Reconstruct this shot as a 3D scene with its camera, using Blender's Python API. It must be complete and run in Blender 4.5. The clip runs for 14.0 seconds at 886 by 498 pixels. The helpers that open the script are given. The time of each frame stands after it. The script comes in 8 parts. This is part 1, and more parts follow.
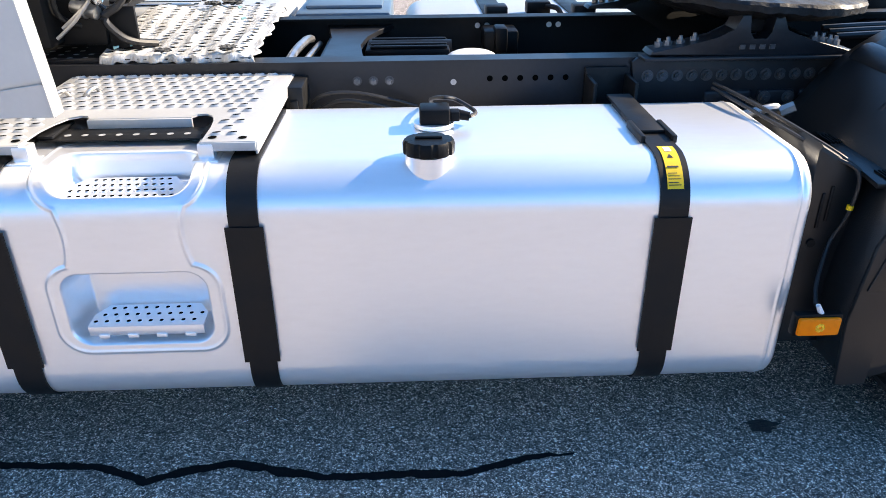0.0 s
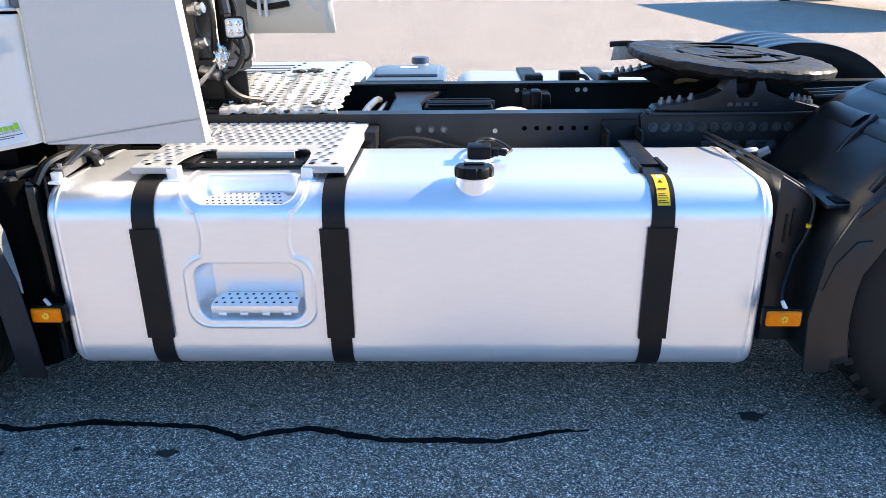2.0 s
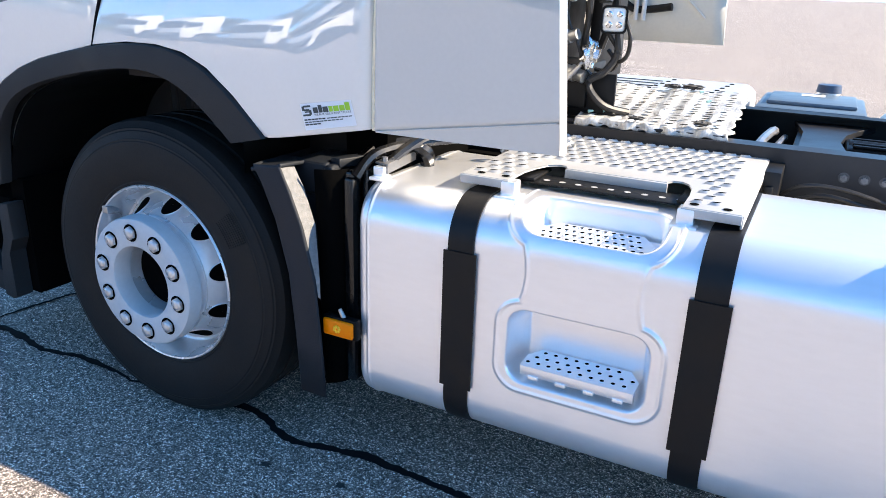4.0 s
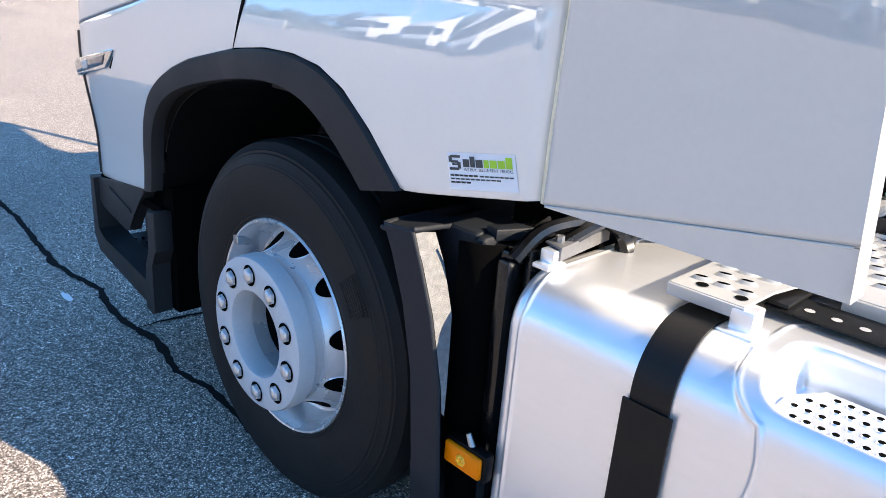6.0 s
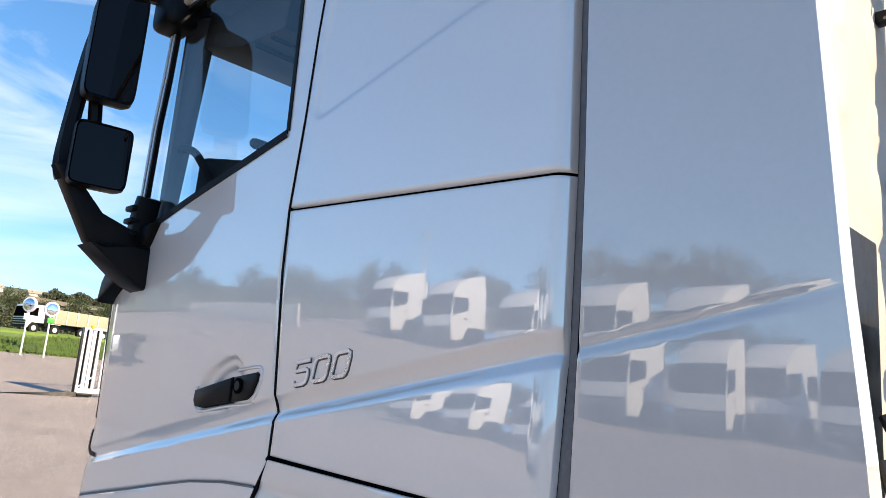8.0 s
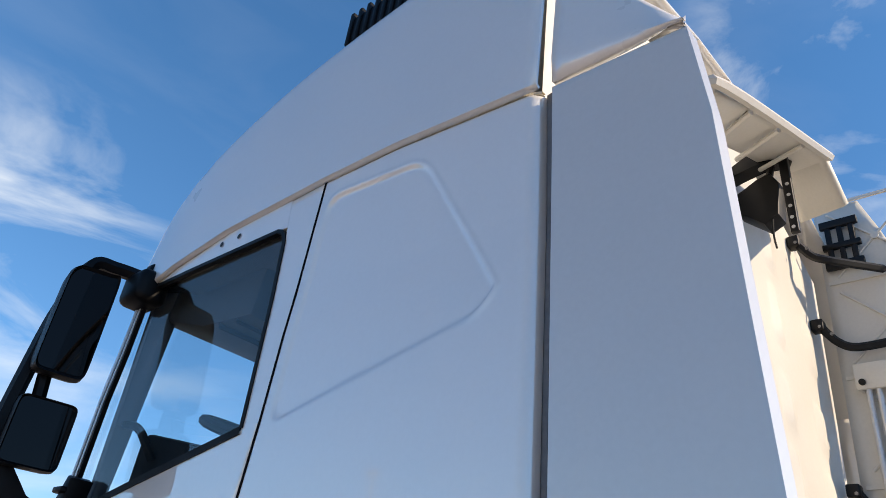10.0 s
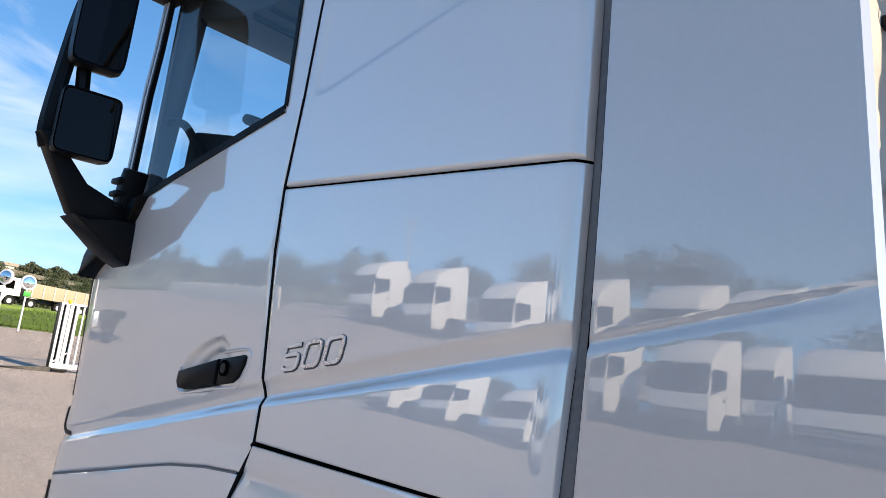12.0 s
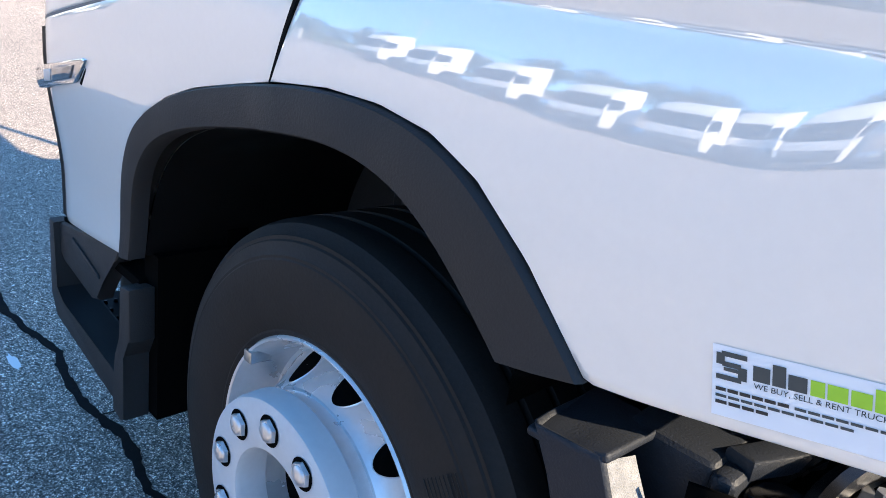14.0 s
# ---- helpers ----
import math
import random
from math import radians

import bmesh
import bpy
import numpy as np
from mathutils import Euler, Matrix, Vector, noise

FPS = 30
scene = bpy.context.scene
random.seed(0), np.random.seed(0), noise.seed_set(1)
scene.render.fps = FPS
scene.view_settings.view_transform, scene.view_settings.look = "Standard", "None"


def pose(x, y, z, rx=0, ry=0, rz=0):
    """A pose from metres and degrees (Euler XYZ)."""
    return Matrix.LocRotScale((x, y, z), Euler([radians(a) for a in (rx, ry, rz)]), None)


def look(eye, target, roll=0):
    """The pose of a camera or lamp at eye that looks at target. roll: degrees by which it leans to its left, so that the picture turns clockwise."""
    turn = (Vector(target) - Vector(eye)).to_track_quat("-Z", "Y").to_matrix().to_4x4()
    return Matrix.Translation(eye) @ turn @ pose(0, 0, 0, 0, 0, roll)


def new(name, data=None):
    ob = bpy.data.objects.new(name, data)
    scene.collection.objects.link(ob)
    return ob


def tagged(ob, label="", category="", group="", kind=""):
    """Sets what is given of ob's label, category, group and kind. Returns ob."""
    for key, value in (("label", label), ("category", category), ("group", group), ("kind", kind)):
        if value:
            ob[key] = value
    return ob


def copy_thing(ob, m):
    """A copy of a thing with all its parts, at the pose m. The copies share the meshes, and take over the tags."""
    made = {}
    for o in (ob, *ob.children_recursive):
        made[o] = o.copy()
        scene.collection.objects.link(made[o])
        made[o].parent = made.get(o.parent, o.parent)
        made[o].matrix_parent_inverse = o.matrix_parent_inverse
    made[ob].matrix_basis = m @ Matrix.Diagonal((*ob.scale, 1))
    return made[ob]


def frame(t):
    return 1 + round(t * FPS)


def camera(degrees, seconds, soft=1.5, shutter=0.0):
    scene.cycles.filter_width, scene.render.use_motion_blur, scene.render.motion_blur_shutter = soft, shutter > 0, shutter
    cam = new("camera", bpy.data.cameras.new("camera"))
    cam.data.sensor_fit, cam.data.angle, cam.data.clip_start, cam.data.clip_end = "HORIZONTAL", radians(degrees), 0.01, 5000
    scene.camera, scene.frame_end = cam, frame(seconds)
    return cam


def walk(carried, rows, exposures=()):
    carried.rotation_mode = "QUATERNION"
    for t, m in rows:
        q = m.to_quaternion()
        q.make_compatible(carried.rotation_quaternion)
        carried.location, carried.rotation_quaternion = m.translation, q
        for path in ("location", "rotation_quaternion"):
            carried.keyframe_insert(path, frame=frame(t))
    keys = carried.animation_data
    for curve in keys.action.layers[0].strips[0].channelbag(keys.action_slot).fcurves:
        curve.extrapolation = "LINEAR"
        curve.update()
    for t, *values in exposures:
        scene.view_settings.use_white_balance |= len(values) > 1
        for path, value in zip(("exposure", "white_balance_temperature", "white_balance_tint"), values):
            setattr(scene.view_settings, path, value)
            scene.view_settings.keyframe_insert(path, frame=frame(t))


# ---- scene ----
cam = camera(62.5, 14.0, 0.85)
PATH = [
    (0, (-0.254, 0.229, 1.545), (-0.189, 2.008, 0.632), -0.4),
    (0.5, (-0.332, -0.047, 1.533), (-0.302, 1.778, 0.717), -0.5),
    (1, (-0.32, -0.244, 1.562), (-0.313, 1.605, 0.799), -0.5),
    (1.5, (-0.264, -0.335, 1.579), (-0.277, 1.524, 0.843), -0.7),
    (2, (-0.262, -0.352, 1.581), (-0.316, 1.51, 0.851), -0.7),
    (2.5, (-0.264, -0.346, 1.578), (-0.411, 1.514, 0.859), -0.3),
    (3, (-0.284, -0.258, 1.55), (-0.596, 1.586, 0.842), 0.3),
    (3.5, (-0.437, -0.028, 1.49), (-1.022, 1.756, 0.799), 0.8),
    (4, (-0.534, 0.247, 1.434), (-1.385, 1.925, 0.756), 1.8),
    (4.2, (-0.557, 0.389, 1.428), (-1.493, 2.02, 0.746), 2.3),
    (6.3, (-0.815, 0.832, 1.42), (-2.175, 2.152, 0.78), 4.2),
    (6.5, (-0.803, 0.808, 1.441), (-2.185, 2.146, 0.892), 4.3),
    (7, (-0.793, 0.771, 1.519), (-2.233, 2.133, 1.252), 4.2),
    (7.5, (-0.786, 0.752, 1.579), (-2.239, 2.126, 1.629), 4.0),
    (8, (-0.786, 0.759, 1.671), (-2.2, 2.12, 2.056), 4.7),
    (8.5, (-0.787, 0.74, 1.76), (-2.121, 2.063, 2.447), 5.6),
    (8.7, (-0.785, 0.731, 1.783), (-2.079, 2.034, 2.575), 5.9),
    (10.8, (-0.765, 0.695, 1.827), (-1.966, 1.928, 2.846), 7.5),
    (11, (-0.782, 0.709, 1.806), (-2.02, 1.983, 2.723), 7.3),
    (11.5, (-0.82, 0.735, 1.745), (-2.131, 2.091, 2.409), 6.8),
    (12, (-0.857, 0.773, 1.671), (-2.24, 2.172, 2.032), 6.8),
    (12.5, (-0.91, 0.795, 1.591), (-2.328, 2.205, 1.627), 7.0),
    (13, (-1.03, 0.876, 1.485), (-2.445, 2.266, 1.229), 7.4),
    (13.3, (-1.153, 0.951, 1.425), (-2.543, 2.327, 1.006), 7.5),
    (13.5, (-1.25, 1.01, 1.43), (-2.611, 2.386, 0.926), 7.8),
    (14, (-1.497, 1.141, 1.401), (-2.792, 2.517, 0.747), 8.2),
]
EXPOSURES = [(0.0, 1.68, 7280, 11.2), (0.5, 1.70, 7260, 11.2), (1.0, 1.73, 7250, 10.9), (4.0, 1.77, 7250, 10.6), (6.5, 1.72, 7300, 11.6), (7.0, 1.60, 7350, 11.5), (7.5, 1.39, 7600, 13.0), (8.0, 1.18, 7950, 12.6), (8.5, 0.95, 7880, 12.6), (11.0, 0.85, 7680, 12.4), (12.0, 1.03, 7750, 12.3), (12.5, 1.27, 7750, 12.5), (13.0, 1.48, 7620, 12.0), (14.0, 1.93, 7300, 11.3)]
walk(cam, [(t, look(eye, target, roll)) for t, eye, target, roll in PATH], EXPOSURES)

# ---- light and air ----
SUN_EL, SUN_DIR = radians(31), Vector((0.93, 0.36, 0)).normalized()
world = bpy.data.worlds.new("sky")
scene.world = world
world.use_nodes = True
wn, wl = world.node_tree.nodes, world.node_tree.links
wn.clear()
w_out, w_bg = wn.new("ShaderNodeOutputWorld"), wn.new("ShaderNodeBackground")
w_sky = wn.new("ShaderNodeTexSky")
w_sky.sky_type, w_sky.sun_disc = "NISHITA", False
w_sky.sun_elevation = SUN_EL
w_sky.sun_rotation = math.atan2(SUN_DIR.x, SUN_DIR.y)
w_sky.air_density, w_sky.dust_density, w_sky.ozone_density = 1.0, 0.05, 4.0
w_bg.inputs["Strength"].default_value = 0.13
# cirrus: fine streaks, thick in two stretches of the sky and very thin elsewhere
w_co, w_mix = wn.new("ShaderNodeTexCoord"), wn.new("ShaderNodeMix")
w_mix.data_type = "RGBA"
w_mix.inputs["B"].default_value = (4.4, 5.0, 5.6, 1)


def sky_math(kind, a, b):
    """One sum of the sky's node tree; a and b are sockets or numbers."""
    m = wn.new("ShaderNodeMath")
    m.operation = kind
    m.use_clamp = kind == "ADD"
    for k, v in enumerate((a, b)):
        if isinstance(v, (int, float)):
            m.inputs[k].default_value = v
        else:
            wl.new(v, m.inputs[k])
    return m.outputs[0]


def cloud_field(scale, turn, stretch, lo, hi, distortion=0.7):
    mp, no, mr = wn.new("ShaderNodeMapping"), wn.new("ShaderNodeTexNoise"), wn.new("ShaderNodeMapRange")
    mp.inputs["Scale"].default_value, mp.inputs["Rotation"].default_value = stretch, turn
    no.inputs["Scale"].default_value, no.inputs["Detail"].default_value = scale, 8
    no.inputs["Roughness"].default_value, no.inputs["Distortion"].default_value = 0.55, distortion
    mr.inputs["From Min"].default_value, mr.inputs["From Max"].default_value = lo, hi
    wl.new(w_co.outputs["Generated"], mp.inputs["Vector"])
    wl.new(mp.outputs["Vector"], no.inputs["Vector"])
    wl.new(no.outputs["Fac"], mr.inputs["Value"])
    return mr.outputs["Result"]


def sky_region(way, inner, outer):
    """1 round a direction, falling to 0 at an outer angle."""
    dot, mr = wn.new("ShaderNodeVectorMath"), wn.new("ShaderNodeMapRange")
    dot.operation = "DOT_PRODUCT"
    dot.inputs[1].default_value = Vector(way).normalized()
    mr.interpolation_type = "SMOOTHSTEP"
    mr.inputs["From Min"].default_value, mr.inputs["From Max"].default_value = math.cos(radians(outer)), math.cos(radians(inner))
    wl.new(w_co.outputs["Generated"], dot.inputs[0])
    wl.new(dot.outputs["Value"], mr.inputs["Value"])
    return mr.outputs["Result"]


streaks = cloud_field(2.6, (0.2, 0.5, 0.5), (1.0, 1.0, 3.4), 0.44, 0.86)
puffs = cloud_field(4.2, (0.4, 0.1, 0.6), (1.0, 1.2, 1.8), 0.44, 0.80, 0.4)
w_clouds = sky_math("MULTIPLY", sky_math("MULTIPLY", streaks, sky_region((-0.885, 0.18, 0.40), 2, 12)), 0.95)
w_clouds = sky_math("ADD", w_clouds, sky_math("MULTIPLY", puffs, sky_region((-0.14, 0.75, 0.645), 3, 13)))
w_clouds = sky_math("ADD", w_clouds, sky_math("MULTIPLY", sky_math("MULTIPLY", streaks, sky_region((-0.95, 0.25, 0.16), 4, 22)), 0.6))
w_clouds = sky_math("ADD", w_clouds, sky_math("MULTIPLY", streaks, 0.05))
wl.new(w_clouds, w_mix.inputs["Factor"])
w_hue = wn.new("ShaderNodeHueSaturation")
w_hue.inputs["Saturation"].default_value = 1.22
# clear, deep blue air down to the horizon
w_lift, w_top = wn.new("ShaderNodeVectorMath"), wn.new("ShaderNodeVectorMath")
w_lift.operation, w_top.operation = "MULTIPLY_ADD", "NORMALIZE"
w_lift.inputs[1].default_value, w_lift.inputs[2].default_value = (1, 1, 0.9), (0, 0, 0.12)
wl.new(w_co.outputs["Generated"], w_lift.inputs[0])
wl.new(w_lift.outputs[0], w_top.inputs[0])
wl.new(w_top.outputs[0], w_sky.inputs["Vector"])
wl.new(w_sky.outputs["Color"], w_hue.inputs["Color"])
wl.new(w_hue.outputs["Color"], w_mix.inputs["A"])
wl.new(w_mix.outputs["Result"], w_bg.inputs["Color"])
wl.new(w_bg.outputs["Background"], w_out.inputs["Surface"])
sun = new("sun", bpy.data.lights.new("sun", "SUN"))
sun.data.energy, sun.data.angle, sun.data.color = 3.7, radians(0.53), (1.0, 0.885, 0.73)
sun.matrix_world = look((0, 0, 0), -(SUN_DIR * math.cos(SUN_EL) + Vector((0, 0, math.sin(SUN_EL)))))


# ---- materials ----
def mat(name, color, rough=0.5, metal=0.0, vary=0.08, scale=6.0, bump=0.0, bump_scale=80.0, coat=0.0, coat_ior=1.5, rough_vary=0.08, stain=0.0, stain_color=(0.05, 0.045, 0.04), stain_scale=2.5, spec=0.5, stretch=(1, 1, 1)):
    """A surface with colour variation at two scales, uneven gloss, fine relief and optional stains."""
    m = bpy.data.materials.new(name)
    m.use_nodes = True
    n, l = m.node_tree.nodes, m.node_tree.links
    b = n["Principled BSDF"]
    co, mp = n.new("ShaderNodeTexCoord"), n.new("ShaderNodeMapping")
    mp.inputs["Scale"].default_value = stretch
    l.new(co.outputs["Object"], mp.inputs["Vector"])
    big, fine = n.new("ShaderNodeTexNoise"), n.new("ShaderNodeTexNoise")
    big.inputs["Scale"].default_value, big.inputs["Detail"].default_value = scale, 6
    fine.inputs["Scale"].default_value, fine.inputs["Detail"].default_value = bump_scale, 4
    l.new(mp.outputs["Vector"], big.inputs["Vector"])
    l.new(mp.outputs["Vector"], fine.inputs["Vector"])
    sumv = n.new("ShaderNodeMath")
    sumv.operation = "ADD"
    l.new(big.outputs["Fac"], sumv.inputs[0])
    l.new(fine.outputs["Fac"], sumv.inputs[1])
    mr = n.new("ShaderNodeMapRange")
    mr.inputs["From Min"].default_value, mr.inputs["From Max"].default_value = 0.6, 1.4
    mr.inputs["To Min"].default_value, mr.inputs["To Max"].default_value = 1 - vary, 1 + vary
    l.new(sumv.outputs[0], mr.inputs["Value"])
    mul = n.new("ShaderNodeMix")
    mul.data_type, mul.blend_type = "RGBA", "MULTIPLY"
    mul.inputs["Factor"].default_value = 1
    mul.inputs["A"].default_value = (*color, 1)
    l.new(mr.outputs["Result"], mul.inputs["B"])
    col = mul.outputs["Result"]
    if stain:
        sn, sr, sm = n.new("ShaderNodeTexNoise"), n.new("ShaderNodeMapRange"), n.new("ShaderNodeMix")
        sn.inputs["Scale"].default_value, sn.inputs["Detail"].default_value, sn.inputs["Roughness"].default_value = stain_scale, 8, 0.65
        l.new(mp.outputs["Vector"], sn.inputs["Vector"])
        sr.inputs["From Min"].default_value, sr.inputs["From Max"].default_value = 0.55, 0.75
        sr.inputs["To Max"].default_value = stain
        l.new(sn.outputs["Fac"], sr.inputs["Value"])
        sm.data_type = "RGBA"
        sm.inputs["B"].default_value = (*stain_color, 1)
        l.new(sr.outputs["Result"], sm.inputs["Factor"])
        l.new(col, sm.inputs["A"])
        col = sm.outputs["Result"]
    l.new(col, b.inputs["Base Color"])
    rr = n.new("ShaderNodeMapRange")
    rr.inputs["From Min"].default_value, rr.inputs["From Max"].default_value = 0.3, 0.7
    rr.inputs["To Min"].default_value, rr.inputs["To Max"].default_value = max(0.01, rough - rough_vary), min(1, rough + rough_vary)
    l.new(big.outputs["Fac"], rr.inputs["Value"])
    l.new(rr.outputs["Result"], b.inputs["Roughness"])
    b.inputs["Metallic"].default_value = metal
    b.inputs["Coat Weight"].default_value, b.inputs["Coat Roughness"].default_value = coat, 0.02
    b.inputs["Coat IOR"].default_value = coat_ior
    b.inputs["Specular IOR Level"].default_value = spec
    if bump:
        bp = n.new("ShaderNodeBump")
        bp.inputs["Strength"].default_value, bp.inputs["Distance"].default_value = bump, 0.004
        l.new(fine.outputs["Fac"], bp.inputs["Height"])
        l.new(bp.outputs["Normal"], b.inputs["Normal"])
    return m


def asphalt(name, color, fleck):
    """Worn road surface: light and dark chippings of two sizes in binder, with broad patches."""
    m = mat(name, color, 0.85, vary=0.2, scale=0.7, bump=0.6, bump_scale=190, rough_vary=0.06, stain=0.24, stain_color=(color[0] * 0.45, color[1] * 0.45, color[2] * 0.45), stain_scale=0.9, spec=0.3)
    n, l = m.node_tree.nodes, m.node_tree.links
    b = n["Principled BSDF"]
    col = b.inputs["Base Color"].links[0].from_socket
    co, warp, add = n.new("ShaderNodeTexCoord"), n.new("ShaderNodeTexNoise"), n.new("ShaderNodeVectorMath")
    warp.inputs["Scale"].default_value, warp.inputs["Detail"].default_value = 120, 2
    add.operation = "MULTIPLY_ADD"
    add.inputs[1].default_value = (0.006, 0.006, 0.006)
    l.new(co.outputs["Object"], warp.inputs["Vector"])
    l.new(warp.outputs["Color"], add.inputs[0])
    l.new(co.outputs["Object"], add.inputs[2])
    for scale, stops in ((270, ((0.0, 0.20), (0.60, 0.72), (0.80, 1.3), (1.0, fleck))), (112, ((0.0, 0.5), (0.5, 1.0), (0.86, 1.05), (1.0, 1.9)))):
        vo, ra, mx, sep = n.new("ShaderNodeTexVoronoi"), n.new("ShaderNodeValToRGB"), n.new("ShaderNodeMix"), n.new("ShaderNodeSeparateColor")
        vo.inputs["Scale"].default_value = scale
        l.new(add.outputs[0], vo.inputs["Vector"])
        l.new(vo.outputs["Color"], sep.inputs["Color"])
        e = ra.color_ramp.elements
        e[0].position, e[0].color = stops[0][0], (stops[0][1],) * 3 + (1,)
        e[1].position, e[1].color = stops[-1][0], (stops[-1][1],) * 3 + (1,)
        for p, v in stops[1:-1]:
            e.new(p).color = (v, v, v, 1)
        l.new(sep.outputs[0], ra.inputs["Fac"])
        mx.data_type, mx.blend_type = "RGBA", "MULTIPLY"
        mx.inputs["Factor"].default_value = 1
        l.new(col, mx.inputs["A"])
        l.new(ra.outputs["Color"], mx.inputs["B"])
        col = mx.outputs["Result"]
    l.new(col, b.inputs["Base Color"])
    return m


WHITE = mat("white_lacquer", (0.800, 0.764, 0.708), 0.3, vary=0.02, scale=1.2, coat=1.0, coat_ior=2.55, rough_vary=0.03, spec=0.6)
WHITE_SKIRT = mat("white_lacquered_plastic", (0.612, 0.588, 0.546), 0.34, vary=0.03, scale=1.4, coat=1.0, coat_ior=2.2, rough_vary=0.03, spec=0.5)
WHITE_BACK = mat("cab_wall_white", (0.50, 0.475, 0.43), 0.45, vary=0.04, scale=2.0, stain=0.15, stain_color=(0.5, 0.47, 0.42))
PLASTIC_WHITE = mat("unpainted_white_plastic", (0.62, 0.60, 0.55), 0.55, vary=0.05, scale=3)
ALU = mat("brushed_aluminium", (0.955, 0.965, 0.985), 0.32, metal=0.72, vary=0.03, scale=2.2, bump=0.004, bump_scale=60, rough_vary=0.03, stretch=(0.3, 1, 1))
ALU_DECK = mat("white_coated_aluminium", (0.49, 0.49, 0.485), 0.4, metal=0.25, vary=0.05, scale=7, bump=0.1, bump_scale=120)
ALU_DIRTY = mat("scuffed_aluminium", (0.60, 0.59, 0.565), 0.5, metal=0.3, vary=0.3, scale=14, bump=0.8, bump_scale=60, stain=0.5, stain_color=(0.12, 0.11, 0.095), stain_scale=22, stretch=(2.2, 0.7, 1))
STRAP = mat("black_coated_strap", (0.005, 0.005, 0.0055), 0.5, vary=0.15, scale=12, bump=0.1, spec=0.3)
PLASTIC = mat("black_plastic", (0.004, 0.004, 0.0044), 0.48, vary=0.15, scale=8, bump=0.15, bump_scale=220, spec=0.16)
PLASTIC_GREY = mat("dark_grey_grained_plastic", (0.0185, 0.0187, 0.0198), 0.6, vary=0.1, scale=5, bump=0.25, bump_scale=260, spec=0.35)
FENDER = mat("black_fender_plastic", (0.0085, 0.009, 0.0102), 0.36, vary=0.2, scale=5, bump=0.12, bump_scale=240, spec=0.5)
GUARD = mat("mudguard_plastic", (0.013, 0.016, 0.0215), 0.55, vary=0.12, scale=6, bump=0.3, bump_scale=300, spec=0.3)
NUT = mat("satin_plated_steel", (0.62, 0.62, 0.63), 0.34, metal=0.7, vary=0.15, scale=30)
# near-black that paints shade into holes, hollows and undersides; also windows and small parts
DARK = mat("shade_and_part_black", (0.0015, 0.0015, 0.0015), 1.0, vary=0.3, scale=6, spec=0.05, rough_vary=0)
CHASSIS = mat("grey_chassis_paint", (0.012, 0.013, 0.0165), 0.42, metal=0.1, vary=0.2, scale=5, bump=0.1, stain=0.35, stain_color=(0.022, 0.021, 0.02), stain_scale=5)
CAST = mat("greased_cast_steel", (0.010, 0.010, 0.0112), 0.62, metal=0.0, vary=0.7, scale=12, bump=0.9, bump_scale=46, stain=0.3, stain_color=(0.03, 0.029, 0.028), stain_scale=22, rough_vary=0.22, spec=0.35)
BOLT = mat("zinc_bolt", (0.42, 0.42, 0.42), 0.35, metal=0.9, vary=0.15, scale=30)
RUBBER = mat("tyre_rubber", (0.0135, 0.0126, 0.0122), 0.62, spec=0.22, vary=0.25, scale=6, bump=0.15, bump_scale=150, stain=0.5, stain_color=(0.022, 0.0205, 0.019), stain_scale=4)
RIM = mat("silver_wheel_paint", (0.72, 0.74, 0.76), 0.3, metal=0.55, vary=0.06, scale=8, stain=0.2, stain_color=(0.25, 0.24, 0.23), stain_scale=9)
COVER = mat("grey_nut_cover", (0.52, 0.54, 0.56), 0.5, vary=0.05, scale=10)
CHROME = mat("chrome", (0.75, 0.75, 0.76), 0.14, metal=1.0, vary=0.03)
AMBER = mat("amber_lens", (1.0, 0.225, 0.001), 0.45, vary=0.1, scale=40, spec=0.2)
AMBER_CORE = mat("amber_reflector", (1.0, 0.50, 0.02), 0.25, vary=0.3, scale=60, coat=0.6)
YELLOW = mat("yellow_label", (0.90, 0.56, 0.012), 0.45, vary=0.04)
INK = mat("black_print", (0.02, 0.02, 0.02), 0.5)
INK_GREY = mat("charcoal_print", (0.05, 0.06, 0.06), 0.5)
INK_GREEN = mat("green_print", (0.36, 0.62, 0.04), 0.5)
PAPER = mat("white_sticker", (0.83, 0.83, 0.84), 0.35, vary=0.02)
SEALANT = mat("yellowed_seam", (0.60, 0.54, 0.43), 0.6, vary=0.2, scale=20)
GAP = mat("dark_gap", (0.004, 0.004, 0.004), 0.9, spec=0.1)
MIRROR = mat("mirror_glass", (0.013, 0.012, 0.012), 0.02, metal=1.0, vary=0.0, rough_vary=0.005)
BLUE_CAP = mat("blue_cap", (0.03, 0.11, 0.32), 0.4)
BLUE_BOX = mat("blue_grey_lid", (0.10, 0.15, 0.205), 0.4, vary=0.08)
WHITE_POT = mat("white_container", (0.8, 0.8, 0.8), 0.4)
LINER = mat("grey_headliner", (0.05, 0.055, 0.06), 0.9, vary=0.08)
SEATCLOTH = mat("black_seat_cloth", (0.012, 0.012, 0.013), 0.9, bump=0.2)
LAMP_GLASS = mat("lamp_face", (0.75, 0.76, 0.75), 0.2, metal=0.3, vary=0.2, scale=70)
HOSE = mat("black_hose", (0.015, 0.015, 0.016), 0.45)
YARD = asphalt("worn_asphalt", (0.355, 0.303, 0.264), 3.8)
CRACKFILL = mat("bitumen_joint", (0.010, 0.010, 0.011), 0.9, vary=0.3, scale=20, bump=0.5, bump_scale=60, spec=0.08)
ROUGH_GRASS = mat("rough_grass", (0.075, 0.125, 0.022), 0.9, vary=0.5, scale=0.9, bump=0.7, bump_scale=12, stain=0.5, stain_color=(0.15, 0.17, 0.03), stain_scale=0.5)
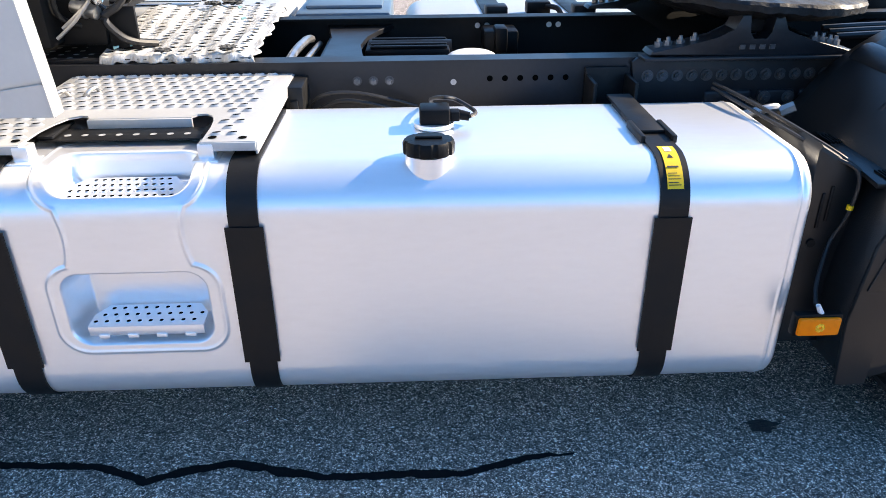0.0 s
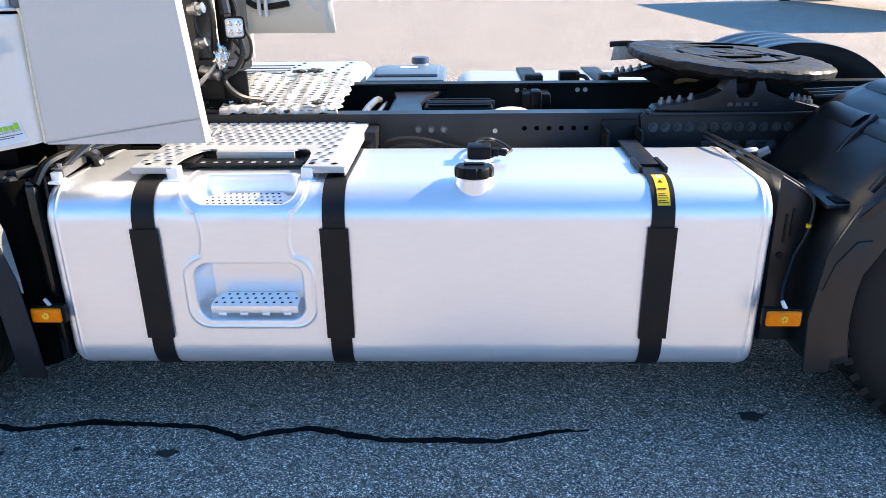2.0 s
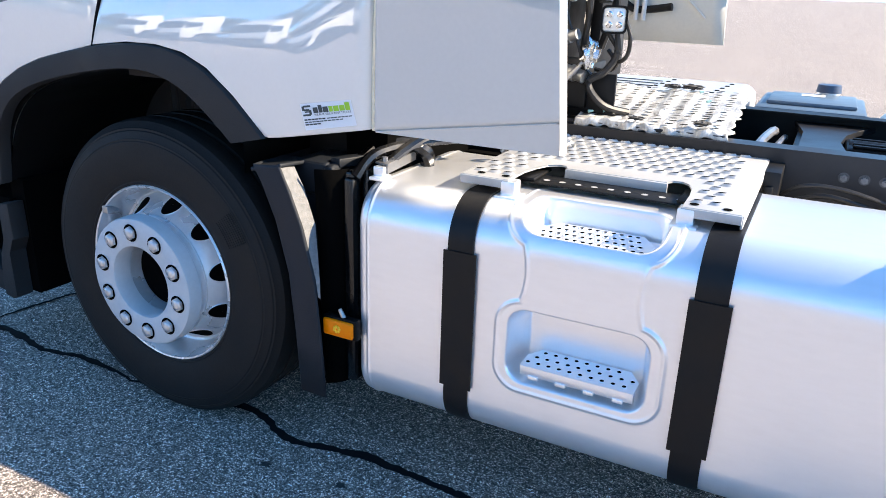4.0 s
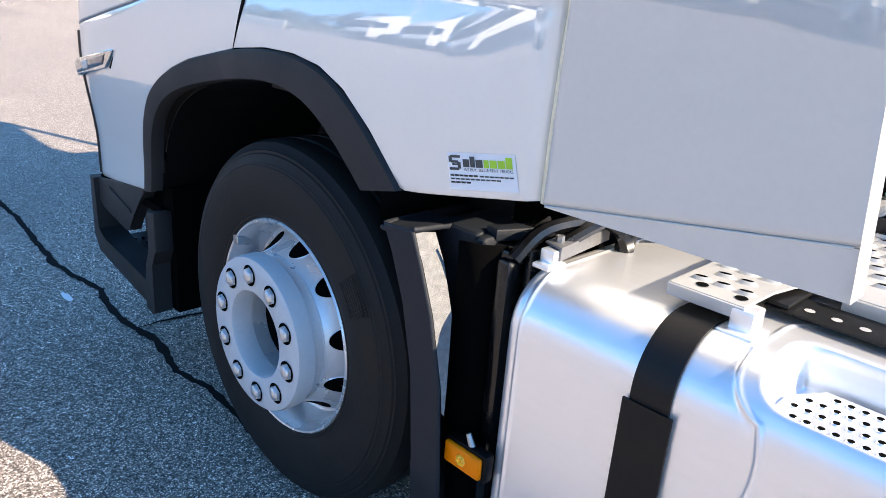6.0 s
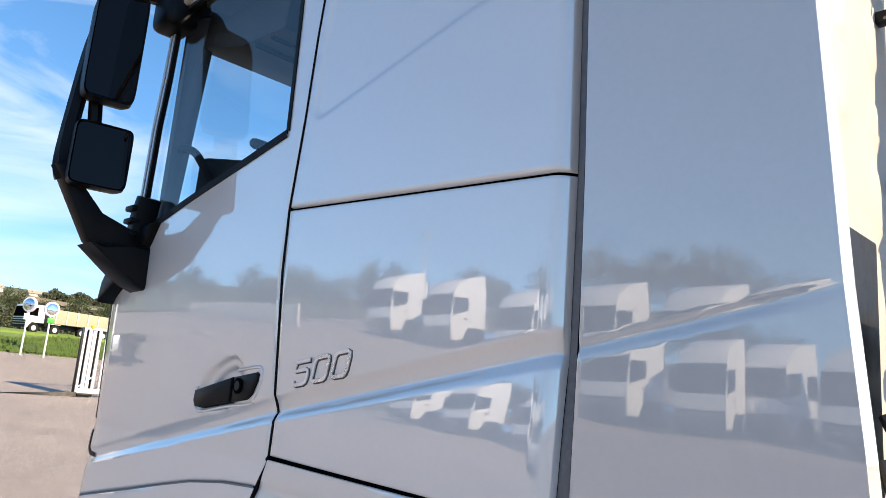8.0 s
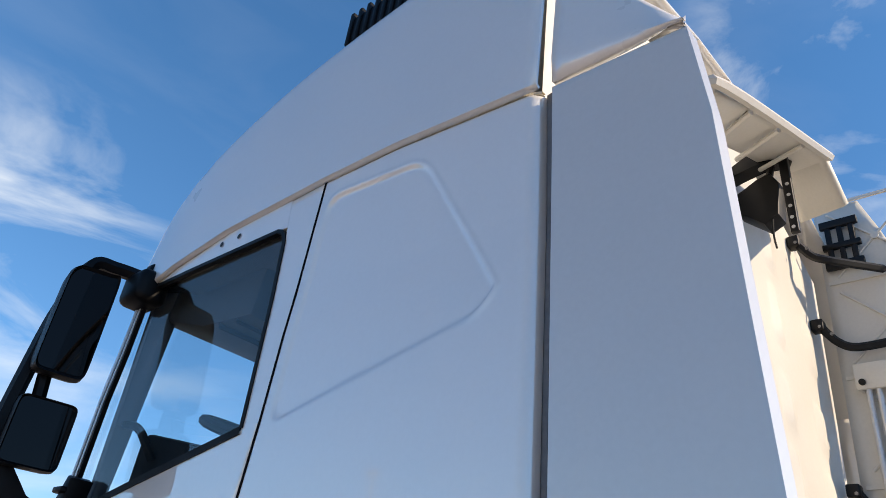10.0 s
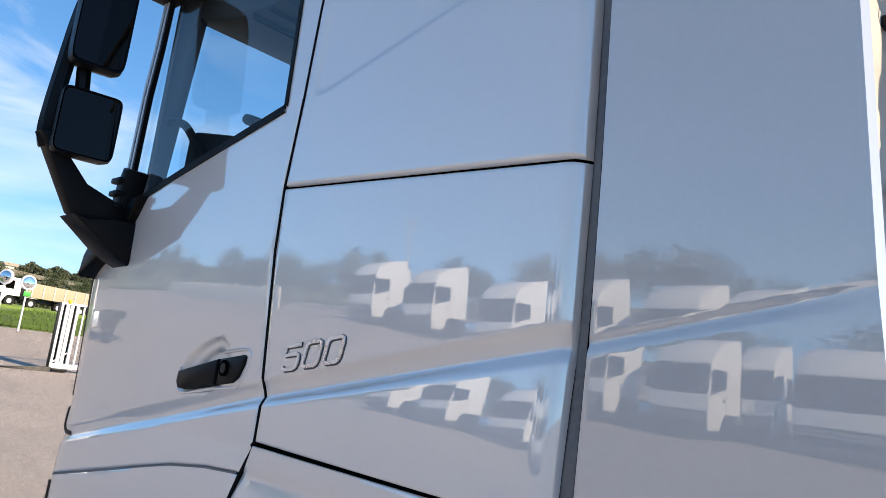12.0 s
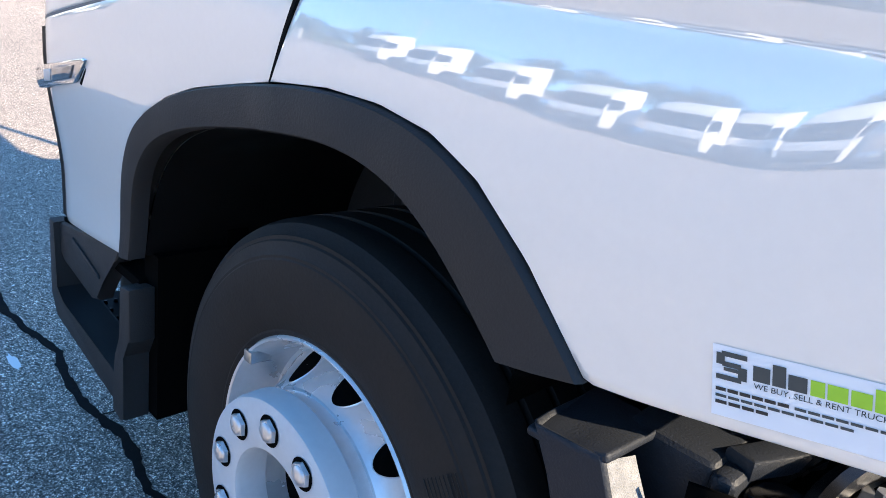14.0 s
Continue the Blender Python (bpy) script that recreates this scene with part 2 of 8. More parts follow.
HEDGE = mat("olive_bush_leaves", (0.070, 0.078, 0.040), 0.85, vary=0.5, scale=0.35)
STUBBLE = mat("tan_stubble", (0.30, 0.235, 0.135), 0.95, vary=0.2, scale=0.02)
SIGN_MIRROR = mat("convex_mirror_glass", (0.80, 0.82, 0.84), 0.03, metal=1.0, vary=0.0, rough_vary=0.005)
GRASS = mat("grass", (0.16, 0.24, 0.04), 0.9, vary=0.35, scale=0.6, bump=0.6, bump_scale=8, stain=0.5, stain_color=(0.13, 0.17, 0.03), stain_scale=0.1)
FIELD = mat("far_fields", (0.11, 0.12, 0.05), 0.95, vary=0.4, scale=0.02, stain=0.7, stain_color=(0.05, 0.06, 0.03), stain_scale=0.03)
LEAF = mat("tree_leaves", (0.045, 0.065, 0.022), 0.8, vary=0.5, scale=1.0)
BARK = mat("bark", (0.09, 0.07, 0.05), 0.9, vary=0.3, bump=0.5, bump_scale=20)
GALV = mat("galvanised_steel", (0.6, 0.61, 0.62), 0.45, metal=0.5, vary=0.08)
SAND = mat("sand_load", (0.42, 0.35, 0.25), 0.9, vary=0.15)
PLASTER = mat("cream_plaster", (0.66, 0.62, 0.54), 0.85, vary=0.05)
ROOF_TILE = mat("brown_roof", (0.14, 0.07, 0.05), 0.8, vary=0.2)
SIGN_GREEN = mat("green_sign", (0.05, 0.4, 0.06), 0.4)


def glass_material(name, tint):
    m = bpy.data.materials.new(name)
    m.use_nodes = True
    n, l = m.node_tree.nodes, m.node_tree.links
    n.clear()
    out, mix, tr, gl, lw, mr = (n.new(k) for k in ("ShaderNodeOutputMaterial", "ShaderNodeMixShader", "ShaderNodeBsdfTransparent", "ShaderNodeBsdfGlossy", "ShaderNodeLayerWeight", "ShaderNodeMapRange"))
    tr.inputs["Color"].default_value = (*tint, 1)
    gl.inputs["Roughness"].default_value = 0.01
    lw.inputs["Blend"].default_value = 0.25
    mr.inputs["To Min"].default_value, mr.inputs["To Max"].default_value = 0.04, 0.28
    l.new(lw.outputs["Facing"], mr.inputs["Value"])
    l.new(mr.outputs["Result"], mix.inputs["Fac"])
    l.new(tr.outputs["BSDF"], mix.inputs[1])
    l.new(gl.outputs["BSDF"], mix.inputs[2])
    l.new(mix.outputs["Shader"], out.inputs["Surface"])
    return m


CLEAR_GLASS = glass_material("clear_windscreen_glass", (0.96, 0.99, 1.0))
GLASS = glass_material("tinted_window_glass", (0.94, 0.995, 1.0))


# ---- shaping helpers ----
def part(name, bm, material, parent=None, label="", smooth=True, angle=35):
    """One mesh object from a bmesh, under a thing or a part."""
    me = bpy.data.meshes.new(name)
    bmesh.ops.recalc_face_normals(bm, faces=bm.faces)
    bm.to_mesh(me)
    bm.free()
    for mt in (material if isinstance(material, (list, tuple)) else [material]):
        me.materials.append(mt)
    if smooth:
        me.shade_smooth()
        me.set_sharp_from_angle(angle=radians(angle))
    ob = new(name, me)
    ob.parent = parent
    if label:
        tagged(ob, label=label)
    return ob


def thing(name, label, category, group="", kind="", at=(0, 0, 0)):
    ob = new(name)
    ob.empty_display_size = 0.1
    ob.location = at
    return tagged(ob, label, category, group, kind)


def box(bm, x0, x1, y0, y1, z0, z1, bevel=0.0, seg=2):
    r = bmesh.ops.create_cube(bm, size=1, matrix=Matrix.LocRotScale(((x0 + x1) / 2, (y0 + y1) / 2, (z0 + z1) / 2), None, (abs(x1 - x0), abs(y1 - y0), abs(z1 - z0))))
    if bevel:
        es = list({e for v in r["verts"] for e in v.link_edges})
        bmesh.ops.bevel(bm, geom=es, offset=bevel, segments=seg, affect="EDGES", profile=0.5)
    return bm


def rod(bm, p0, p1, r0, r1=None, seg=12, caps=True):
    p0, p1 = Vector(p0), Vector(p1)
    d = p1 - p0
    m = Matrix.Translation((p0 + p1) / 2) @ d.to_track_quat("Z", "Y").to_matrix().to_4x4()
    bmesh.ops.create_cone(bm, cap_ends=caps, segments=seg, radius1=r0, radius2=r0 if r1 is None else r1, depth=d.length, matrix=m)
    return bm


def pipe(bm, pts, r, seg=8, closed=False):
    """A round tube through points, smoothed by a spline."""
    P = [Vector(p) for p in pts]
    out = []
    for i in range(len(P) - 1):
        a, b, c, d = P[max(i - 1, 0)], P[i], P[i + 1], P[min(i + 2, len(P) - 1)]
        for k in range(6):
            t = k / 6
            out.append(0.5 * ((2 * b) + (c - a) * t + (2 * a - 5 * b + 4 * c - d) * t * t + (3 * b - a - 3 * c + d) * t ** 3))
    out.append(P[-1])
    rings = []
    up = Vector((0.13, 0.21, 1))
    for i, p in enumerate(out):
        t = (out[min(i + 1, len(out) - 1)] - out[max(i - 1, 0)]).normalized()
        a = t.cross(up).normalized()
        b = t.cross(a)
        rings.append([bm.verts.new(p + r * (math.cos(2 * math.pi * k / seg) * a + math.sin(2 * math.pi * k / seg) * b)) for k in range(seg)])
    for u, v in zip(rings, rings[1:]):
        for k in range(seg):
            bm.faces.new((u[k], u[(k + 1) % seg], v[(k + 1) % seg], v[k]))
    bm.faces.new(rings[0]), bm.faces.new(rings[-1][::-1])
    return bm


def prism(bm, poly, axis, a0, a1, bevel=0.0):
    """Extrudes an outline along an axis. poly: pairs in the other two axes, in the order x, y, z."""
    def place(p, a):
        return {"x": (a, p[0], p[1]), "y": (p[0], a, p[1]), "z": (p[0], p[1], a)}[axis]
    lo = [bm.verts.new(place(p, a0)) for p in poly]
    hi = [bm.verts.new(place(p, a1)) for p in poly]
    fs = [bm.faces.new(lo), bm.faces.new(hi[::-1])]
    for i in range(len(poly)):
        j = (i + 1) % len(poly)
        fs.append(bm.faces.new((lo[j], lo[i], hi[i], hi[j])))
    if bevel:
        es = list({e for f in fs[:2] for e in f.edges})
        bmesh.ops.bevel(bm, geom=es, offset=bevel, segments=2, affect="EDGES", profile=0.5)
    return bm


def lathe(bm, prof, cx, cz, seg=72, drop=None):
    """Turns a profile of (radius, y) pairs round the axle at cx, cz. drop(r, angle): True where there is a hole."""
    rings = [[bm.verts.new((cx + r * math.cos(2 * math.pi * k / seg), y, cz + r * math.sin(2 * math.pi * k / seg))) for k in range(seg)] for r, y in prof]
    for i in range(len(rings) - 1):
        for k in range(seg):
            if drop and drop((prof[i][0] + prof[i + 1][0]) / 2, 2 * math.pi * (k + 0.5) / seg):
                continue
            bm.faces.new((rings[i][k], rings[i][(k + 1) % seg], rings[i + 1][(k + 1) % seg], rings[i + 1][k]))
    return bm


def grid(bm, rows, skip=None):
    """Quads through a rectangle of points."""
    V = [[bm.verts.new(p) for p in r] for r in rows]
    for i in range(len(V) - 1):
        for j in range(len(V[0]) - 1):
            if not (skip and skip(i, j)):
                bm.faces.new((V[i][j], V[i][j + 1], V[i + 1][j + 1], V[i + 1][j]))
    loose = [v for r in V for v in r if not v.link_faces]
    for v in loose:
        bm.verts.remove(v)
    return V


def thick(ob, depth, offset=-1.0, bevel=0.0):
    """Gives a sheet its thickness."""
    s = ob.modifiers.new("thickness", "SOLIDIFY")
    s.thickness, s.offset = depth, offset
    if bevel:
        b = ob.modifiers.new("edge", "BEVEL")
        b.width, b.segments, b.limit_method = bevel, 2, "ANGLE"
    return ob


def lerp_table(tab, v):
    for (a, fa), (b, fb) in zip(tab, tab[1:]):
        if v <= b:
            return fa + (fb - fa) * max(0.0, (v - a) / (b - a))
    return tab[-1][1]


def smooth(a, b, v):
    t = min(1, max(0, (v - a) / (b - a)))
    return t * t * (3 - 2 * t)


def letters(name, body, size, m, material, parent, depth=0.002, label="", spacing=1.0, shear=0.0, swell=0.0):
    cu = bpy.data.curves.new(name, "FONT")
    cu.body, cu.size, cu.extrude, cu.space_character, cu.shear = body, size, depth, spacing, shear
    cu.resolution_u, cu.offset = 3, swell
    tmp = bpy.data.objects.new(name, cu)
    scene.collection.objects.link(tmp)
    me = bpy.data.meshes.new_from_object(tmp.evaluated_get(bpy.context.evaluated_depsgraph_get()))
    bpy.data.objects.remove(tmp)
    me.materials.clear()
    me.materials.append(material)
    me.transform(m)
    ob = new(name, me)
    ob.parent = parent
    return tagged(ob, label=label) if label else ob


# ---- ground ----
def ground_z(x, y):
    """Level where the truck stands; the yard rises gently towards the gate and the parked row."""
    z = 0.0
    if x < -4:
        d = -x - 4
        z += 0.0019 * d * d if d < 32 else 1.946 + 0.043 * (d - 32)
        if d > 150:
            z += 0.05 * (d - 150)
    if y < -6:
        d = -y - 6
        z += 0.001 * d * d if d < 30 else 0.9 + 0.03 * (d - 30)
        z += 0.95 * smooth(-15, -29, x) * smooth(-9, -22, y)
    return z


def sheet(name, material, xs, ys, lift=0.0, label="", category="", inside=None, rough=0.0):
    bm = bmesh.new()
    grid(bm, [[(x, y, ground_z(x, y) + lift + rough * noise.noise((x * 0.9, y * 0.9, 0))) for x in xs] for y in ys],
         (lambda i, j: not inside((xs[j] + xs[j + 1]) / 2, (ys[i] + ys[i + 1]) / 2)) if inside else None)
    ob = part(name, bm, material)
    return tagged(ob, label, category, kind="structure")


def steps(*pairs):
    out = []
    for a, b, n in pairs:
        out += [a + (b - a) * i / n for i in range(n)]
    return out + [pairs[-1][1]]


GX = steps((-900, -200, 10), (-200, -40, 20), (-40, 0, 40), (0, 40, 8), (40, 400, 8))
GY = steps((-400, -60, 10), (-60, 0, 40), (0, 60, 12), (60, 500, 10))
ground = sheet("ground", YARD, GX, GY, 0, "worn grey asphalt yard with patched cracks", "ground")
sheet("grass_verge", GRASS, steps((-160, -35.4, 60)), steps((-9, 120, 60)), 0.05, "mown green grass verge beyond the yard", "grass", rough=0.08)
sheet("far_fields", FIELD, steps((-880, -160, 20)), steps((-380, 480, 20)), 0.3, "dark wooded fields on a low hill", "fields", rough=0.0)


def crack(pts, w):
    """A strip of black joint filler, wandering along its points."""
    bm = bmesh.new()
    P = []
    for (x0, y0), (x1, y1) in zip(pts, pts[1:]):
        n = max(3, int(math.hypot(x1 - x0, y1 - y0) / 0.014))
        P += [(x0 + (x1 - x0) * k / n, y0 + (y1 - y0) * k / n) for k in range(n)]
    P.append(pts[-1])
    rows = []
    for i, (x, y) in enumerate(P):
        a, b = P[max(0, i - 1)], P[min(len(P) - 1, i + 1)]
        d = Vector((b[0] - a[0], b[1] - a[1])).normalized()
        nx, ny = -d.y, d.x
        o = 0.007 * noise.noise((x * 9, y * 9, 1)) + 0.007 * noise.noise((x * 30, y * 30, 4))
        taper = min(1, 0.25 + 0.05 * min(i, len(P) - 1 - i))
        hw = w * taper * (0.7 + 0.9 * abs(noise.noise((x * 7, y * 7, 2))) + 0.5 * abs(noise.noise((x * 60, y * 60, 6)))) / 2
        rows.append([(x + nx * (o + s * hw), y + ny * (o + s * hw), ground_z(x, y) + 0.0035 + 0.002 * (1 - abs(s))) for s in (-1, 0, 1)])
    grid(bm, rows)
    return tagged(part("crack_filler", bm, CRACKFILL), "black bitumen filler in an asphalt crack", "road joint", "filled cracks in the asphalt", "structure")


crack([(-2.66, 1.868), (-2.45, 1.92), (-2.209, 1.95), (-2.086, 1.933), (-1.982, 1.888), (-1.88, 1.86), (-1.746, 1.89), (-1.635, 1.91), (-1.412, 1.90), (-1.219, 1.887), (-1.056, 1.82), (-0.828, 1.882), (-0.534, 1.811), (-0.135, 1.813), (0.071, 1.87), (0.194, 1.875)], 0.030)
crack([(-12.0, 2.4), (-9.0, 2.05), (-6.267, 1.924), (-5.27, 1.915), (-4.467, 1.854), (-4.23, 1.885), (-4.04, 1.913), (-3.896, 1.887), (-3.69, 1.868), (-3.575, 1.88), (-3.435, 1.905), (-3.34, 1.893), (-3.158, 1.86), (-2.963, 1.90), (-2.778, 1.888), (-2.66, 1.868)], 0.030)
crack([(-3.575, 1.88), (-3.583, 1.984), (-3.567, 2.12), (-3.543, 2.278), (-3.3, 2.5)], 0.022)


OIL = mat("oil_stain", (0.045, 0.043, 0.042), 0.8, vary=0.6, scale=60, bump=0.6, bump_scale=190, spec=0.15)


def spot(x, y, rx, ry, seed, lab="dark oil spot on the asphalt", material=None):
    bm = bmesh.new()
    c = bm.verts.new((x, y, 0.004))
    vs = [bm.verts.new((x + rx * (1 + 0.8 * noise.noise((math.cos(a) * 2.6 + seed, math.sin(a) * 2.6, seed))) * math.cos(a), y + ry * (1 + 0.5 * noise.noise((math.cos(a) * 1.5, math.sin(a) * 1.5 + seed, 0))) * math.sin(a), 0.0035)) for a in [k * math.pi / 20 for k in range(40)]]
    for i in range(40):
        bm.faces.new((c, vs[i], vs[(i + 1) % 40]))
    return tagged(part("oil_spot", bm, material or OIL), lab, "oil spot", "oil spots", "structure")


spot(-1.292, 1.734, 0.035, 0.022, 3.1)
spot(-1.62, 1.75, 0.016, 0.012, 5.7)
spot(-1.88, 1.72, 0.02, 0.012, 8.2)
spot(0.80, 1.97, 0.05, 0.03, 1.7)
spot(-4.05, 1.771, 0.06, 0.015, 4.4, "small chip of white paint on the asphalt", PAPER)

# ---- the tractor truck ----
truck = thing("tractor_truck", "white two-axle tractor truck with polished aluminium fuel tank", "truck")
FAR = 6.08  # a near y is mirrored to the far side as FAR - y

# fuel tank: a rounded section, swept along x, with two pressed step recesses
TX0, TX1, TY0, TY1, TZ0, TZ1, TR = -1.602, 0.712, 1.83, 2.465, 0.264, 0.927, 0.115
S1, S2, S3 = -1.284, -0.672, 0.367  # the straps


def tank_section():
    pts = []
    def line(a, b, n):
        for i in range(n):
            pts.append((a[0] + (b[0] - a[0]) * i / n, a[1] + (b[1] - a[1]) * i / n))
    def arc(cy, cz, a0, a1, n):
        for i in range(n):
            a = radians(a0 + (a1 - a0) * i / n)
            pts.append((cy + TR * math.cos(a), cz + TR * math.sin(a)))
    line((TY1 - TR, TZ0), (TY0 + TR, TZ0), 6)
    arc(TY0 + TR, TZ0 + TR, 270, 180, 14)
    line((TY0, TZ0 + TR), (TY0, TZ1 - TR), 150)
    arc(TY0 + TR, TZ1 - TR, 180, 90, 60)
    line((TY0 + TR, TZ1), (2.12, TZ1), 50)
    line((2.12, TZ1), (TY1 - TR, TZ1), 8)
    arc(TY1 - TR, TZ1 - TR, 90, 0, 10)
    line((TY1, TZ1 - TR), (TY1, TZ0 + TR), 6)
    arc(TY1 - TR, TZ0 + TR, 0, -90, 10)
    return pts


def sd_box(x, s, cx, cs, hx, hs, r):
    qx, qs = abs(x - cx) - hx + r, abs(s - cs) - hs + r
    return math.hypot(max(qx, 0), max(qs, 0)) + min(max(qx, qs), 0) - r


def tank_relief(x, s):
    """Depth of the skin at x and at the height s, unrolled over the upper corner."""
    d = 0.0
    lo = sd_box(x, s, -0.965, 0.573, 0.179, 0.102, 0.05)
    d -= 0.105 * smooth(0.004, -0.028, lo)
    rim_lo, rim_up = sd_box(x, s, -0.963, 0.573, 0.212, 0.126, 0.07), sd_box(x, s, -0.967, 0.995, 0.205, 0.150, 0.08)
    waist = abs(x + 0.963) - 0.140 - 2.2 * (s - 0.775) ** 2
    plate = min(rim_lo, rim_up, max(waist, 0.67 - s, s - 0.90))
    d += 0.0042 * math.exp(-((plate / 0.0045) ** 2)) + 0.0022 * smooth(0.006, -0.006, plate)
    return d


UP_S0, UP_S1 = 0.875, 1.070  # the upper step's opening along the unrolled skin


def step_pocket(x, s, y, z):
    """The upper step: a level floor and an upright back, sunk into the tank's upper edge."""
    m = smooth(0.004, -0.030, sd_box(x, s, -0.967, (UP_S0 + UP_S1) / 2, 0.172, (UP_S1 - UP_S0) / 2, 0.055))
    f = min(1, max(0, (s - UP_S0) / (UP_S1 - UP_S0)))
    ty = TY0 + 0.018 + 0.150 * min(1, f / 0.62) + 0.014 * smooth(0.6, 1, f)
    tz = 0.850 + (TZ1 - 0.850) * smooth(0.56, 1.0, f)
    return y + (ty - y) * m, z + (tz - z) * m


def fuel_tank():
    sec = tank_section()
    n = len(sec)
    arcs, acc = [], 0.0
    for i in range(n):
        arcs.append(acc)
        a, b = sec[i], sec[(i + 1) % n]
        acc += math.hypot(b[0] - a[0], b[1] - a[1])
    i_ref = next(i for i in range(n) if abs(sec[i][0] - TY0) < 1e-6)
    s_of = [TZ0 + TR + arcs[i] - arcs[i_ref] for i in range(n)]
    xs = steps((TX0 + 0.02, TX0 + 0.05, 16), (TX0 + 0.05, -1.22, 8), (-1.22, -0.71, 170), (-0.71, TX1 - 0.05, 24), (TX1 - 0.05, TX1 - 0.02, 16))
    bm = bmesh.new()
    rows = []
    def inset(amount, x):
        out = []
        for i in range(n):
            a, b = sec[i - 1], sec[(i + 1) % n]
            t = Vector((b[0] - a[0], b[1] - a[1])).normalized()
            nrm = Vector((-t.y, t.x))
            d = amount + (tank_relief(x, s_of[i]) if 0.3 < s_of[i] < 1.25 else 0)
            d += 0.0032 * (math.exp(-((x - TX0 - 0.035) / 0.004) ** 2) + math.exp(-((x - TX1 + 0.035) / 0.004) ** 2))
            y, z = sec[i][0] + nrm.x * d, sec[i][1] + nrm.y * d
            if UP_S0 - 0.01 < s_of[i] < UP_S1 + 0.01 and -1.2 < x < -0.73:
                y, z = step_pocket(x, s_of[i], y, z)
            out.append((x, y, z))
        return out + [out[0]]
    for k in (3, 2, 1):
        rows.append(inset(-0.02 * (1 - math.cos(radians(30 * k))), TX0 + 0.02 - 0.02 * math.sin(radians(30 * k))))
    rows += [inset(0, x) for x in xs]
    for k in (1, 2, 3):
        rows.append(inset(-0.02 * (1 - math.cos(radians(30 * k))), TX1 - 0.02 + 0.02 * math.sin(radians(30 * k))))
    # shallow domed ends
    def dome(row, x, f):
        my, mz = (TY0 + TY1) / 2, (TZ0 + TZ1) / 2
        return [(x, my + (p[1] - my) * f, mz + (p[2] - mz) * f) for p in row]
    rows = [dome(rows[0], TX0 - o, f) for f, o in ((0.3, 0.034), (0.7, 0.026), (0.93, 0.006))] + rows
    rows += [dome(rows[-1], TX1 + o, f) for f, o in ((0.93, 0.006), (0.7, 0.026), (0.3, 0.034))]
    V = grid(bm, rows)
    bmesh.ops.remove_doubles(bm, verts=bm.verts, dist=1e-5)
    bm.edges.ensure_lookup_table()
    bmesh.ops.holes_fill(bm, edges=[e for e in bm.edges if e.is_boundary], sides=0)
    return part("fuel_tank", bm, ALU, truck, "polished aluminium tank with two pressed steps", angle=60)


tank = fuel_tank()


def strap_path():
    """The belt's line over the tank's face and upper edge: y, z and the way out."""
    pts = [(TY0 + 0.16, TZ0, 0, -1)]
    for k in range(9):
        a = radians(270 - 90 * k / 8)
        pts.append((TY0 + TR + TR * math.cos(a), TZ0 + TR + TR * math.sin(a), math.cos(a), math.sin(a)))
    for k in range(13):
        a = radians(180 - 90 * k / 12)
        pts.append((TY0 + TR + TR * math.cos(a), TZ1 - TR + TR * math.sin(a), math.cos(a), math.sin(a)))
    pts.append((TY1 - 0.12, TZ1, 0, 1))
    return pts


def belt(name, x0, x1, lo, hi, z0, z1, parent, material, taper=0.0):
    bm = bmesh.new()
    P = [p for p in strap_path() if z0 <= p[1] <= z1 or p[0] > TY0 + 0.12]
    if z0 > 0.3:
        P = [(TY0, z0 + (z1 - z0) * k / 8, -1, 0) for k in range(9)]
    rows = []
    for y, z, ny, nz in P:
        rows.append([(x0, y + ny * lo, z + nz * lo), (x0, y + ny * hi, z + nz * hi), (x1, y + ny * hi, z + nz * hi), (x1, y + ny * lo, z + nz * lo), (x0, y + ny * lo, z + nz * lo)])
    V = grid(bm, rows)
    bm.faces.new([V[0][k] for k in range(4)]), bm.faces.new([V[-1][k] for k in range(3, -1, -1)])
    bmesh.ops.remove_doubles(bm, verts=bm.verts, dist=1e-5)
    return part(name, bm, material, parent, angle=30)


for sx in (S1, S2, S3):
    st = belt("strap", sx - 0.036, sx + 0.036, 0.001, 0.006, 0, 2, tank, STRAP)
    tagged(st, label="black steel strap round the tank")
    belt("strap_sleeve", sx - 0.046, sx + 0.046, 0.0065, 0.011, 0.408, 0.798, st, STRAP)
# upper tensioning end of the rearmost strap
bm = bmesh.new()
box(bm, S3 - 0.037, S3 + 0.037, 2.06, 2.42, TZ1 + 0.006, TZ1 + 0.016, 0.003)
box(bm, S3 - 0.047, S3 - 0.034, 2.0, 2.14, TZ1 - 0.002, TZ1 + 0.02, 0.003)
box(bm, S3 + 0.034, S3 + 0.048, 2.0, 2.14, TZ1 - 0.002, TZ1 + 0.02, 0.003)
part("strap_bracket", bm, STRAP, tank)
# warning label on the rear strap
bm = bmesh.new()
rows = []
for k in range(13):
    a = radians(153 - 69 * k / 12)
    rows.append([(x, TY0 + TR + (TR + 0.0075) * math.cos(a), TZ1 - TR + (TR + 0.0075) * math.sin(a)) for x in (0.347, 0.387)])
grid(bm, rows)
label_ob = part("warning_label", bm, YELLOW, tank, "yellow caution label with black print")


def label_bar(a0, a1, x0, x1):
    bm = bmesh.new()
    grid(bm, [[(x, TY0 + TR + (TR + 0.0085) * math.cos(radians(a)), TZ1 - TR + (TR + 0.0085) * math.sin(radians(a))) for x in (x0, x1)] for a in (a0, (a0 + a1) / 2, a1)])
    return part("print_bar", bm, INK, label_ob)


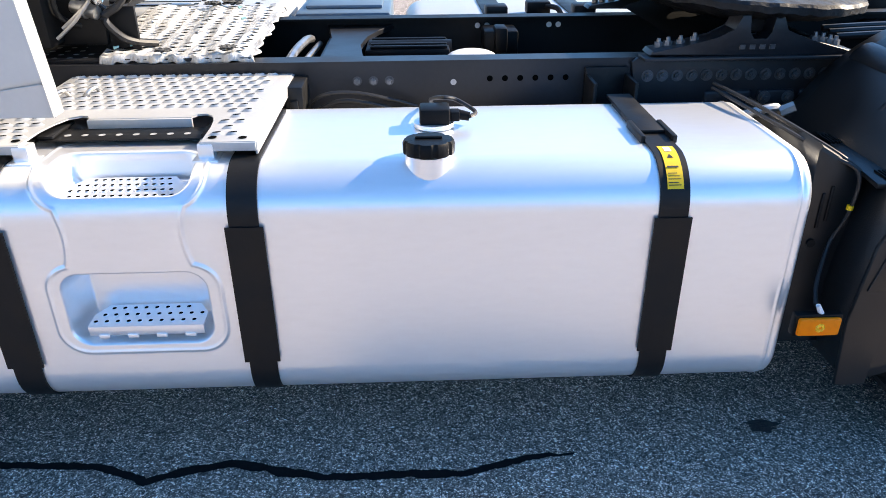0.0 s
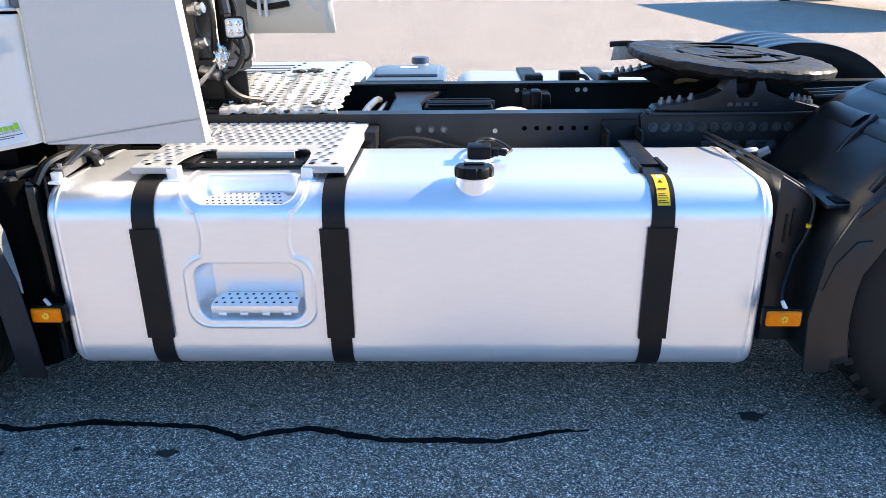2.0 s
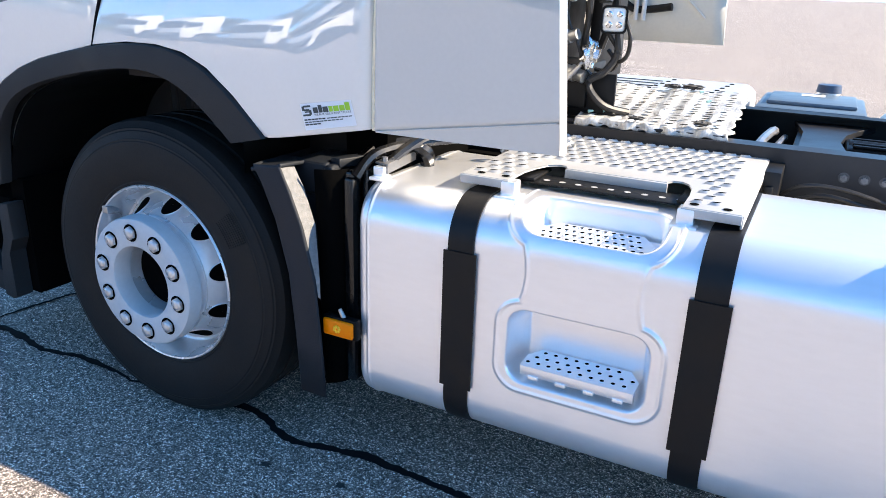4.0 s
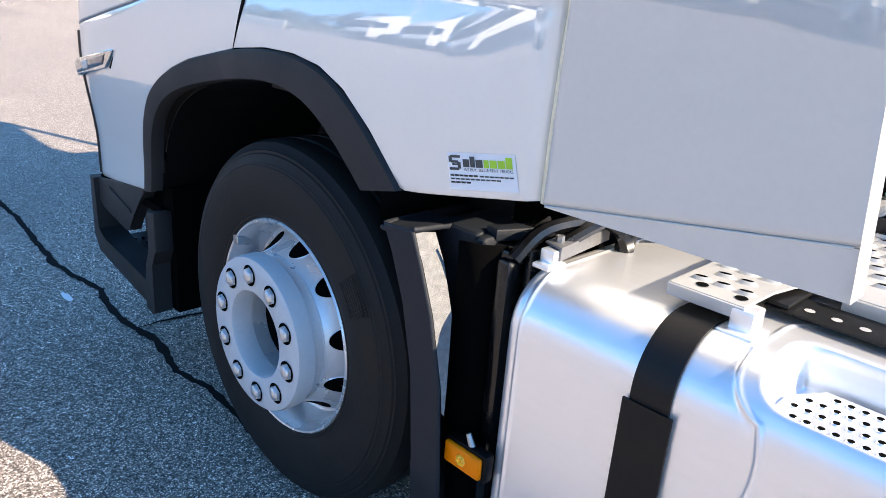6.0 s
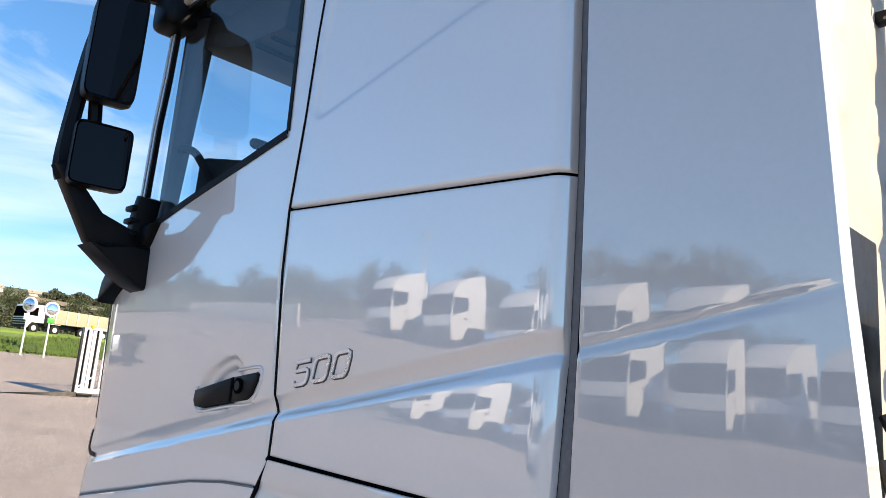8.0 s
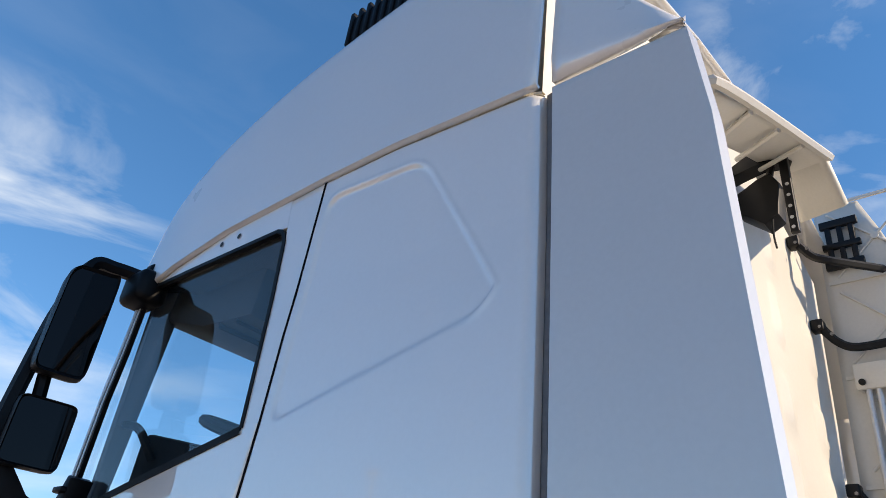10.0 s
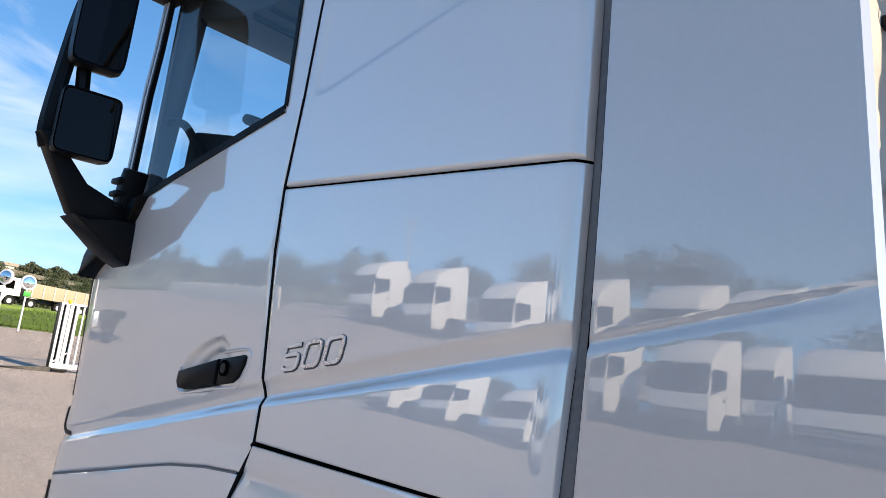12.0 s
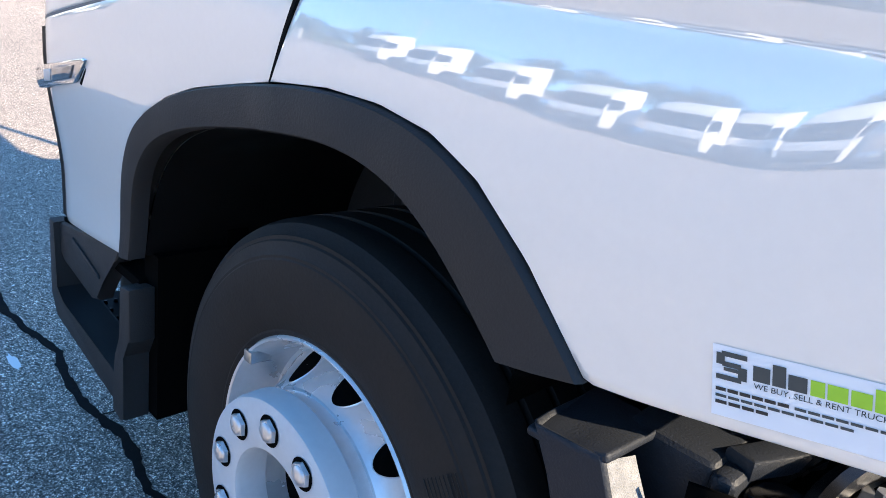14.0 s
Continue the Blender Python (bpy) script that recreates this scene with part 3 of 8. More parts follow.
for a0, a1, x0, x1 in ((149, 148, 0.350, 0.381), (146, 145, 0.350, 0.375), (142, 141, 0.350, 0.381), (138.5, 137.5, 0.350, 0.378), (135, 134, 0.350, 0.373), (127.5, 125, 0.351, 0.379)):
    label_bar(a0, a1, x0, x1)
bm = bmesh.new()
f = [bm.verts.new((x, TY0 + TR + (TR + 0.0085) * math.cos(radians(a)), TZ1 - TR + (TR + 0.0085) * math.sin(radians(a)))) for x, a in ((0.357, 113), (0.373, 113), (0.365, 106))]
bm.faces.new(f)
part("warning_triangle", bm, INK, label_ob)
bm = bmesh.new()
grid(bm, [[(x, TY0 + TR + (TR + 0.0085) * math.cos(radians(a)), TZ1 - TR + (TR + 0.0085) * math.sin(radians(a))) for x in (0.358, 0.375)] for a in (101, 95, 89)])
part("print_bar", bm, PAPER, label_ob)

# filler neck, ribbed cap and level sensor
FCX, FCY = -0.225, 1.925
bm = bmesh.new()
rod(bm, (FCX, FCY - 0.002, 0.84), (FCX, FCY - 0.006, 0.946), 0.060, 0.057, 48)
neck = part("filler_neck", bm, ALU, tank, "bright welded filler neck")
bm = bmesh.new()
prof, seg = [], 72
rings = []
for r, z in ((0.052, 0.0), (0.0625, 0.0), (0.0635, 0.006), (0.0635, 0.026), (0.059, 0.033), (0.03, 0.0345), (0.0, 0.035)):
    ring = []
    for k in range(seg):
        a = 2 * math.pi * k / seg
        rr = r - (0.0045 if r > 0.055 and (k % 8) in (0, 1) else 0)
        ring.append(Vector((rr * math.cos(a), rr * math.sin(a), z)))
    rings.append(ring)
grid(bm, [r + [r[0]] for r in rings])
box(bm, -0.033, 0.033, -0.007, 0.007, 0.034, 0.041, 0.003)
bmesh.ops.remove_doubles(bm, verts=bm.verts, dist=1e-5)
bm.transform(pose(FCX, FCY - 0.006, 0.944, -3))
part("filler_cap", bm, PLASTIC, tank, "black ribbed screw cap")
bm = bmesh.new()
rod(bm, (-0.205, 2.175, 0.93), (-0.205, 2.175, 0.942), 0.055, None, 32)
part("sensor_flange", bm, ALU, tank)
bm = bmesh.new()
box(bm, -0.245, -0.162, 2.135, 2.215, 0.94, 0.985, 0.008)
sensor = part("level_sensor", bm, PLASTIC, tank, "black level sensor with plug")
bm = bmesh.new()
box(bm, -0.162, -0.135, 2.155, 2.195, 0.945, 0.972, 0.004)
rod(bm, (-0.138, 2.175, 0.96), (-0.108, 2.17, 0.955), 0.014, 0.012, 16)
part("plug", bm, PLASTIC, sensor)
bm = bmesh.new()
pipe(bm, [(-0.108, 2.17, 0.955), (-0.09, 2.2, 0.96), (-0.14, 2.23, 0.985), (-0.18, 2.22, 0.995), (-0.21, 2.33, 0.96), (-0.2, 2.48, 0.9)], 0.006)
part("cable", bm, HOSE, sensor)


def tread(x0, x1, y0, y1, z, tilt, parent, nx, ny):
    """A perforated tread with a folded front lip."""
    w, d = x1 - x0, y1 - y0
    bm = bmesh.new()
    out = [(-w / 2, 0), (w / 2, 0), (w / 2, d * 0.55), (w / 2 - d * 0.3, d), (-w / 2 + d * 0.3, d), (-w / 2, d * 0.55)]
    prism(bm, out, "z", -0.004, 0.0)
    box(bm, -w / 2, w / 2, -0.004, 0.002, -0.028, 0.0, 0.0015)
    m = pose((x0 + x1) / 2, y0, z, tilt)
    bm.transform(m)
    t = part("step_tread", bm, ALU, parent, "perforated aluminium step", angle=25)
    bm = bmesh.new()
    rim = bmesh.new()
    for j in range(ny):
        for i in range(nx):
            px = -w / 2 + w * (i + 0.5 + 0.5 * (j % 2)) / (nx + 0.5)
            py = d * (j + 0.6) / (ny + 0.2)
            if abs(px) > w / 2 - 0.012 or (py > d * 0.55 and abs(px) > w / 2 - 0.02 - (py - 0.55 * d) * 0.7):
                continue
            bmesh.ops.create_circle(bm, cap_ends=True, segments=10, radius=0.0055, matrix=m @ pose(px, py, 0.0022))
            bmesh.ops.create_cone(rim, cap_ends=False, segments=10, radius1=0.008, radius2=0.0055, depth=0.003, matrix=m @ pose(px, py, 0.001))
    tagged(part("hole", bm, DARK, t), kind="stuff")
    tagged(part("raised_rim", rim, ALU, t), kind="stuff")
    bm = bmesh.new()
    for i in range(4):
        wx = x0 + w * (i + 0.5) / 4
        box(bm, wx - 0.014, wx + 0.014, y0 - 0.005, y0 + 0.004, z - 0.036, z - 0.024, 0.003)
    tagged(part("weld", bm, ALU, t), kind="stuff")
    return t


tread(-1.105, -0.812, 1.835, 1.928, 0.522, 4, tank, 10, 3)
tread(-1.112, -0.822, 1.846, 1.975, 0.866, 3, tank, 14, 4)

# walkway plate over the tank
DX0, DX1, DY0, DY1, DZ = -1.350, -0.648, 1.950, 2.75, 0.970
bm = bmesh.new()
outline = [(DX0, DY0), (-1.215, DY0), (-1.212, 2.06), (-1.20, 2.12), (-1.185, 2.165), (-1.155, 2.185), (-1.135, 2.180), (-1.128, 2.155), (-0.855, 2.155), (-0.845, 2.180), (-0.82, 2.185), (-0.80, 2.165), (-0.788, 2.12), (-0.782, 2.06), (-0.782, DY0), (DX1, DY0), (DX1, DY1), (DX0, DY1)]
prism(bm, outline, "z", DZ - 0.005, DZ, 0.002)
deck = part("walkway_plate", bm, ALU_DECK, truck, "white aluminium anti-slip walkway plate", angle=25)
for lip in ((DX0 - 0.001, -1.214, DY0 - 0.004, DY0 + 0.002, 0.024), (-0.783, DX1 + 0.001, DY0 - 0.004, DY0 + 0.002, 0.024), (DX1 - 0.002, DX1 + 0.004, DY0, DY1, 0.034), (DX0 - 0.004, DX0 + 0.002, DY0, DY1, 0.024), (-1.130, -0.853, 2.147, 2.156, 0.03)):
    bm = bmesh.new()
    box(bm, *lip[:4], DZ - lip[4], DZ - 0.002, 0.002)
    part("folded_lip", bm, ALU_DECK, deck, angle=25)
holes, rims = bmesh.new(), bmesh.new()
for j in range(14):
    for i in range(17):
        px, py = DX0 + 0.03 + 0.0405 * (i + 0.5 * (j % 2)), DY0 + 0.055 + 0.049 * j
        if px > DX1 - 0.055 or (-1.235 < px < -0.765 and py < 2.21):
            continue
        m = pose(px, py, DZ + 0.0062, 0, 0, 14) @ Matrix.Diagonal((1.35, 0.62, 1, 1))
        bmesh.ops.create_circle(holes, cap_ends=True, segments=10, radius=0.0085, matrix=m)
        bmesh.ops.create_cone(rims, cap_ends=False, segments=10, radius1=0.0145, radius2=0.0088, depth=0.0065, matrix=pose(0, 0, -0.0030) @ m)
for px, py in ((DX0 + 0.045, DY0 + 0.03), (DX0 + 0.115, DY0 + 0.03), (DX1 - 0.035, DY0 + 0.025), (DX1 - 0.11, DY0 + 0.03)):
    bmesh.ops.create_circle(holes, cap_ends=True, segments=14, radius=0.011, matrix=pose(px, py, DZ + 0.0015))
tagged(part("hole", holes, DARK, deck), kind="stuff")
tagged(part("raised_rim", rims, ALU_DECK, deck), kind="stuff")
for ob in (deck, *deck.children):
    ob.data.transform(Matrix.Translation((0, DY0, DZ)) @ pose(0, 0, 0, 0.5) @ Matrix.Translation((0, -DY0, -DZ)))
bm = bmesh.new()
box(bm, -1.225, -0.77, 2.055, 2.150, 0.941, 0.946, 0.002)
box(bm, -1.225, -1.185, 2.06, 2.20, 0.9465, 0.955, 0.002)
box(bm, -0.81, -0.77, 2.06, 2.20, 0.9465, 0.955, 0.002)
part("foot_rail", bm, STRAP, deck, "black perforated rail under the plate")
for i in range(9):
    bm = bmesh.new()
    bmesh.ops.create_circle(bm, cap_ends=True, segments=12, radius=0.009, matrix=pose(-1.160 + i * 0.044, 2.090, 0.9475))
    part("hole", bm, ALU_DECK, deck)
for bx in (-1.215, -0.77):
    bm = bmesh.new()
    box(bm, bx - 0.020, bx + 0.020, 1.945, 1.99, 0.915, 0.966, 0.004)
    box(bm, bx - 0.032, bx + 0.032, 1.925, 1.995, 0.914, 0.930, 0.004)
    part("plate_bracket", bm, ALU, deck)
bm = bmesh.new()
prism(bm, [(-1.607, 1.93), (-1.565, 1.92), (-1.588, 2.12), (-1.63, 2.13)], "z", 0.964, 0.970, 0.002)
prism(bm, [(-1.565, 1.92), (-1.561, 1.921), (-1.584, 2.12), (-1.588, 2.12)], "z", 0.942, 0.970, 0.001)
tb = part("tank_bracket", bm, mat("grey_steel_bracket", (0.20, 0.20, 0.205), 0.4, metal=0.6, vary=0.15), truck, "grey steel bracket on the tank's end")
bm = bmesh.new()
box(bm, -1.598, -1.565, 1.905, 1.935, 0.93, 0.963, 0.003)
box(bm, -1.60, -1.56, 1.885, 1.94, 0.928, 0.938, 0.003)
part("weld_foot", bm, ALU, tb)
for px, py in ((-1.588, 1.95), (-1.60, 2.04)):
    bm = bmesh.new()
    rod(bm, (px, py, 0.968), (px, py, 0.982 if py < 2 else 0.9715), 0.009, None, 6)
    part("nut", bm, BOLT if py < 2 else DARK, tb)

# chassis rails
for y0, lip in ((2.605, 0.08), (3.475, -0.08)):
    bm = bmesh.new()
    w = math.copysign(0.008, lip)
    prism(bm, [(y0, 0.728), (y0, 1.011), (y0 + lip, 1.011), (y0 + lip, 1.003), (y0 + w, 1.003), (y0 + w, 0.736), (y0 + lip, 0.736), (y0 + lip, 0.728)], "x", -3.2, 3.6)
    # the far rail is blacker: shade on its visible face is put into the colour
    rail = part("chassis_rail", bm, CHASSIS if lip > 0 else STRAP, truck, "dark grey steel chassis rail")
    if lip > 0:
        near_rail = rail


BOLT_DULL = mat("dull_zinc_bolt", (0.20, 0.20, 0.205), 0.35, metal=0.7, vary=0.25, scale=50)
STEEL_DARK = mat("painted_bolt", (0.085, 0.087, 0.092), 0.35, metal=0.4, vary=0.3, scale=40)


def bolt(x, y, z, parent, r=0.010, material=None):
    bm = bmesh.new()
    rod(bm, (x, y + 0.002, z), (x, y - 0.003, z), r * 1.5, None, 16)
    wash = part("washer", bm, STEEL_DARK, parent, smooth=False)
    bm = bmesh.new()
    rod(bm, (x, y - 0.003, z), (x, y - 0.014, z), r, None, 6)
    rod(bm, (x, y - 0.014, z), (x, y - 0.02, z), r * 0.5, None, 8)
    return part("bolt", bm, material or BOLT_DULL, wash if parent.parent == truck else parent, smooth=False)


def hole(x, y, z, parent, r=0.011, material=None):
    bm = bmesh.new()
    bmesh.ops.create_circle(bm, cap_ends=True, segments=14, radius=r, matrix=pose(x, y - 0.0015, z, 90))
    return part("hole", bm, material or DARK, parent)


for x in (-0.443, -0.390, -0.338):
    bolt(x, 2.605, 0.948, near_rail)
for x in (-0.63, -0.625):
    bolt(x, 2.60, 0.955 if x == -0.63 else 0.89, near_rail)
for k in range(6):
    hole(-0.01 + 0.050 * k, 2.605, 0.950, near_rail, 0.010)
hole(-0.129, 2.605, 0.94, near_rail, 0.010, BOLT)
for k in range(5):
    hole(1.7 + 0.1 * k, 2.605, 0.937, near_rail)
for x in (0.02, 0.06, 0.33, 0.37):
    hole(x, 3.4655, 0.965, truck, 0.012, PAPER)

# fifth-wheel mounting angle on the rail with its row of bolts
bm = bmesh.new()
prism(bm, [(0.47, 0.86), (0.45, 1.0), (0.47, 1.014), (1.62, 1.014), (1.62, 0.86)], "y", 2.585, 2.6035, 0.003)
box(bm, 0.47, 1.6, 2.52, 2.60, 1.014, 1.026, 0.003)
mount = part("mounting_plate", bm, CHASSIS, truck, "grey fifth wheel mounting plate")
for k in range(16):
    bolt(0.505 + 0.049 * k, 2.585, 0.955, mount, 0.013, STEEL_DARK)
bm = bmesh.new()
box(bm, 0.70, 0.86, 2.575, 2.604, 0.82, 0.905, 0.012, 3)
box(bm, 0.88, 1.0, 2.57, 2.604, 0.815, 0.905, 0.006, 3)
box(bm, 1.02, 1.2, 2.575, 2.604, 0.82, 0.905, 0.012, 3)
part("axle_bracket", bm, CHASSIS, truck)
for x in (0.90, 0.98):
    for z in (0.84, 0.882):
        bolt(x, 2.57, z, mount, 0.014, STEEL_DARK)
# bracket that carries the strap's end
bm = bmesh.new()
box(bm, 0.300, 0.312, 2.46, 2.604, 0.80, 0.965, 0.003)
box(bm, 0.430, 0.442, 2.46, 2.604, 0.80, 0.965, 0.003)
box(bm, 0.300, 0.442, 2.585, 2.603, 0.80, 0.985, 0.003)
part("tank_carrier", bm, STRAP, truck)
bm = bmesh.new()
box(bm, -0.655, -0.60, 2.45, 2.604, 0.80, 0.97, 0.004)
box(bm, -0.64, -0.615, 2.44, 2.6, 0.83, 0.93, 0.004)
part("tank_carrier", bm, STRAP, truck)

# cross members and what lies between the rails
bm = bmesh.new()
prism(bm, [(-0.62, 3.46), (-0.58, 3.2), (-0.58, 2.9), (-0.62, 2.61), (-0.36, 2.61), (-0.40, 2.75), (-0.44, 2.85), (-0.46, 3.04), (-0.44, 3.2), (-0.40, 3.33), (-0.34, 3.46)], "z", 0.955, 0.975, 0.003)
box(bm, -0.60, -0.57, 2.62, 3.46, 0.76, 0.956, 0.003)
part("cross_member", bm, CHASSIS, truck, "grey pressed cross member")
bm = bmesh.new()
box(bm, 1.7, 1.95, 2.62, 3.46, 0.93, 0.975, 0.01)
part("cross_member", bm, CHASSIS, truck)
bm = bmesh.new()
rod(bm, (-0.43, 3.12, 0.9), (-0.11, 3.12, 0.9), 0.075, None, 28)
box(bm, -0.44, -0.12, 3.0, 3.22, 0.93, 0.965, 0.012)
vb = part("valve_block", bm, PLASTIC, truck, "black ribbed valve housing")
for k in range(4):
    bm = bmesh.new()
    box(bm, -0.42, -0.13, 3.01 + 0.05 * k, 3.03 + 0.05 * k, 0.964, 0.975, 0.004)
    part("rib", bm, PLASTIC, vb)
bm = bmesh.new()
rod(bm, (-0.04, 2.98, 0.83), (-0.04, 2.98, 0.935), 0.10, 0.095, 40)
bmesh.ops.create_uvsphere(bm, u_segments=32, v_segments=12, radius=1, matrix=pose(-0.04, 2.98, 0.935) @ Matrix.Diagonal((0.095, 0.095, 0.03, 1)))
part("white_canister", bm, WHITE_POT, truck, "round white canister lid")
bm = bmesh.new()
box(bm, 0.03, 0.17, 3.25, 3.40, 0.86, 0.98, 0.01)
box(bm, 0.07, 0.12, 3.2, 3.3, 0.9, 1.0, 0.01)
part("valve_block", bm, PLASTIC, truck)
bm = bmesh.new()
pipe(bm, [(-0.72, 2.8, 0.93), (-0.70, 3.0, 0.96), (-0.68, 3.2, 0.965), (-0.68, 3.35, 0.94)], 0.016)
pipe(bm, [(-0.69, 2.8, 0.90), (-0.66, 3.0, 0.93), (-0.64, 3.3, 0.93)], 0.012)
part("steel_pipe", bm, BOLT, truck)
# plain boxes between the rails, their shade painted in as near-black
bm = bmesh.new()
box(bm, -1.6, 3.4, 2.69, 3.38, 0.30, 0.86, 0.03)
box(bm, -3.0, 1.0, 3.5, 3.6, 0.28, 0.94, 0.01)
part("driveline", bm, DARK, truck, "plain black boxes for the shaded gearbox and driveline")
bm = bmesh.new()
pipe(bm, [(-0.62, 2.56, 0.86), (-0.55, 2.52, 0.925), (-0.45, 2.53, 0.93), (-0.33, 2.55, 0.90), (-0.25, 2.57, 0.87)], 0.006)
pipe(bm, [(-0.6, 2.56, 0.85), (-0.5, 2.54, 0.90), (-0.4, 2.54, 0.89), (-0.28, 2.56, 0.85)], 0.008)
part("cable", bm, HOSE, truck)

# scuffed plate across the rails behind the cab
bm = bmesh.new()
W = 60
rows = []
for j in range(73):
    v = j / 72
    row = []
    for i in range(W + 1):
        u = i / W
        x = -1.263 - 0.157 * v + (0.491 + 0.110 * v) * u + 0.012 * noise.noise((u * 6, v * 6, 3)) + 0.02 * smooth(0.94, 1.0, u) * noise.noise((v * 17, 4, 1))
        y = 2.62 + 1.02 * v + 0.012 * noise.noise((u * 7, v * 5, 9)) + 0.014 * (smooth(0.05, 0.0, v) + smooth(0.95, 1.0, v)) * noise.noise((u * 15, 7, v))
        z = 1.032 + 0.012 * noise.noise((u * 4, v * 4, 5)) + 0.012 * noise.noise((u * 11, v * 3, 7)) + 0.008 * abs(noise.noise((u * 24, v * 5, 2))) + 0.006 * (smooth(0.05, 0.0, v) + smooth(0.95, 1.0, v)) * noise.noise((u * 22, v, 6)) - (0.02 if j in (0, 72) else 0) + (0.02 * smooth(0.9, 1.0, u) * noise.noise((v * 6, 1, 1)))
        row.append((x, y, z))
    rows.append(row)
grid(bm, rows)
plate = thick(part("chassis_plate", bm, ALU_DIRTY, truck, "dented and dirty perforated chassis plate"), 0.006)
holes = bmesh.new()
for j in range(16):
    for i in range(10):
        u, v = (i + 0.6 + 0.1 * (j % 2)) / 10.6, (j + 0.7) / 16.6
        if noise.noise((i * 3.1, j * 2.7, 2)) < -0.28:
            continue
        bmesh.ops.create_circle(holes, cap_ends=True, segments=8, radius=0.0125, matrix=pose(-1.263 - 0.157 * v + (0.491 + 0.110 * v) * u, 2.62 + 1.02 * v, 1.041 + 0.012 * noise.noise((u * 4, v * 4, 5)) + 0.012 * noise.noise((u * 11, v * 3, 7)) + 0.008 * abs(noise.noise((u * 24, v * 5, 2))), 0, 0, 35 + 20 * noise.noise((i, j, 4))) @ Matrix.Diagonal((1.2, 0.75, 1, 1)))
tagged(part("hole", holes, DARK, plate), kind="stuff")
crumple = random.Random(5)
for px, py, w, lab in ((-1.13, 3.60, 0.05, ""), (-1.05, 3.62, 0.06, ""), (-1.06, 2.63, 0.035, ""), (-0.86, 2.66, 0.04, "")):
    bm = bmesh.new()
    bmesh.ops.create_icosphere(bm, subdivisions=3, radius=1)
    for vtx in bm.verts:
        q = vtx.co.copy()
        vtx.co = Vector((q.x * w * 0.7, q.y * w * 0.6, q.z * w * 0.16)) * (1 + 0.9 * noise.noise((q.x * 3 + px * 9, q.y * 3, q.z * 3)))
    bm.transform(pose(px, py, 1.052))
    part("torn_rag", bm, mat("grimy_rag", (0.08, 0.08, 0.078), 0.9, vary=0.6, scale=30), plate)
for px, py in ((-1.20, 2.74), (-1.17, 2.80), (-1.24, 2.70), (-0.93, 3.22), (-1.0, 3.5)):
    bm = bmesh.new()
    rod(bm, (px, py, 1.046), (px + 0.015, py + 0.009, 1.049), 0.006, 0.003, 6)
    part("paint_flake", bm, mat("turquoise_paint", (0.22, 0.42, 0.42), 0.6), plate)
bm = bmesh.new()
prism(bm, [(-1.62, 2.64), (-1.27, 2.64), (-1.42, 3.5), (-1.62, 3.5)], "z", 0.985, 1.018, 0.004)
dark_plate = part("chassis_plate", bm, STRAP, truck, "black perforated plate")
bm = bmesh.new()
for i in range(6):
    for j in range(9):
        bmesh.ops.create_circle(bm, cap_ends=True, segments=8, radius=0.010, matrix=pose(-1.58 + 0.05 * i, 2.68 + 0.055 * j, 1.0195))
tagged(part("hole", bm, ALU_DIRTY, dark_plate), kind="stuff")
bm = bmesh.new()
box(bm, -1.5, -0.78, 2.63, 2.66, 1.012, 1.024, 0.002)
part("plate_edge", bm, CHASSIS, truck)

# far side: tank, locker, second tank, straps
bm = bmesh.new()
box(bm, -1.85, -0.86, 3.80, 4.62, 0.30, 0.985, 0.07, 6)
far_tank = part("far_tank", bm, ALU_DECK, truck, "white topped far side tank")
for yy in (3.98, 4.10, 4.22, 4.34):
    bm = bmesh.new()
    box(bm, -1.75, -1.32, yy, yy + 0.012, 0.986, 0.989)
    part("slot", bm, CHASSIS, far_tank)
for xx in (-1.34, -1.04):
    for k in range(6):
        bm = bmesh.new()
        box(bm, xx + 0.01 * k, xx + 0.02 + 0.01 * k, 3.90 + 0.11 * k, 3.92 + 0.11 * k, 0.986, 0.99)
        part("stud", bm, CHASSIS, far_tank)
bm = bmesh.new()
box(bm, -0.80, -0.36, 3.72, 4.28, 0.35, 0.985, 0.015)
locker = part("battery_locker", bm, BLUE_BOX, truck, "blue-grey battery locker")
bm = bmesh.new()
box(bm, -0.76, -0.40, 3.82, 4.2, 0.984, 1.003, 0.008)
part("lid", bm, BLUE_BOX, locker)
bm = bmesh.new()
box(bm, -0.63, -0.53, 4.06, 4.14, 1.0035, 1.005)
part("plate", bm, PAPER, locker)
bm = bmesh.new()
rod(bm, (-0.52, 4.24, 0.95), (-0.52, 4.24, 1.01), 0.05, None, 24)
part("locker_neck", bm, ALU, locker)
bm = bmesh.new()
rod(bm, (-0.52, 4.24, 1.01), (-0.52, 4.24, 1.045), 0.056, 0.05, 24)
part("locker_cap", bm, mat("slate_blue_cap", (0.035, 0.06, 0.11), 0.4), locker, "blue screw cap")
bm = bmesh.new()
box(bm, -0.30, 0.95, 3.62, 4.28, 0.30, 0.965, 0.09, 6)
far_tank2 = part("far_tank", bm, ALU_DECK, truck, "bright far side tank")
for sx in (0.12, 0.52):
    bm = bmesh.new()
    box(bm, sx - 0.05, sx + 0.05, 3.6, 4.29, 0.962, 0.973, 0.003)
    box(bm, sx - 0.05, sx + 0.05, 3.62, 3.72, 0.97, 1.02, 0.012)
    rod(bm, (sx - 0.03, 3.66, 0.98), (sx + 0.03, 3.66, 0.98), 0.02, None, 12)
    part("strap", bm, STRAP, far_tank2)
bm = bmesh.new()
box(bm, 0.27, 0.38, 3.72, 3.8, 0.965, 1.02, 0.008)
pipe(bm, [(0.36, 3.72, 1.0), (0.4, 3.66, 1.0), (0.42, 3.6, 0.96)], 0.012)
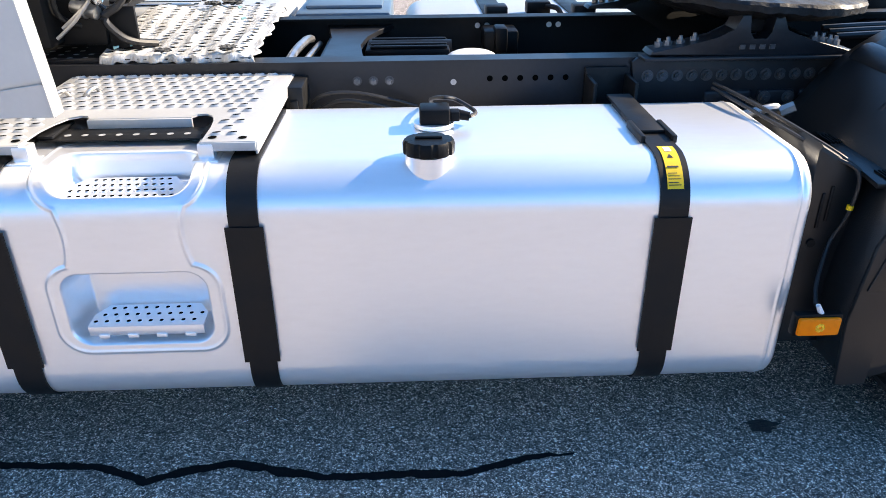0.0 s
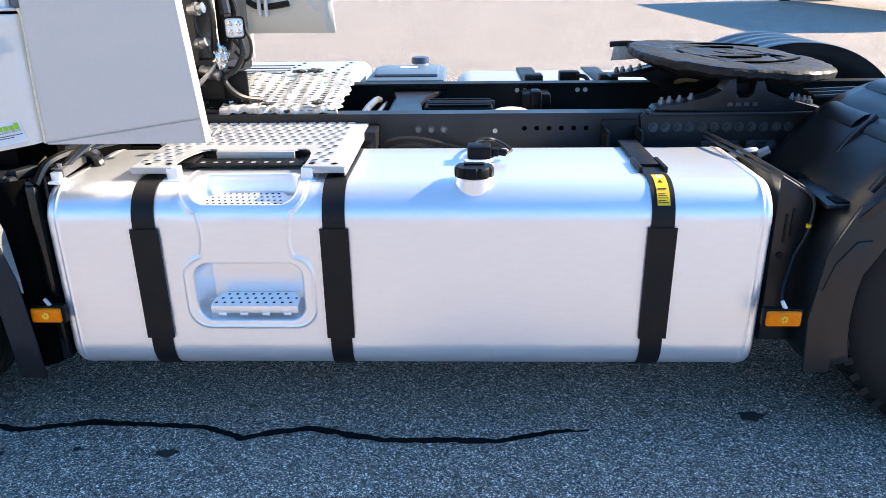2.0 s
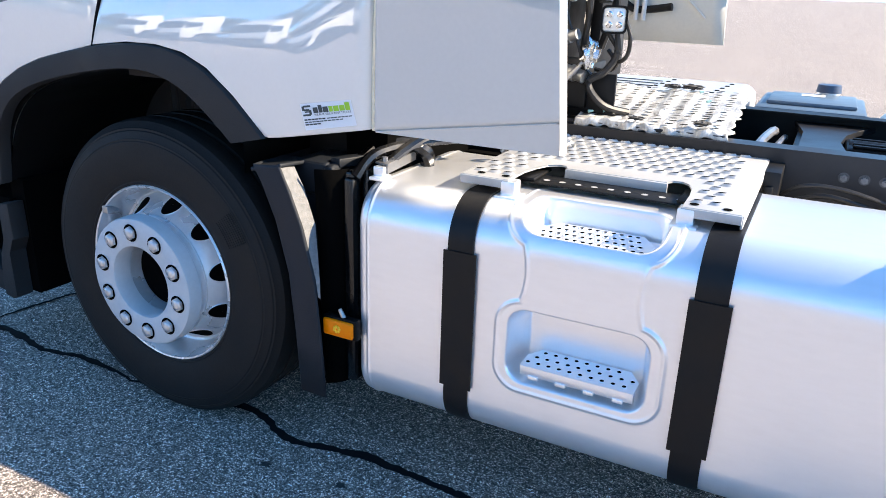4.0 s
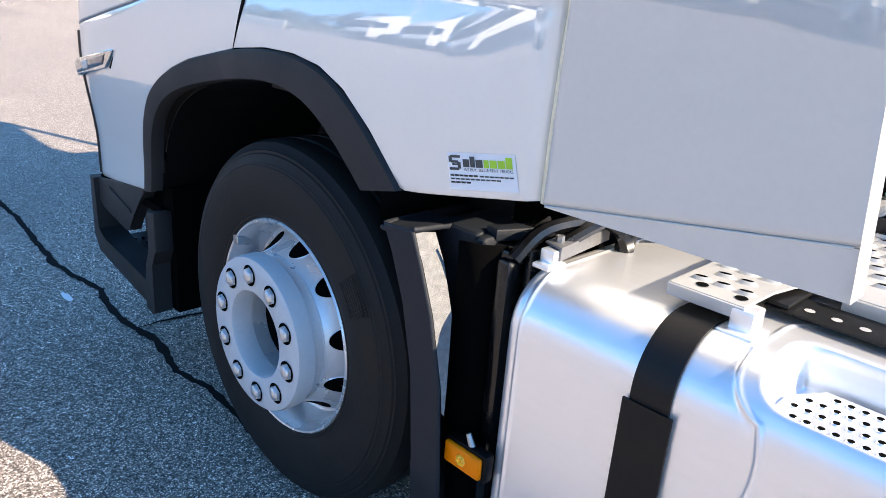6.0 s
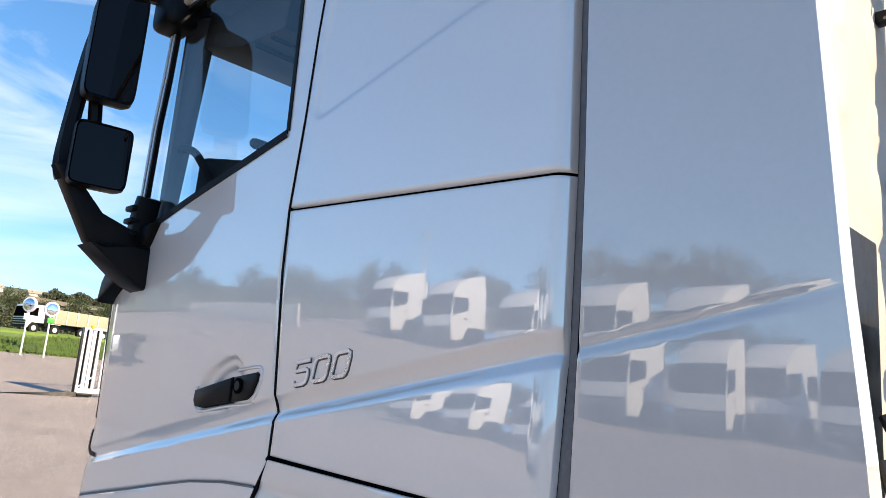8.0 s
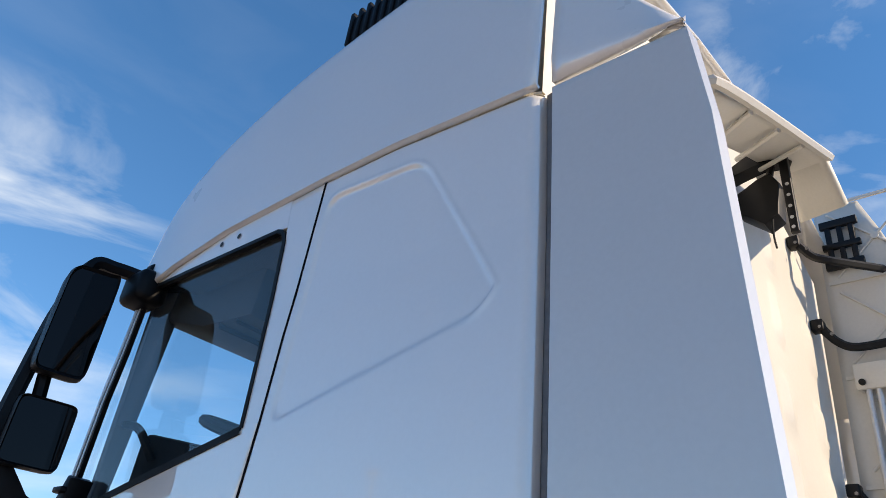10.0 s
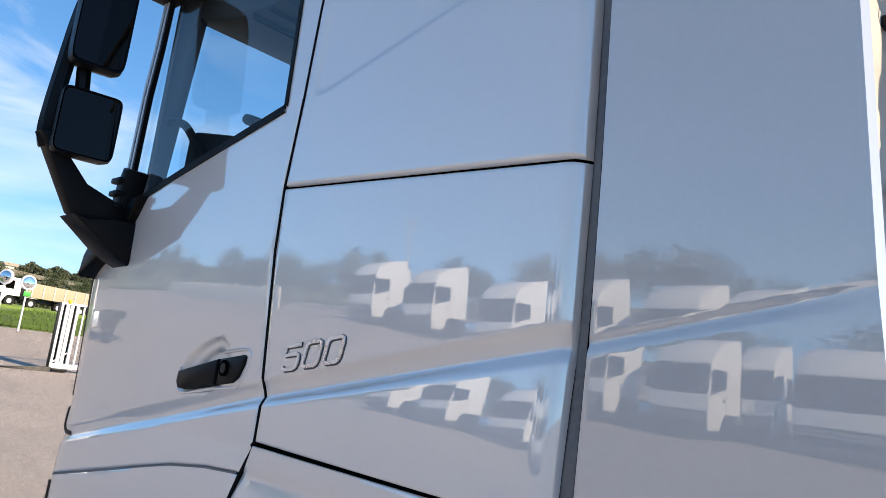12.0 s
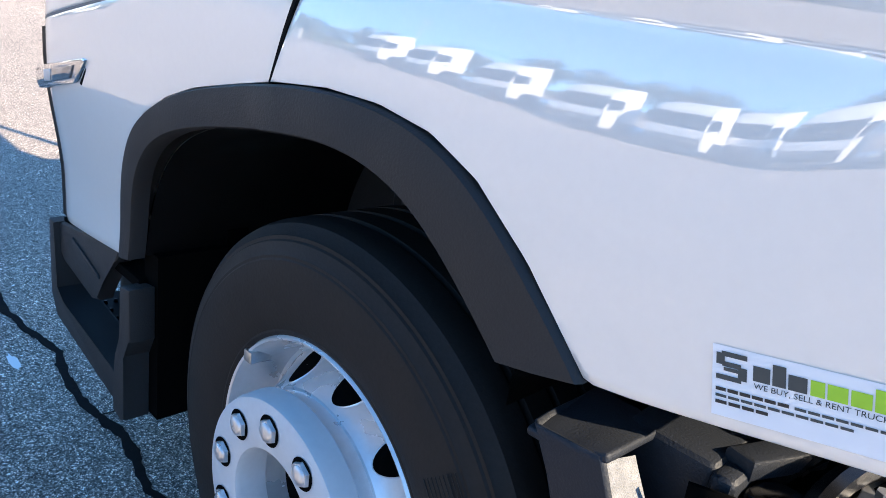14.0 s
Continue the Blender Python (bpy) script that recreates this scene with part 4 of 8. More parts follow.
part("level_sensor", bm, PLASTIC, far_tank2)

# fifth wheel: a thick horseshoe plate with a throat, a skirt and a pedestal
FX, FY, FZ = 0.915, 3.06, 1.190
bm = bmesh.new()
N = 128
def fw_r(a):
    c, s = math.cos(a), math.sin(a)
    return (abs(c / 0.375) ** 2.4 + abs(s / 0.53) ** 2.4) ** (-1 / 2.6)
rings = []
for k, (f, z) in enumerate(((0.10, 0.0), (0.2, 0.0), (0.3, 0.0), (0.4, 0.0), (0.48, 0.0), (0.5, -0.006), (0.53, -0.006), (0.55, 0.001), (0.68, 0.0), (0.82, 0.0), (0.93, 0.0), (0.985, -0.004), (1.0, -0.014), (0.995, -0.032), (0.93, -0.045), (0.75, -0.075), (0.5, -0.09))):
    ring = []
    for i in range(N):
        a = 2 * math.pi * i / N
        r = fw_r(a) * f * (1 + (0.03 * noise.noise((math.cos(a) * 5, math.sin(a) * 5, 3)) + 0.018 * noise.noise((math.cos(a) * 16, math.sin(a) * 16, 3 + 0.4 * k)) if k > 9 else 0))
        ring.append((FX + r * math.cos(a), FY + r * math.sin(a), FZ + z + 0.005 * noise.noise((r * 9 * math.cos(a), r * 9 * math.sin(a), 2)) + 0.004 * noise.noise((r * 30 * math.cos(a), r * 30 * math.sin(a), 5)) - (0.012 * abs(noise.noise((math.cos(a) * 9, math.sin(a) * 9, 8 + k))) if k > 12 else 0) - 0.06 * r * math.cos(a)))
    rings.append(ring + [ring[0]])
def throat(i, j):
    a = 2 * math.pi * (j + 0.5) / N
    return i < 8 and (min(a, 2 * math.pi - a) < 0.11)
grid(bm, rings, throat)
fifth = part("fifth_wheel", bm, CAST, truck, "greasy cast steel fifth wheel plate")
bm = bmesh.new()
pts_arc = [(FX + 0.2 * math.cos(a), FY + 0.2 * math.sin(a), FZ + 0.004) for a in [radians(60 + 15 * k) for k in range(17)]]
pipe(bm, pts_arc, 0.006, 6)
pts_arc = [(FX + 0.31 * math.cos(a), FY + 0.36 * math.sin(a), FZ + 0.003) for a in [radians(40 + 14 * k) for k in range(21)]]
pipe(bm, pts_arc, 0.005, 6)
part("grease_groove", bm, DARK, fifth)
PED = [(0.49, 1.030), (0.50, 1.043), (0.60, 1.058), (0.70, 1.078), (0.755, 1.105), (0.768, 1.15), (0.80, 1.15), (0.80, 1.095), (0.815, 1.074), (0.86, 1.074), (0.875, 1.095), (0.875, 1.15), (0.905, 1.15), (0.92, 1.10), (1.0, 1.072), (1.15, 1.036), (1.15, 1.026), (0.82, 1.026)]
for y0, y1 in ((2.54, 2.63), (3.45, 3.54)):
    bm = bmesh.new()
    prism(bm, PED, "y", y0, y1, 0.004)
    ped = part("pedestal", bm, CHASSIS, fifth, "grey cast pedestal", angle=30)
    if y0 < 3:
        for k in range(4):
            bm = bmesh.new()
            box(bm, 0.775 + 0.032 * k, 0.793 + 0.032 * k, 2.537, 2.541, 1.046, 1.060)
            part("cast_mark", bm, STEEL_DARK, ped)
    for x, z in ((0.53, 1.05), (0.56, 1.054), (0.60, 1.058), (0.645, 1.066), (1.04, 1.064), (1.065, 1.060), (1.09, 1.054), (1.11, 1.05)):
        bm = bmesh.new()
        rod(bm, (x, y0 + 0.05, z - 0.015), (x, y0 + 0.05, z + 0.012), 0.014, None, 6)
        rod(bm, (x, y0 + 0.05, z + 0.012), (x, y0 + 0.05, z + 0.024), 0.008, 0.006, 8)
        part("bolt", bm, BOLT_DULL, ped, smooth=False)
bm = bmesh.new()
box(bm, 0.80, 0.875, 2.60, 2.70, 1.085, 1.13, 0.012)
part("bearing_pad", bm, RUBBER, fifth)
bm = bmesh.new()
prism(bm, [(0.62, 1.05), (0.72, 1.08), (1.0, 1.08), (1.1, 1.05)], "y", 2.7, 3.4, 0.02)
part("lower_casting", bm, DARK, fifth)
bm = bmesh.new()
prism(bm, [(0.49, 1.11), (0.50, 1.185), (0.62, 1.18), (0.64, 1.12)], "y", 3.46, 3.475, 0.003)
part("lever_plate", bm, ALU_DIRTY, fifth, "scuffed steel lever plate")
bm = bmesh.new()
pipe(bm, [(0.48, 3.47, 1.19), (0.58, 3.45, 1.195), (0.70, 3.40, 1.18), (0.78, 3.32, 1.16)], 0.014, 8)
part("release_handle", bm, CAST, fifth, "greasy release lever")
bm = bmesh.new()
box(bm, 0.56, 0.68, 3.42, 3.50, 1.17, 1.20, 0.012)
part("lever_pivot", bm, CAST, fifth)
bm = bmesh.new()
for z, y in ((1.04, 2.75), (1.045, 2.8), (1.05, 2.85)):
    pipe(bm, [(1.2, y, z), (1.5, y - 0.02, z + 0.01), (1.9, y - 0.05, z - 0.02), (2.4, y, z - 0.05)], 0.012)
part("air_hose", bm, HOSE, truck)


def wheel(name, cx, cz, y_face, far=False, nuts=True, width=0.30):
    """Front wheel: tyre, dished rim with hand holes, nut ring with ten nuts."""
    w = new(name)
    w.parent = truck
    tagged(w, label="black truck tyre on a silver steel rim")
    R = 0.503
    bm = bmesh.new()
    y = y_face
    prof = [(0.296, y + 0.01), (0.306, y - 0.004), (0.312, y - 0.007), (0.316, y - 0.006), (0.325, y - 0.010), (0.345, y - 0.016), (0.375, y - 0.020), (0.41, y - 0.020), (0.438, y - 0.016), (0.441, y - 0.0135), (0.446, y - 0.0135), (0.449, y - 0.011), (0.468, y - 0.004), (0.471, y + 0.0), (0.477, y + 0.001), (0.480, y + 0.006), (0.496, y + 0.020), (R - 0.002, y + 0.034), (R, y + 0.048)]
    for g in (0.28, 0.50, 0.72):
        yy = y + width * g
        prof += [(R, yy - 0.008), (R - 0.012, yy - 0.006), (R - 0.012, yy + 0.006), (R, yy + 0.008)]
    prof += [(R, y + width - 0.04), (0.5, y + width - 0.02), (0.42, y + width), (0.30, y + width - 0.01)]
    prof = [(r + 0.049 * max(0.0, r - 0.32), yy) for r, yy in prof]
    lathe(bm, prof, cx, cz, 128)
    tyre = part("tyre", bm, RUBBER, w, "worn black rubber truck tyre", angle=28)
    bm = bmesh.new()
    prof = [(0.296, y + 0.014), (0.303, y + 0.006), (0.3045, y - 0.002), (0.301, y - 0.007), (0.296, y - 0.005), (0.2935, y + 0.003), (0.289, y + 0.012), (0.281, y + 0.030), (0.276, y + 0.060), (0.271, y + 0.088)]
    prof += [(0.264 - 0.0046 * k, y + 0.092 - 0.0076 * k + 0.010 * math.sin(math.pi * k / 12)) for k in range(13)]
    prof += [(0.203, y - 0.0), (0.199, y - 0.035), (0.19, y - 0.055), (0.12, y - 0.055), (0.112, y + 0.12)]
    lathe(bm, prof, cx, cz, 120)
    rim = part("rim", bm, RIM, w, "silver painted steel rim", angle=40)
    for k in range(10):
        a = radians(-8 + 18 + 36 * k)
        rings = []
        for f, o in ((0.02, -0.004), (0.4, -0.004), (0.75, -0.004), (1.0, -0.004), (1.0, -0.0046), (1.12, 0.0006)):
            ring = []
            for i in range(29):
                ph = 2 * math.pi * i / 28
                r = 0.236 + 0.0215 * f * math.cos(ph)
                b = a + 0.031 * f * math.sin(ph) / 0.236
                q = (0.264 - r) / 0.0046
                ring.append((cx + r * math.cos(b), y + 0.092 - 0.0076 * q + 0.010 * math.sin(math.pi * q / 12) + o, cz + r * math.sin(b)))
            rings.append(ring)
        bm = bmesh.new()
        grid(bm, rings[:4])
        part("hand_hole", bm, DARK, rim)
        bm = bmesh.new()
        grid(bm, rings[4:])
        part("hole_edge", bm, RIM, rim)
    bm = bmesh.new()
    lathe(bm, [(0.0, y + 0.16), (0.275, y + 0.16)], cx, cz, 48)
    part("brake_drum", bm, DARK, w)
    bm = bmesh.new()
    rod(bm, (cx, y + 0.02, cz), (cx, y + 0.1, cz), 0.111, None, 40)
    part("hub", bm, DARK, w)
    if nuts:
        bm = bmesh.new()
        y1 = y - 0.085
        lathe(bm, [(0.118, y - 0.02), (0.118, y1 + 0.012), (0.122, y1 + 0.003), (0.13, y1), (0.203, y1), (0.212, y1 + 0.004), (0.216, y1 + 0.014), (0.217, y1 + 0.05), (0.205, y1 + 0.052)], cx, cz, 96)
        cov = part("nut_cover_ring", bm, COVER, w, "grey ring round the wheel nuts")
        for k in range(10):
            a = radians(95 + 36 * k)
            px, pz = cx + 0.1675 * math.cos(a), cz + 0.1675 * math.sin(a)
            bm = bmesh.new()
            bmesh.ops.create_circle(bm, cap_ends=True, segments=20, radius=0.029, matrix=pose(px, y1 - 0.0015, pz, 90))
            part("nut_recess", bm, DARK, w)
            bm = bmesh.new()
            rod(bm, (px, y1 + 0.003, pz), (px, y1 - 0.008, pz), 0.0245, 0.0215, 6)
            bmesh.ops.create_uvsphere(bm, u_segments=12, v_segments=6, radius=1, matrix=pose(px, y1 - 0.0075, pz) @ Matrix.Diagonal((0.018, 0.007, 0.018, 1)))
            part("wheel_nut", bm, NUT, w, smooth=True, angle=40)
        # clipped balance weight
        bm = bmesh.new()
        box(bm, cx - 0.236, cx - 0.208, y - 0.010, y + 0.036, cz + 0.176, cz + 0.202, 0.004)
        part("balance_weight", bm, BOLT, w)
    return w


front_wheel = wheel("front_wheel", -2.38, 0.506, 1.822)
# moulded lettering band and ribs on the sidewall, as plain raised bars
for a0, n, r0, r1, dz in ((118, 9, 0.375, 0.415, 3.6), (-62, 7, 0.375, 0.415, 4.2)):
    for k in range(n):
        a = radians(a0 + k * dz)
        bm = bmesh.new()
        rows = [[(-2.38 + r * math.cos(a + o), 1.822 - 0.0204, 0.508 + r * math.sin(a + o)) for o in (0, radians(dz * 0.55))] for r in (r0, r1)]
        grid(bm, rows)
        part("sidewall_mark", bm, RUBBER, front_wheel)
for k in range(9):
    bm = bmesh.new()
    pipe(bm, [(-2.38 + (0.37 + 0.009 * k) * math.cos(radians(d)), 1.822 - 0.0200, 0.508 + (0.37 + 0.009 * k) * math.sin(radians(d))) for d in (25, 32, 39)], 0.0012, 4)
    part("sidewall_rib", bm, RUBBER, front_wheel)

# ---- cab ----
BASE = [(0.6, 1.803), (1.0, 1.800), (1.25, 1.792), (1.5, 1.784), (1.7, 1.778), (2.1, 1.766), (2.7, 1.742), (3.12, 1.712), (3.4, 1.70)]


def crease_z(x):
    return lerp_table([(-3.70, 1.319), (-2.42, 1.586), (-1.877, 1.690), (-1.531, 1.754), (-1.172, 1.831), (-1.0, 1.87)], x)


def joint_x(z):
    """The upright joint between the cab's side and the deflector."""
    return lerp_table([(1.0, -1.522), (1.47, -1.512), (2.07, -1.500), (3.10, -1.493)], z)


def groove(h):
    """Depth of the hollow over the crease: a clear upper edge that flattens downwards."""
    q = max(0.0, min(1.0, 1 - h / 0.042))
    return 0.042 * (0.56 * q - 0.25 * q * q)


def low_relief(x, d):
    """The lower side panel steps out below a level line, steep at first and then flattening, less so to the rear."""
    m = (1 - 0.48 * max(0.0, x + 2.30)) * (1 - 0.5 * smooth(-1.78, -1.55, x))
    if d <= 0:
        return -0.0028 * m * smooth(-0.024, 0.0, d)
    a, b = min(d, 0.09), min(max(0.0, d - 0.09), 0.20)
    return m * (0.250 * a - 0.57 * a * a + 0.147 * b - 0.3675 * b * b - 0.0028)


def joint_w(z):
    """Width of the sealing strip on the rear corner."""
    return 0.014 if z < 1.4775 else 0.034


def skin(x, z):
    """The cab's near side: y over x and height, with its rising crease and the turned-in front corner."""
    y = lerp_table(BASE, z)
    h = z - crease_z(x)
    w = smooth(-0.006, 0.006, x - door_rear(z))
    low = 1.4795 - 0.018 * (x + 2.4)
    below = w > 0.5 and z < low
    if below:
        h = low - crease_z(x)
    down = max(0.0, -h - 0.02)
    ridge = groove(h) * (0.75 + 0.25 * smooth(-3.4, -2.6, x)) - (0.0105 + 0.0050 * smooth(-3.5, -2.3, x)) * max(0.0, min(1.0, -h / 0.022)) ** 0.8
    ridge -= smooth(-3.0, -2.15, x) * (0.10 * min(0.24, down) - 0.09 * min(0.24, down) ** 2)
    y += (1 - smooth(-1.40, -1.12, x)) * (1.0 if below else 1 - smooth(1.48, 0.72, z)) * ridge
    if below:
        y += 0.024 * (x + 2.45) - low_relief(x, 1.403 - z) - 0.0070
    elif z < 1.46 and w <= 0.5:
        y -= 0.1466 * (0.2209 - max(0.0, z - 0.99) ** 2) * smooth(0.75, 1.10, z)
    y += 0.05 * max(0.0, -(x + 2.95)) ** 2 + 0.9 * max(0.0, -(x + 3.56)) ** 2
    end = joint_x(z) - joint_w(z)
    if x > end - 0.032:
        y += 23.0 * (min(x, end) - end + 0.032) ** 2
    return y


def patch(bm, xl, xr, zb, zt, nx, nz, out=0.0, roll=0.010, surf=skin, sides="lrbt"):
    """A piece of body skin between left, right, lower and upper borders, its free edges rolled in."""
    def cuts(n):
        e = 0.006
        return [0, e * 0.4, e] + [e + (1 - 2 * e) * k / n for k in range(1, n)] + [1 - e, 1 - e * 0.4, 1]
    U, Vv = cuts(nx), cuts(nz)
    rows = []
    for v in Vv:
        row = []
        for u in U:
            z = 1.5
            x = xl(z)
            for _ in range(6):
                x = xl(z) + (xr(z) - xl(z)) * u
                z = zb(x) + (zt(x) - zb(x)) * v
            d = 0.0
            for key, w in (("l", u), ("r", 1 - u), ("b", v), ("t", 1 - v)):
                if key in sides:
                    d = max(d, roll if w == 0 else roll * 0.25 if w < 0.004 else 0)
            row.append((x, surf(x, z) + d - out, z))
        rows.append(row)
    return grid(bm, rows)


ARCH_OUT = [(-3.72, 0.632), (-3.180, 0.700), (-3.172, 0.74), (-3.158, 0.82), (-3.128, 0.90), (-3.058, 1.015), (-2.965, 1.093), (-2.86, 1.145), (-2.75, 1.182), (-2.62, 1.211), (-2.48, 1.240), (-2.34, 1.256), (-2.225, 1.256), (-2.125, 1.241), (-2.040, 1.205), (-1.950, 1.136), (-1.850, 1.033), (-1.80, 1.040), (-1.53, 1.088)]
HOOD = [(-3.72, 1.192), (-3.60, 1.213), (-3.163, 1.297), (-2.98, 1.334), (-2.79, 1.370), (-2.6, 1.394), (-2.45, 1.404), (-2.40, 1.404)]
arch_z = lambda x: lerp_table(ARCH_OUT, x)
hood_z = lambda x: lerp_table(HOOD, x)
sill_z = lambda x: 2.328 + 0.200 * (x + 2.47)
seam_z = lambda x: lerp_table([(-3.3, 2.93), (-3.094, 2.982), (-2.768, 3.031), (-2.28, 3.050), (-1.98, 3.050), (-1.52, 3.020), (-1.0, 3.020)], x)
door_rear = lambda z: lerp_table([(1.234, -2.490), (1.404, -2.430), (1.475, -2.400), (1.565, -2.404), (1.60, -2.411), (1.95, -2.434), (2.11, -2.429), (2.34, -2.392), (2.58, -2.362), (3.05, -2.283)], z)
win_front = lambda z: lerp_table([(2.10, -3.435), (2.54, -3.370), (2.87, -3.278), (3.0, -3.21)], z)
win_rear = lambda z: lerp_table([(2.3, -2.470), (2.92, -2.440)], z)
win_top = lambda x: 2.942
front_x = lambda z: lerp_table([(0.6, -3.71), (1.2, -3.71), (1.35, -3.76), (1.6, -3.79), (1.84, -3.75), (1.92, -3.69), (2.10, -3.55), (2.24, -3.47), (2.60, -3.435), (2.87, -3.350), (3.0, -3.28)], z)
GP = 0.0028

cab = new("cab")
cab.parent = truck
tagged(cab, label="glossy white high-roof sleeper cab")


def body(name, bm, label=""):
    return part(name, bm, WHITE, cab, label, angle=50)


def door_skin(x, z):
    """The door carries a scooped bowl above its handle."""
    u, v = x + 2.655, z - 1.640 - 0.22 * (x + 2.655)
    u /= 0.176 if u < 0 else 0.080
    v /= 0.084 if v > 0 else 0.062
    q = u * u + v * v
    return skin(x, z) + 0.024 * (0.5 * smooth(0.0, 0.22, 1 - q) + 0.5 * smooth(0.50, 0.75, 1 - q))


bm = bmesh.new()
patch(bm, front_x, lambda z: door_rear(z) - GP, lambda x: hood_z(x) + 0.0016, sill_z, 110, 130, sides="lrb", surf=door_skin)
patch(bm, win_rear, lambda z: door_rear(z) - GP, sill_z, lambda x: seam_z(x) - 0.006, 6, 30, sides="lrt")
patch(bm, win_front, win_rear, win_top, lambda x: seam_z(x) - 0.006, 24, 8, sides="bt")
patch(bm, front_x, win_front, sill_z, lambda x: seam_z(x) - 0.006, 6, 24, sides="lrt")
door = body("door", bm, "white cab door with a long side window")

bm = bmesh.new()
patch(bm, lambda z: door_rear(z) + GP, lambda z: joint_x(z) - joint_w(z), lambda x: 1.4835 - 0.018 * (x + 2.4), lambda x: 2.1085 - 0.044 * (x + 2.40), 60, 130)
body("side_panel", bm)


def soft_min(a, b, k):
    """The lesser of two, rounded where they meet."""
    return min(a, b) - max(k - abs(a - b), 0.0) ** 2 / (4 * k)


def upper_skin(x, z):
    """The upper side panel carries a shallow pressed field."""
    y = skin(x, z)
    top = 2.982 - 0.05 * (x + 2.25) - z
    bot = z - (2.358 + 0.237 * (x + 2.24))
    rear = (-1.858 + 0.59 * (2.927 - z)) - x if z > 2.545 else -1.633 - 0.5 * (2.545 - z) - x
    left = x - door_rear(z) - 0.042
    edge = soft_min(top, rear, 0.06)
    inner = soft_min(edge, soft_min(left, bot, 0.05), 0.06)
    field = smooth(-0.005, 0.012, inner)
    lip = math.exp(-((inner + 0.003) / 0.007) ** 2) * smooth(0.06, 0.0, edge)
    return y + 0.0055 * field - 0.0035 * lip


bm = bmesh.new()
patch(bm, lambda z: door_rear(z) + GP, lambda z: joint_x(z) - joint_w(z), lambda x: 2.114 - 0.044 * (x + 2.40), lambda x: seam_z(x) - 0.006, 130, 140, surf=upper_skin)
body("upper_side_panel", bm)
bm = bmesh.new()
patch(bm, lambda z: lerp_table([(1.0, -2.50), (1.234, -2.4878), (1.404, -2.4278), (1.475, -2.3980)], z), lambda z: joint_x(z) - joint_w(z), arch_z, lambda x: 1.4755 - 0.018 * (x + 2.4), 70, 40, roll=0.005)
lower_panel = body("lower_side_panel", bm)
bm = bmesh.new()
patch(bm, front_x, lambda z: lerp_table([(1.0, -2.506), (1.234, -2.4910), (1.404, -2.4310)], z), arch_z, lambda x: hood_z(x) - 0.0016, 80, 30, roll=0.005)
body("front_side_panel", bm)

# sealing strip on the rear corner, its lower length coloured as sunlit, and the dark backing behind the joints
for z0, z1, dy, material in ((1.085, 1.476, 0.0, mat("sun_yellow_corner_rubber", (0.95, 0.83, 0.60), 0.4, vary=0.15, scale=9, stain=0.4, stain_color=(0.90, 0.74, 0.48), stain_scale=5)), (1.478, 3.02, 0.010, mat("corner_rubber", (0.15, 0.15, 0.15), 0.4, vary=0.25, scale=8))):
    bm = bmesh.new()
    grid(bm, [[(joint_x(z) + x * joint_w(z) / 0.034, skin(-1.600, z) + dy + d, z) for x, d in ((-0.044, 0.050), (-0.038, 0.030), (-0.031, 0.021), (-0.012, 0.018), (-0.001, 0.022), (0.0035, 0.04))] for z in steps((z0, z1, 20))])
    part("corner_strip", bm, material, cab)
bm = bmesh.new()
for x0, x1, z0, z1 in ((-3.3, -1.53, 1.24, 2.14), (-2.40, -1.53, 2.0, 3.03), (-1.85, -1.53, 1.09, 1.3)):
    grid(bm, [[(x, skin(x, z) + 0.034, z) for x in steps((x0, x1, 14))] for z in steps((z0, z1, 20))])
part("joint_backing", bm, GAP, cab)

# roof
ROOF_TOP = [(-3.36, 3.08), (-3.32, 3.29), (-3.25, 3.39), (-3.17, 3.465), (-3.05, 3.54), (-2.90, 3.605), (-2.73, 3.66), (-2.57, 3.70), (-2.31, 3.745), (-1.9, 3.79), (-1.5, 3.82)]


def roof_row(x):
    zt, zb, y0 = lerp_table(ROOF_TOP, x), seam_z(x) + 0.004, skin(min(x, -1.61), 3.12)
    r = min(0.11, 0.7 * (zt - zb))
    row = [(x, y0 + 0.010, zb), (x, y0 + 0.001, zb + 0.004)]
    row += [(x, y0 + 0.02 * k / 5, zb + (zt - r - zb) * k / 5) for k in range(1, 6)]
    row += [(x, y0 + 0.02 + r * (1 - math.cos(a)), zt - r + r * math.sin(a)) for a in [radians(11.25 * k) for k in range(1, 9)]]
    row += [(x, y0 + 0.02 + r + (3.04 - y0 - 0.02 - r) * k / 4, zt + 0.27 * math.sin(k / 4 * math.pi / 2)) for k in range(1, 5)]
    return row + [(x, FAR - p[1], p[2]) for p in row[-2::-1]]


bm = bmesh.new()
grid(bm, [roof_row(x) for x in steps((-3.345, -3.0, 20), (-3.0, -1.526, 40))])
roof = thick(part("roof", bm, WHITE, cab, "high white plastic roof", angle=50), 0.012, 1)
for side in (0, 1):
    bm = bmesh.new()
    top = [(-1.493, 3.60), (-1.42, 3.40), (-1.30, 3.20), (-1.20, 3.06), (-1.176, 3.032)]
    rows = []
    for x in steps((-1.493, -1.176, 10)):
        zt = lerp_table(top, x)
        row = [(x, skin(-1.61, 3.12) + (0.01 if k == 0 else 0.02 * k / 8), seam_z(x) + 0.004 + (zt - seam_z(x) - 0.004) * k / 8) for k in range(9)]
        rows.append([(px, FAR - py, pz) for px, py, pz in row] if side else row)
    grid(bm, rows)
    thick(part("roof_side_fin", bm, WHITE, cab, "white fin between roof and side deflector"), 0.02, -1 if side else 1)
bm = bmesh.new()
A, B, C, D = Vector((-1.33, 2.32, 3.36)), Vector((-1.28, 3.26, 3.71)), Vector((-1.50, 3.45, 3.84)), Vector((-1.50, 2.40, 3.36))
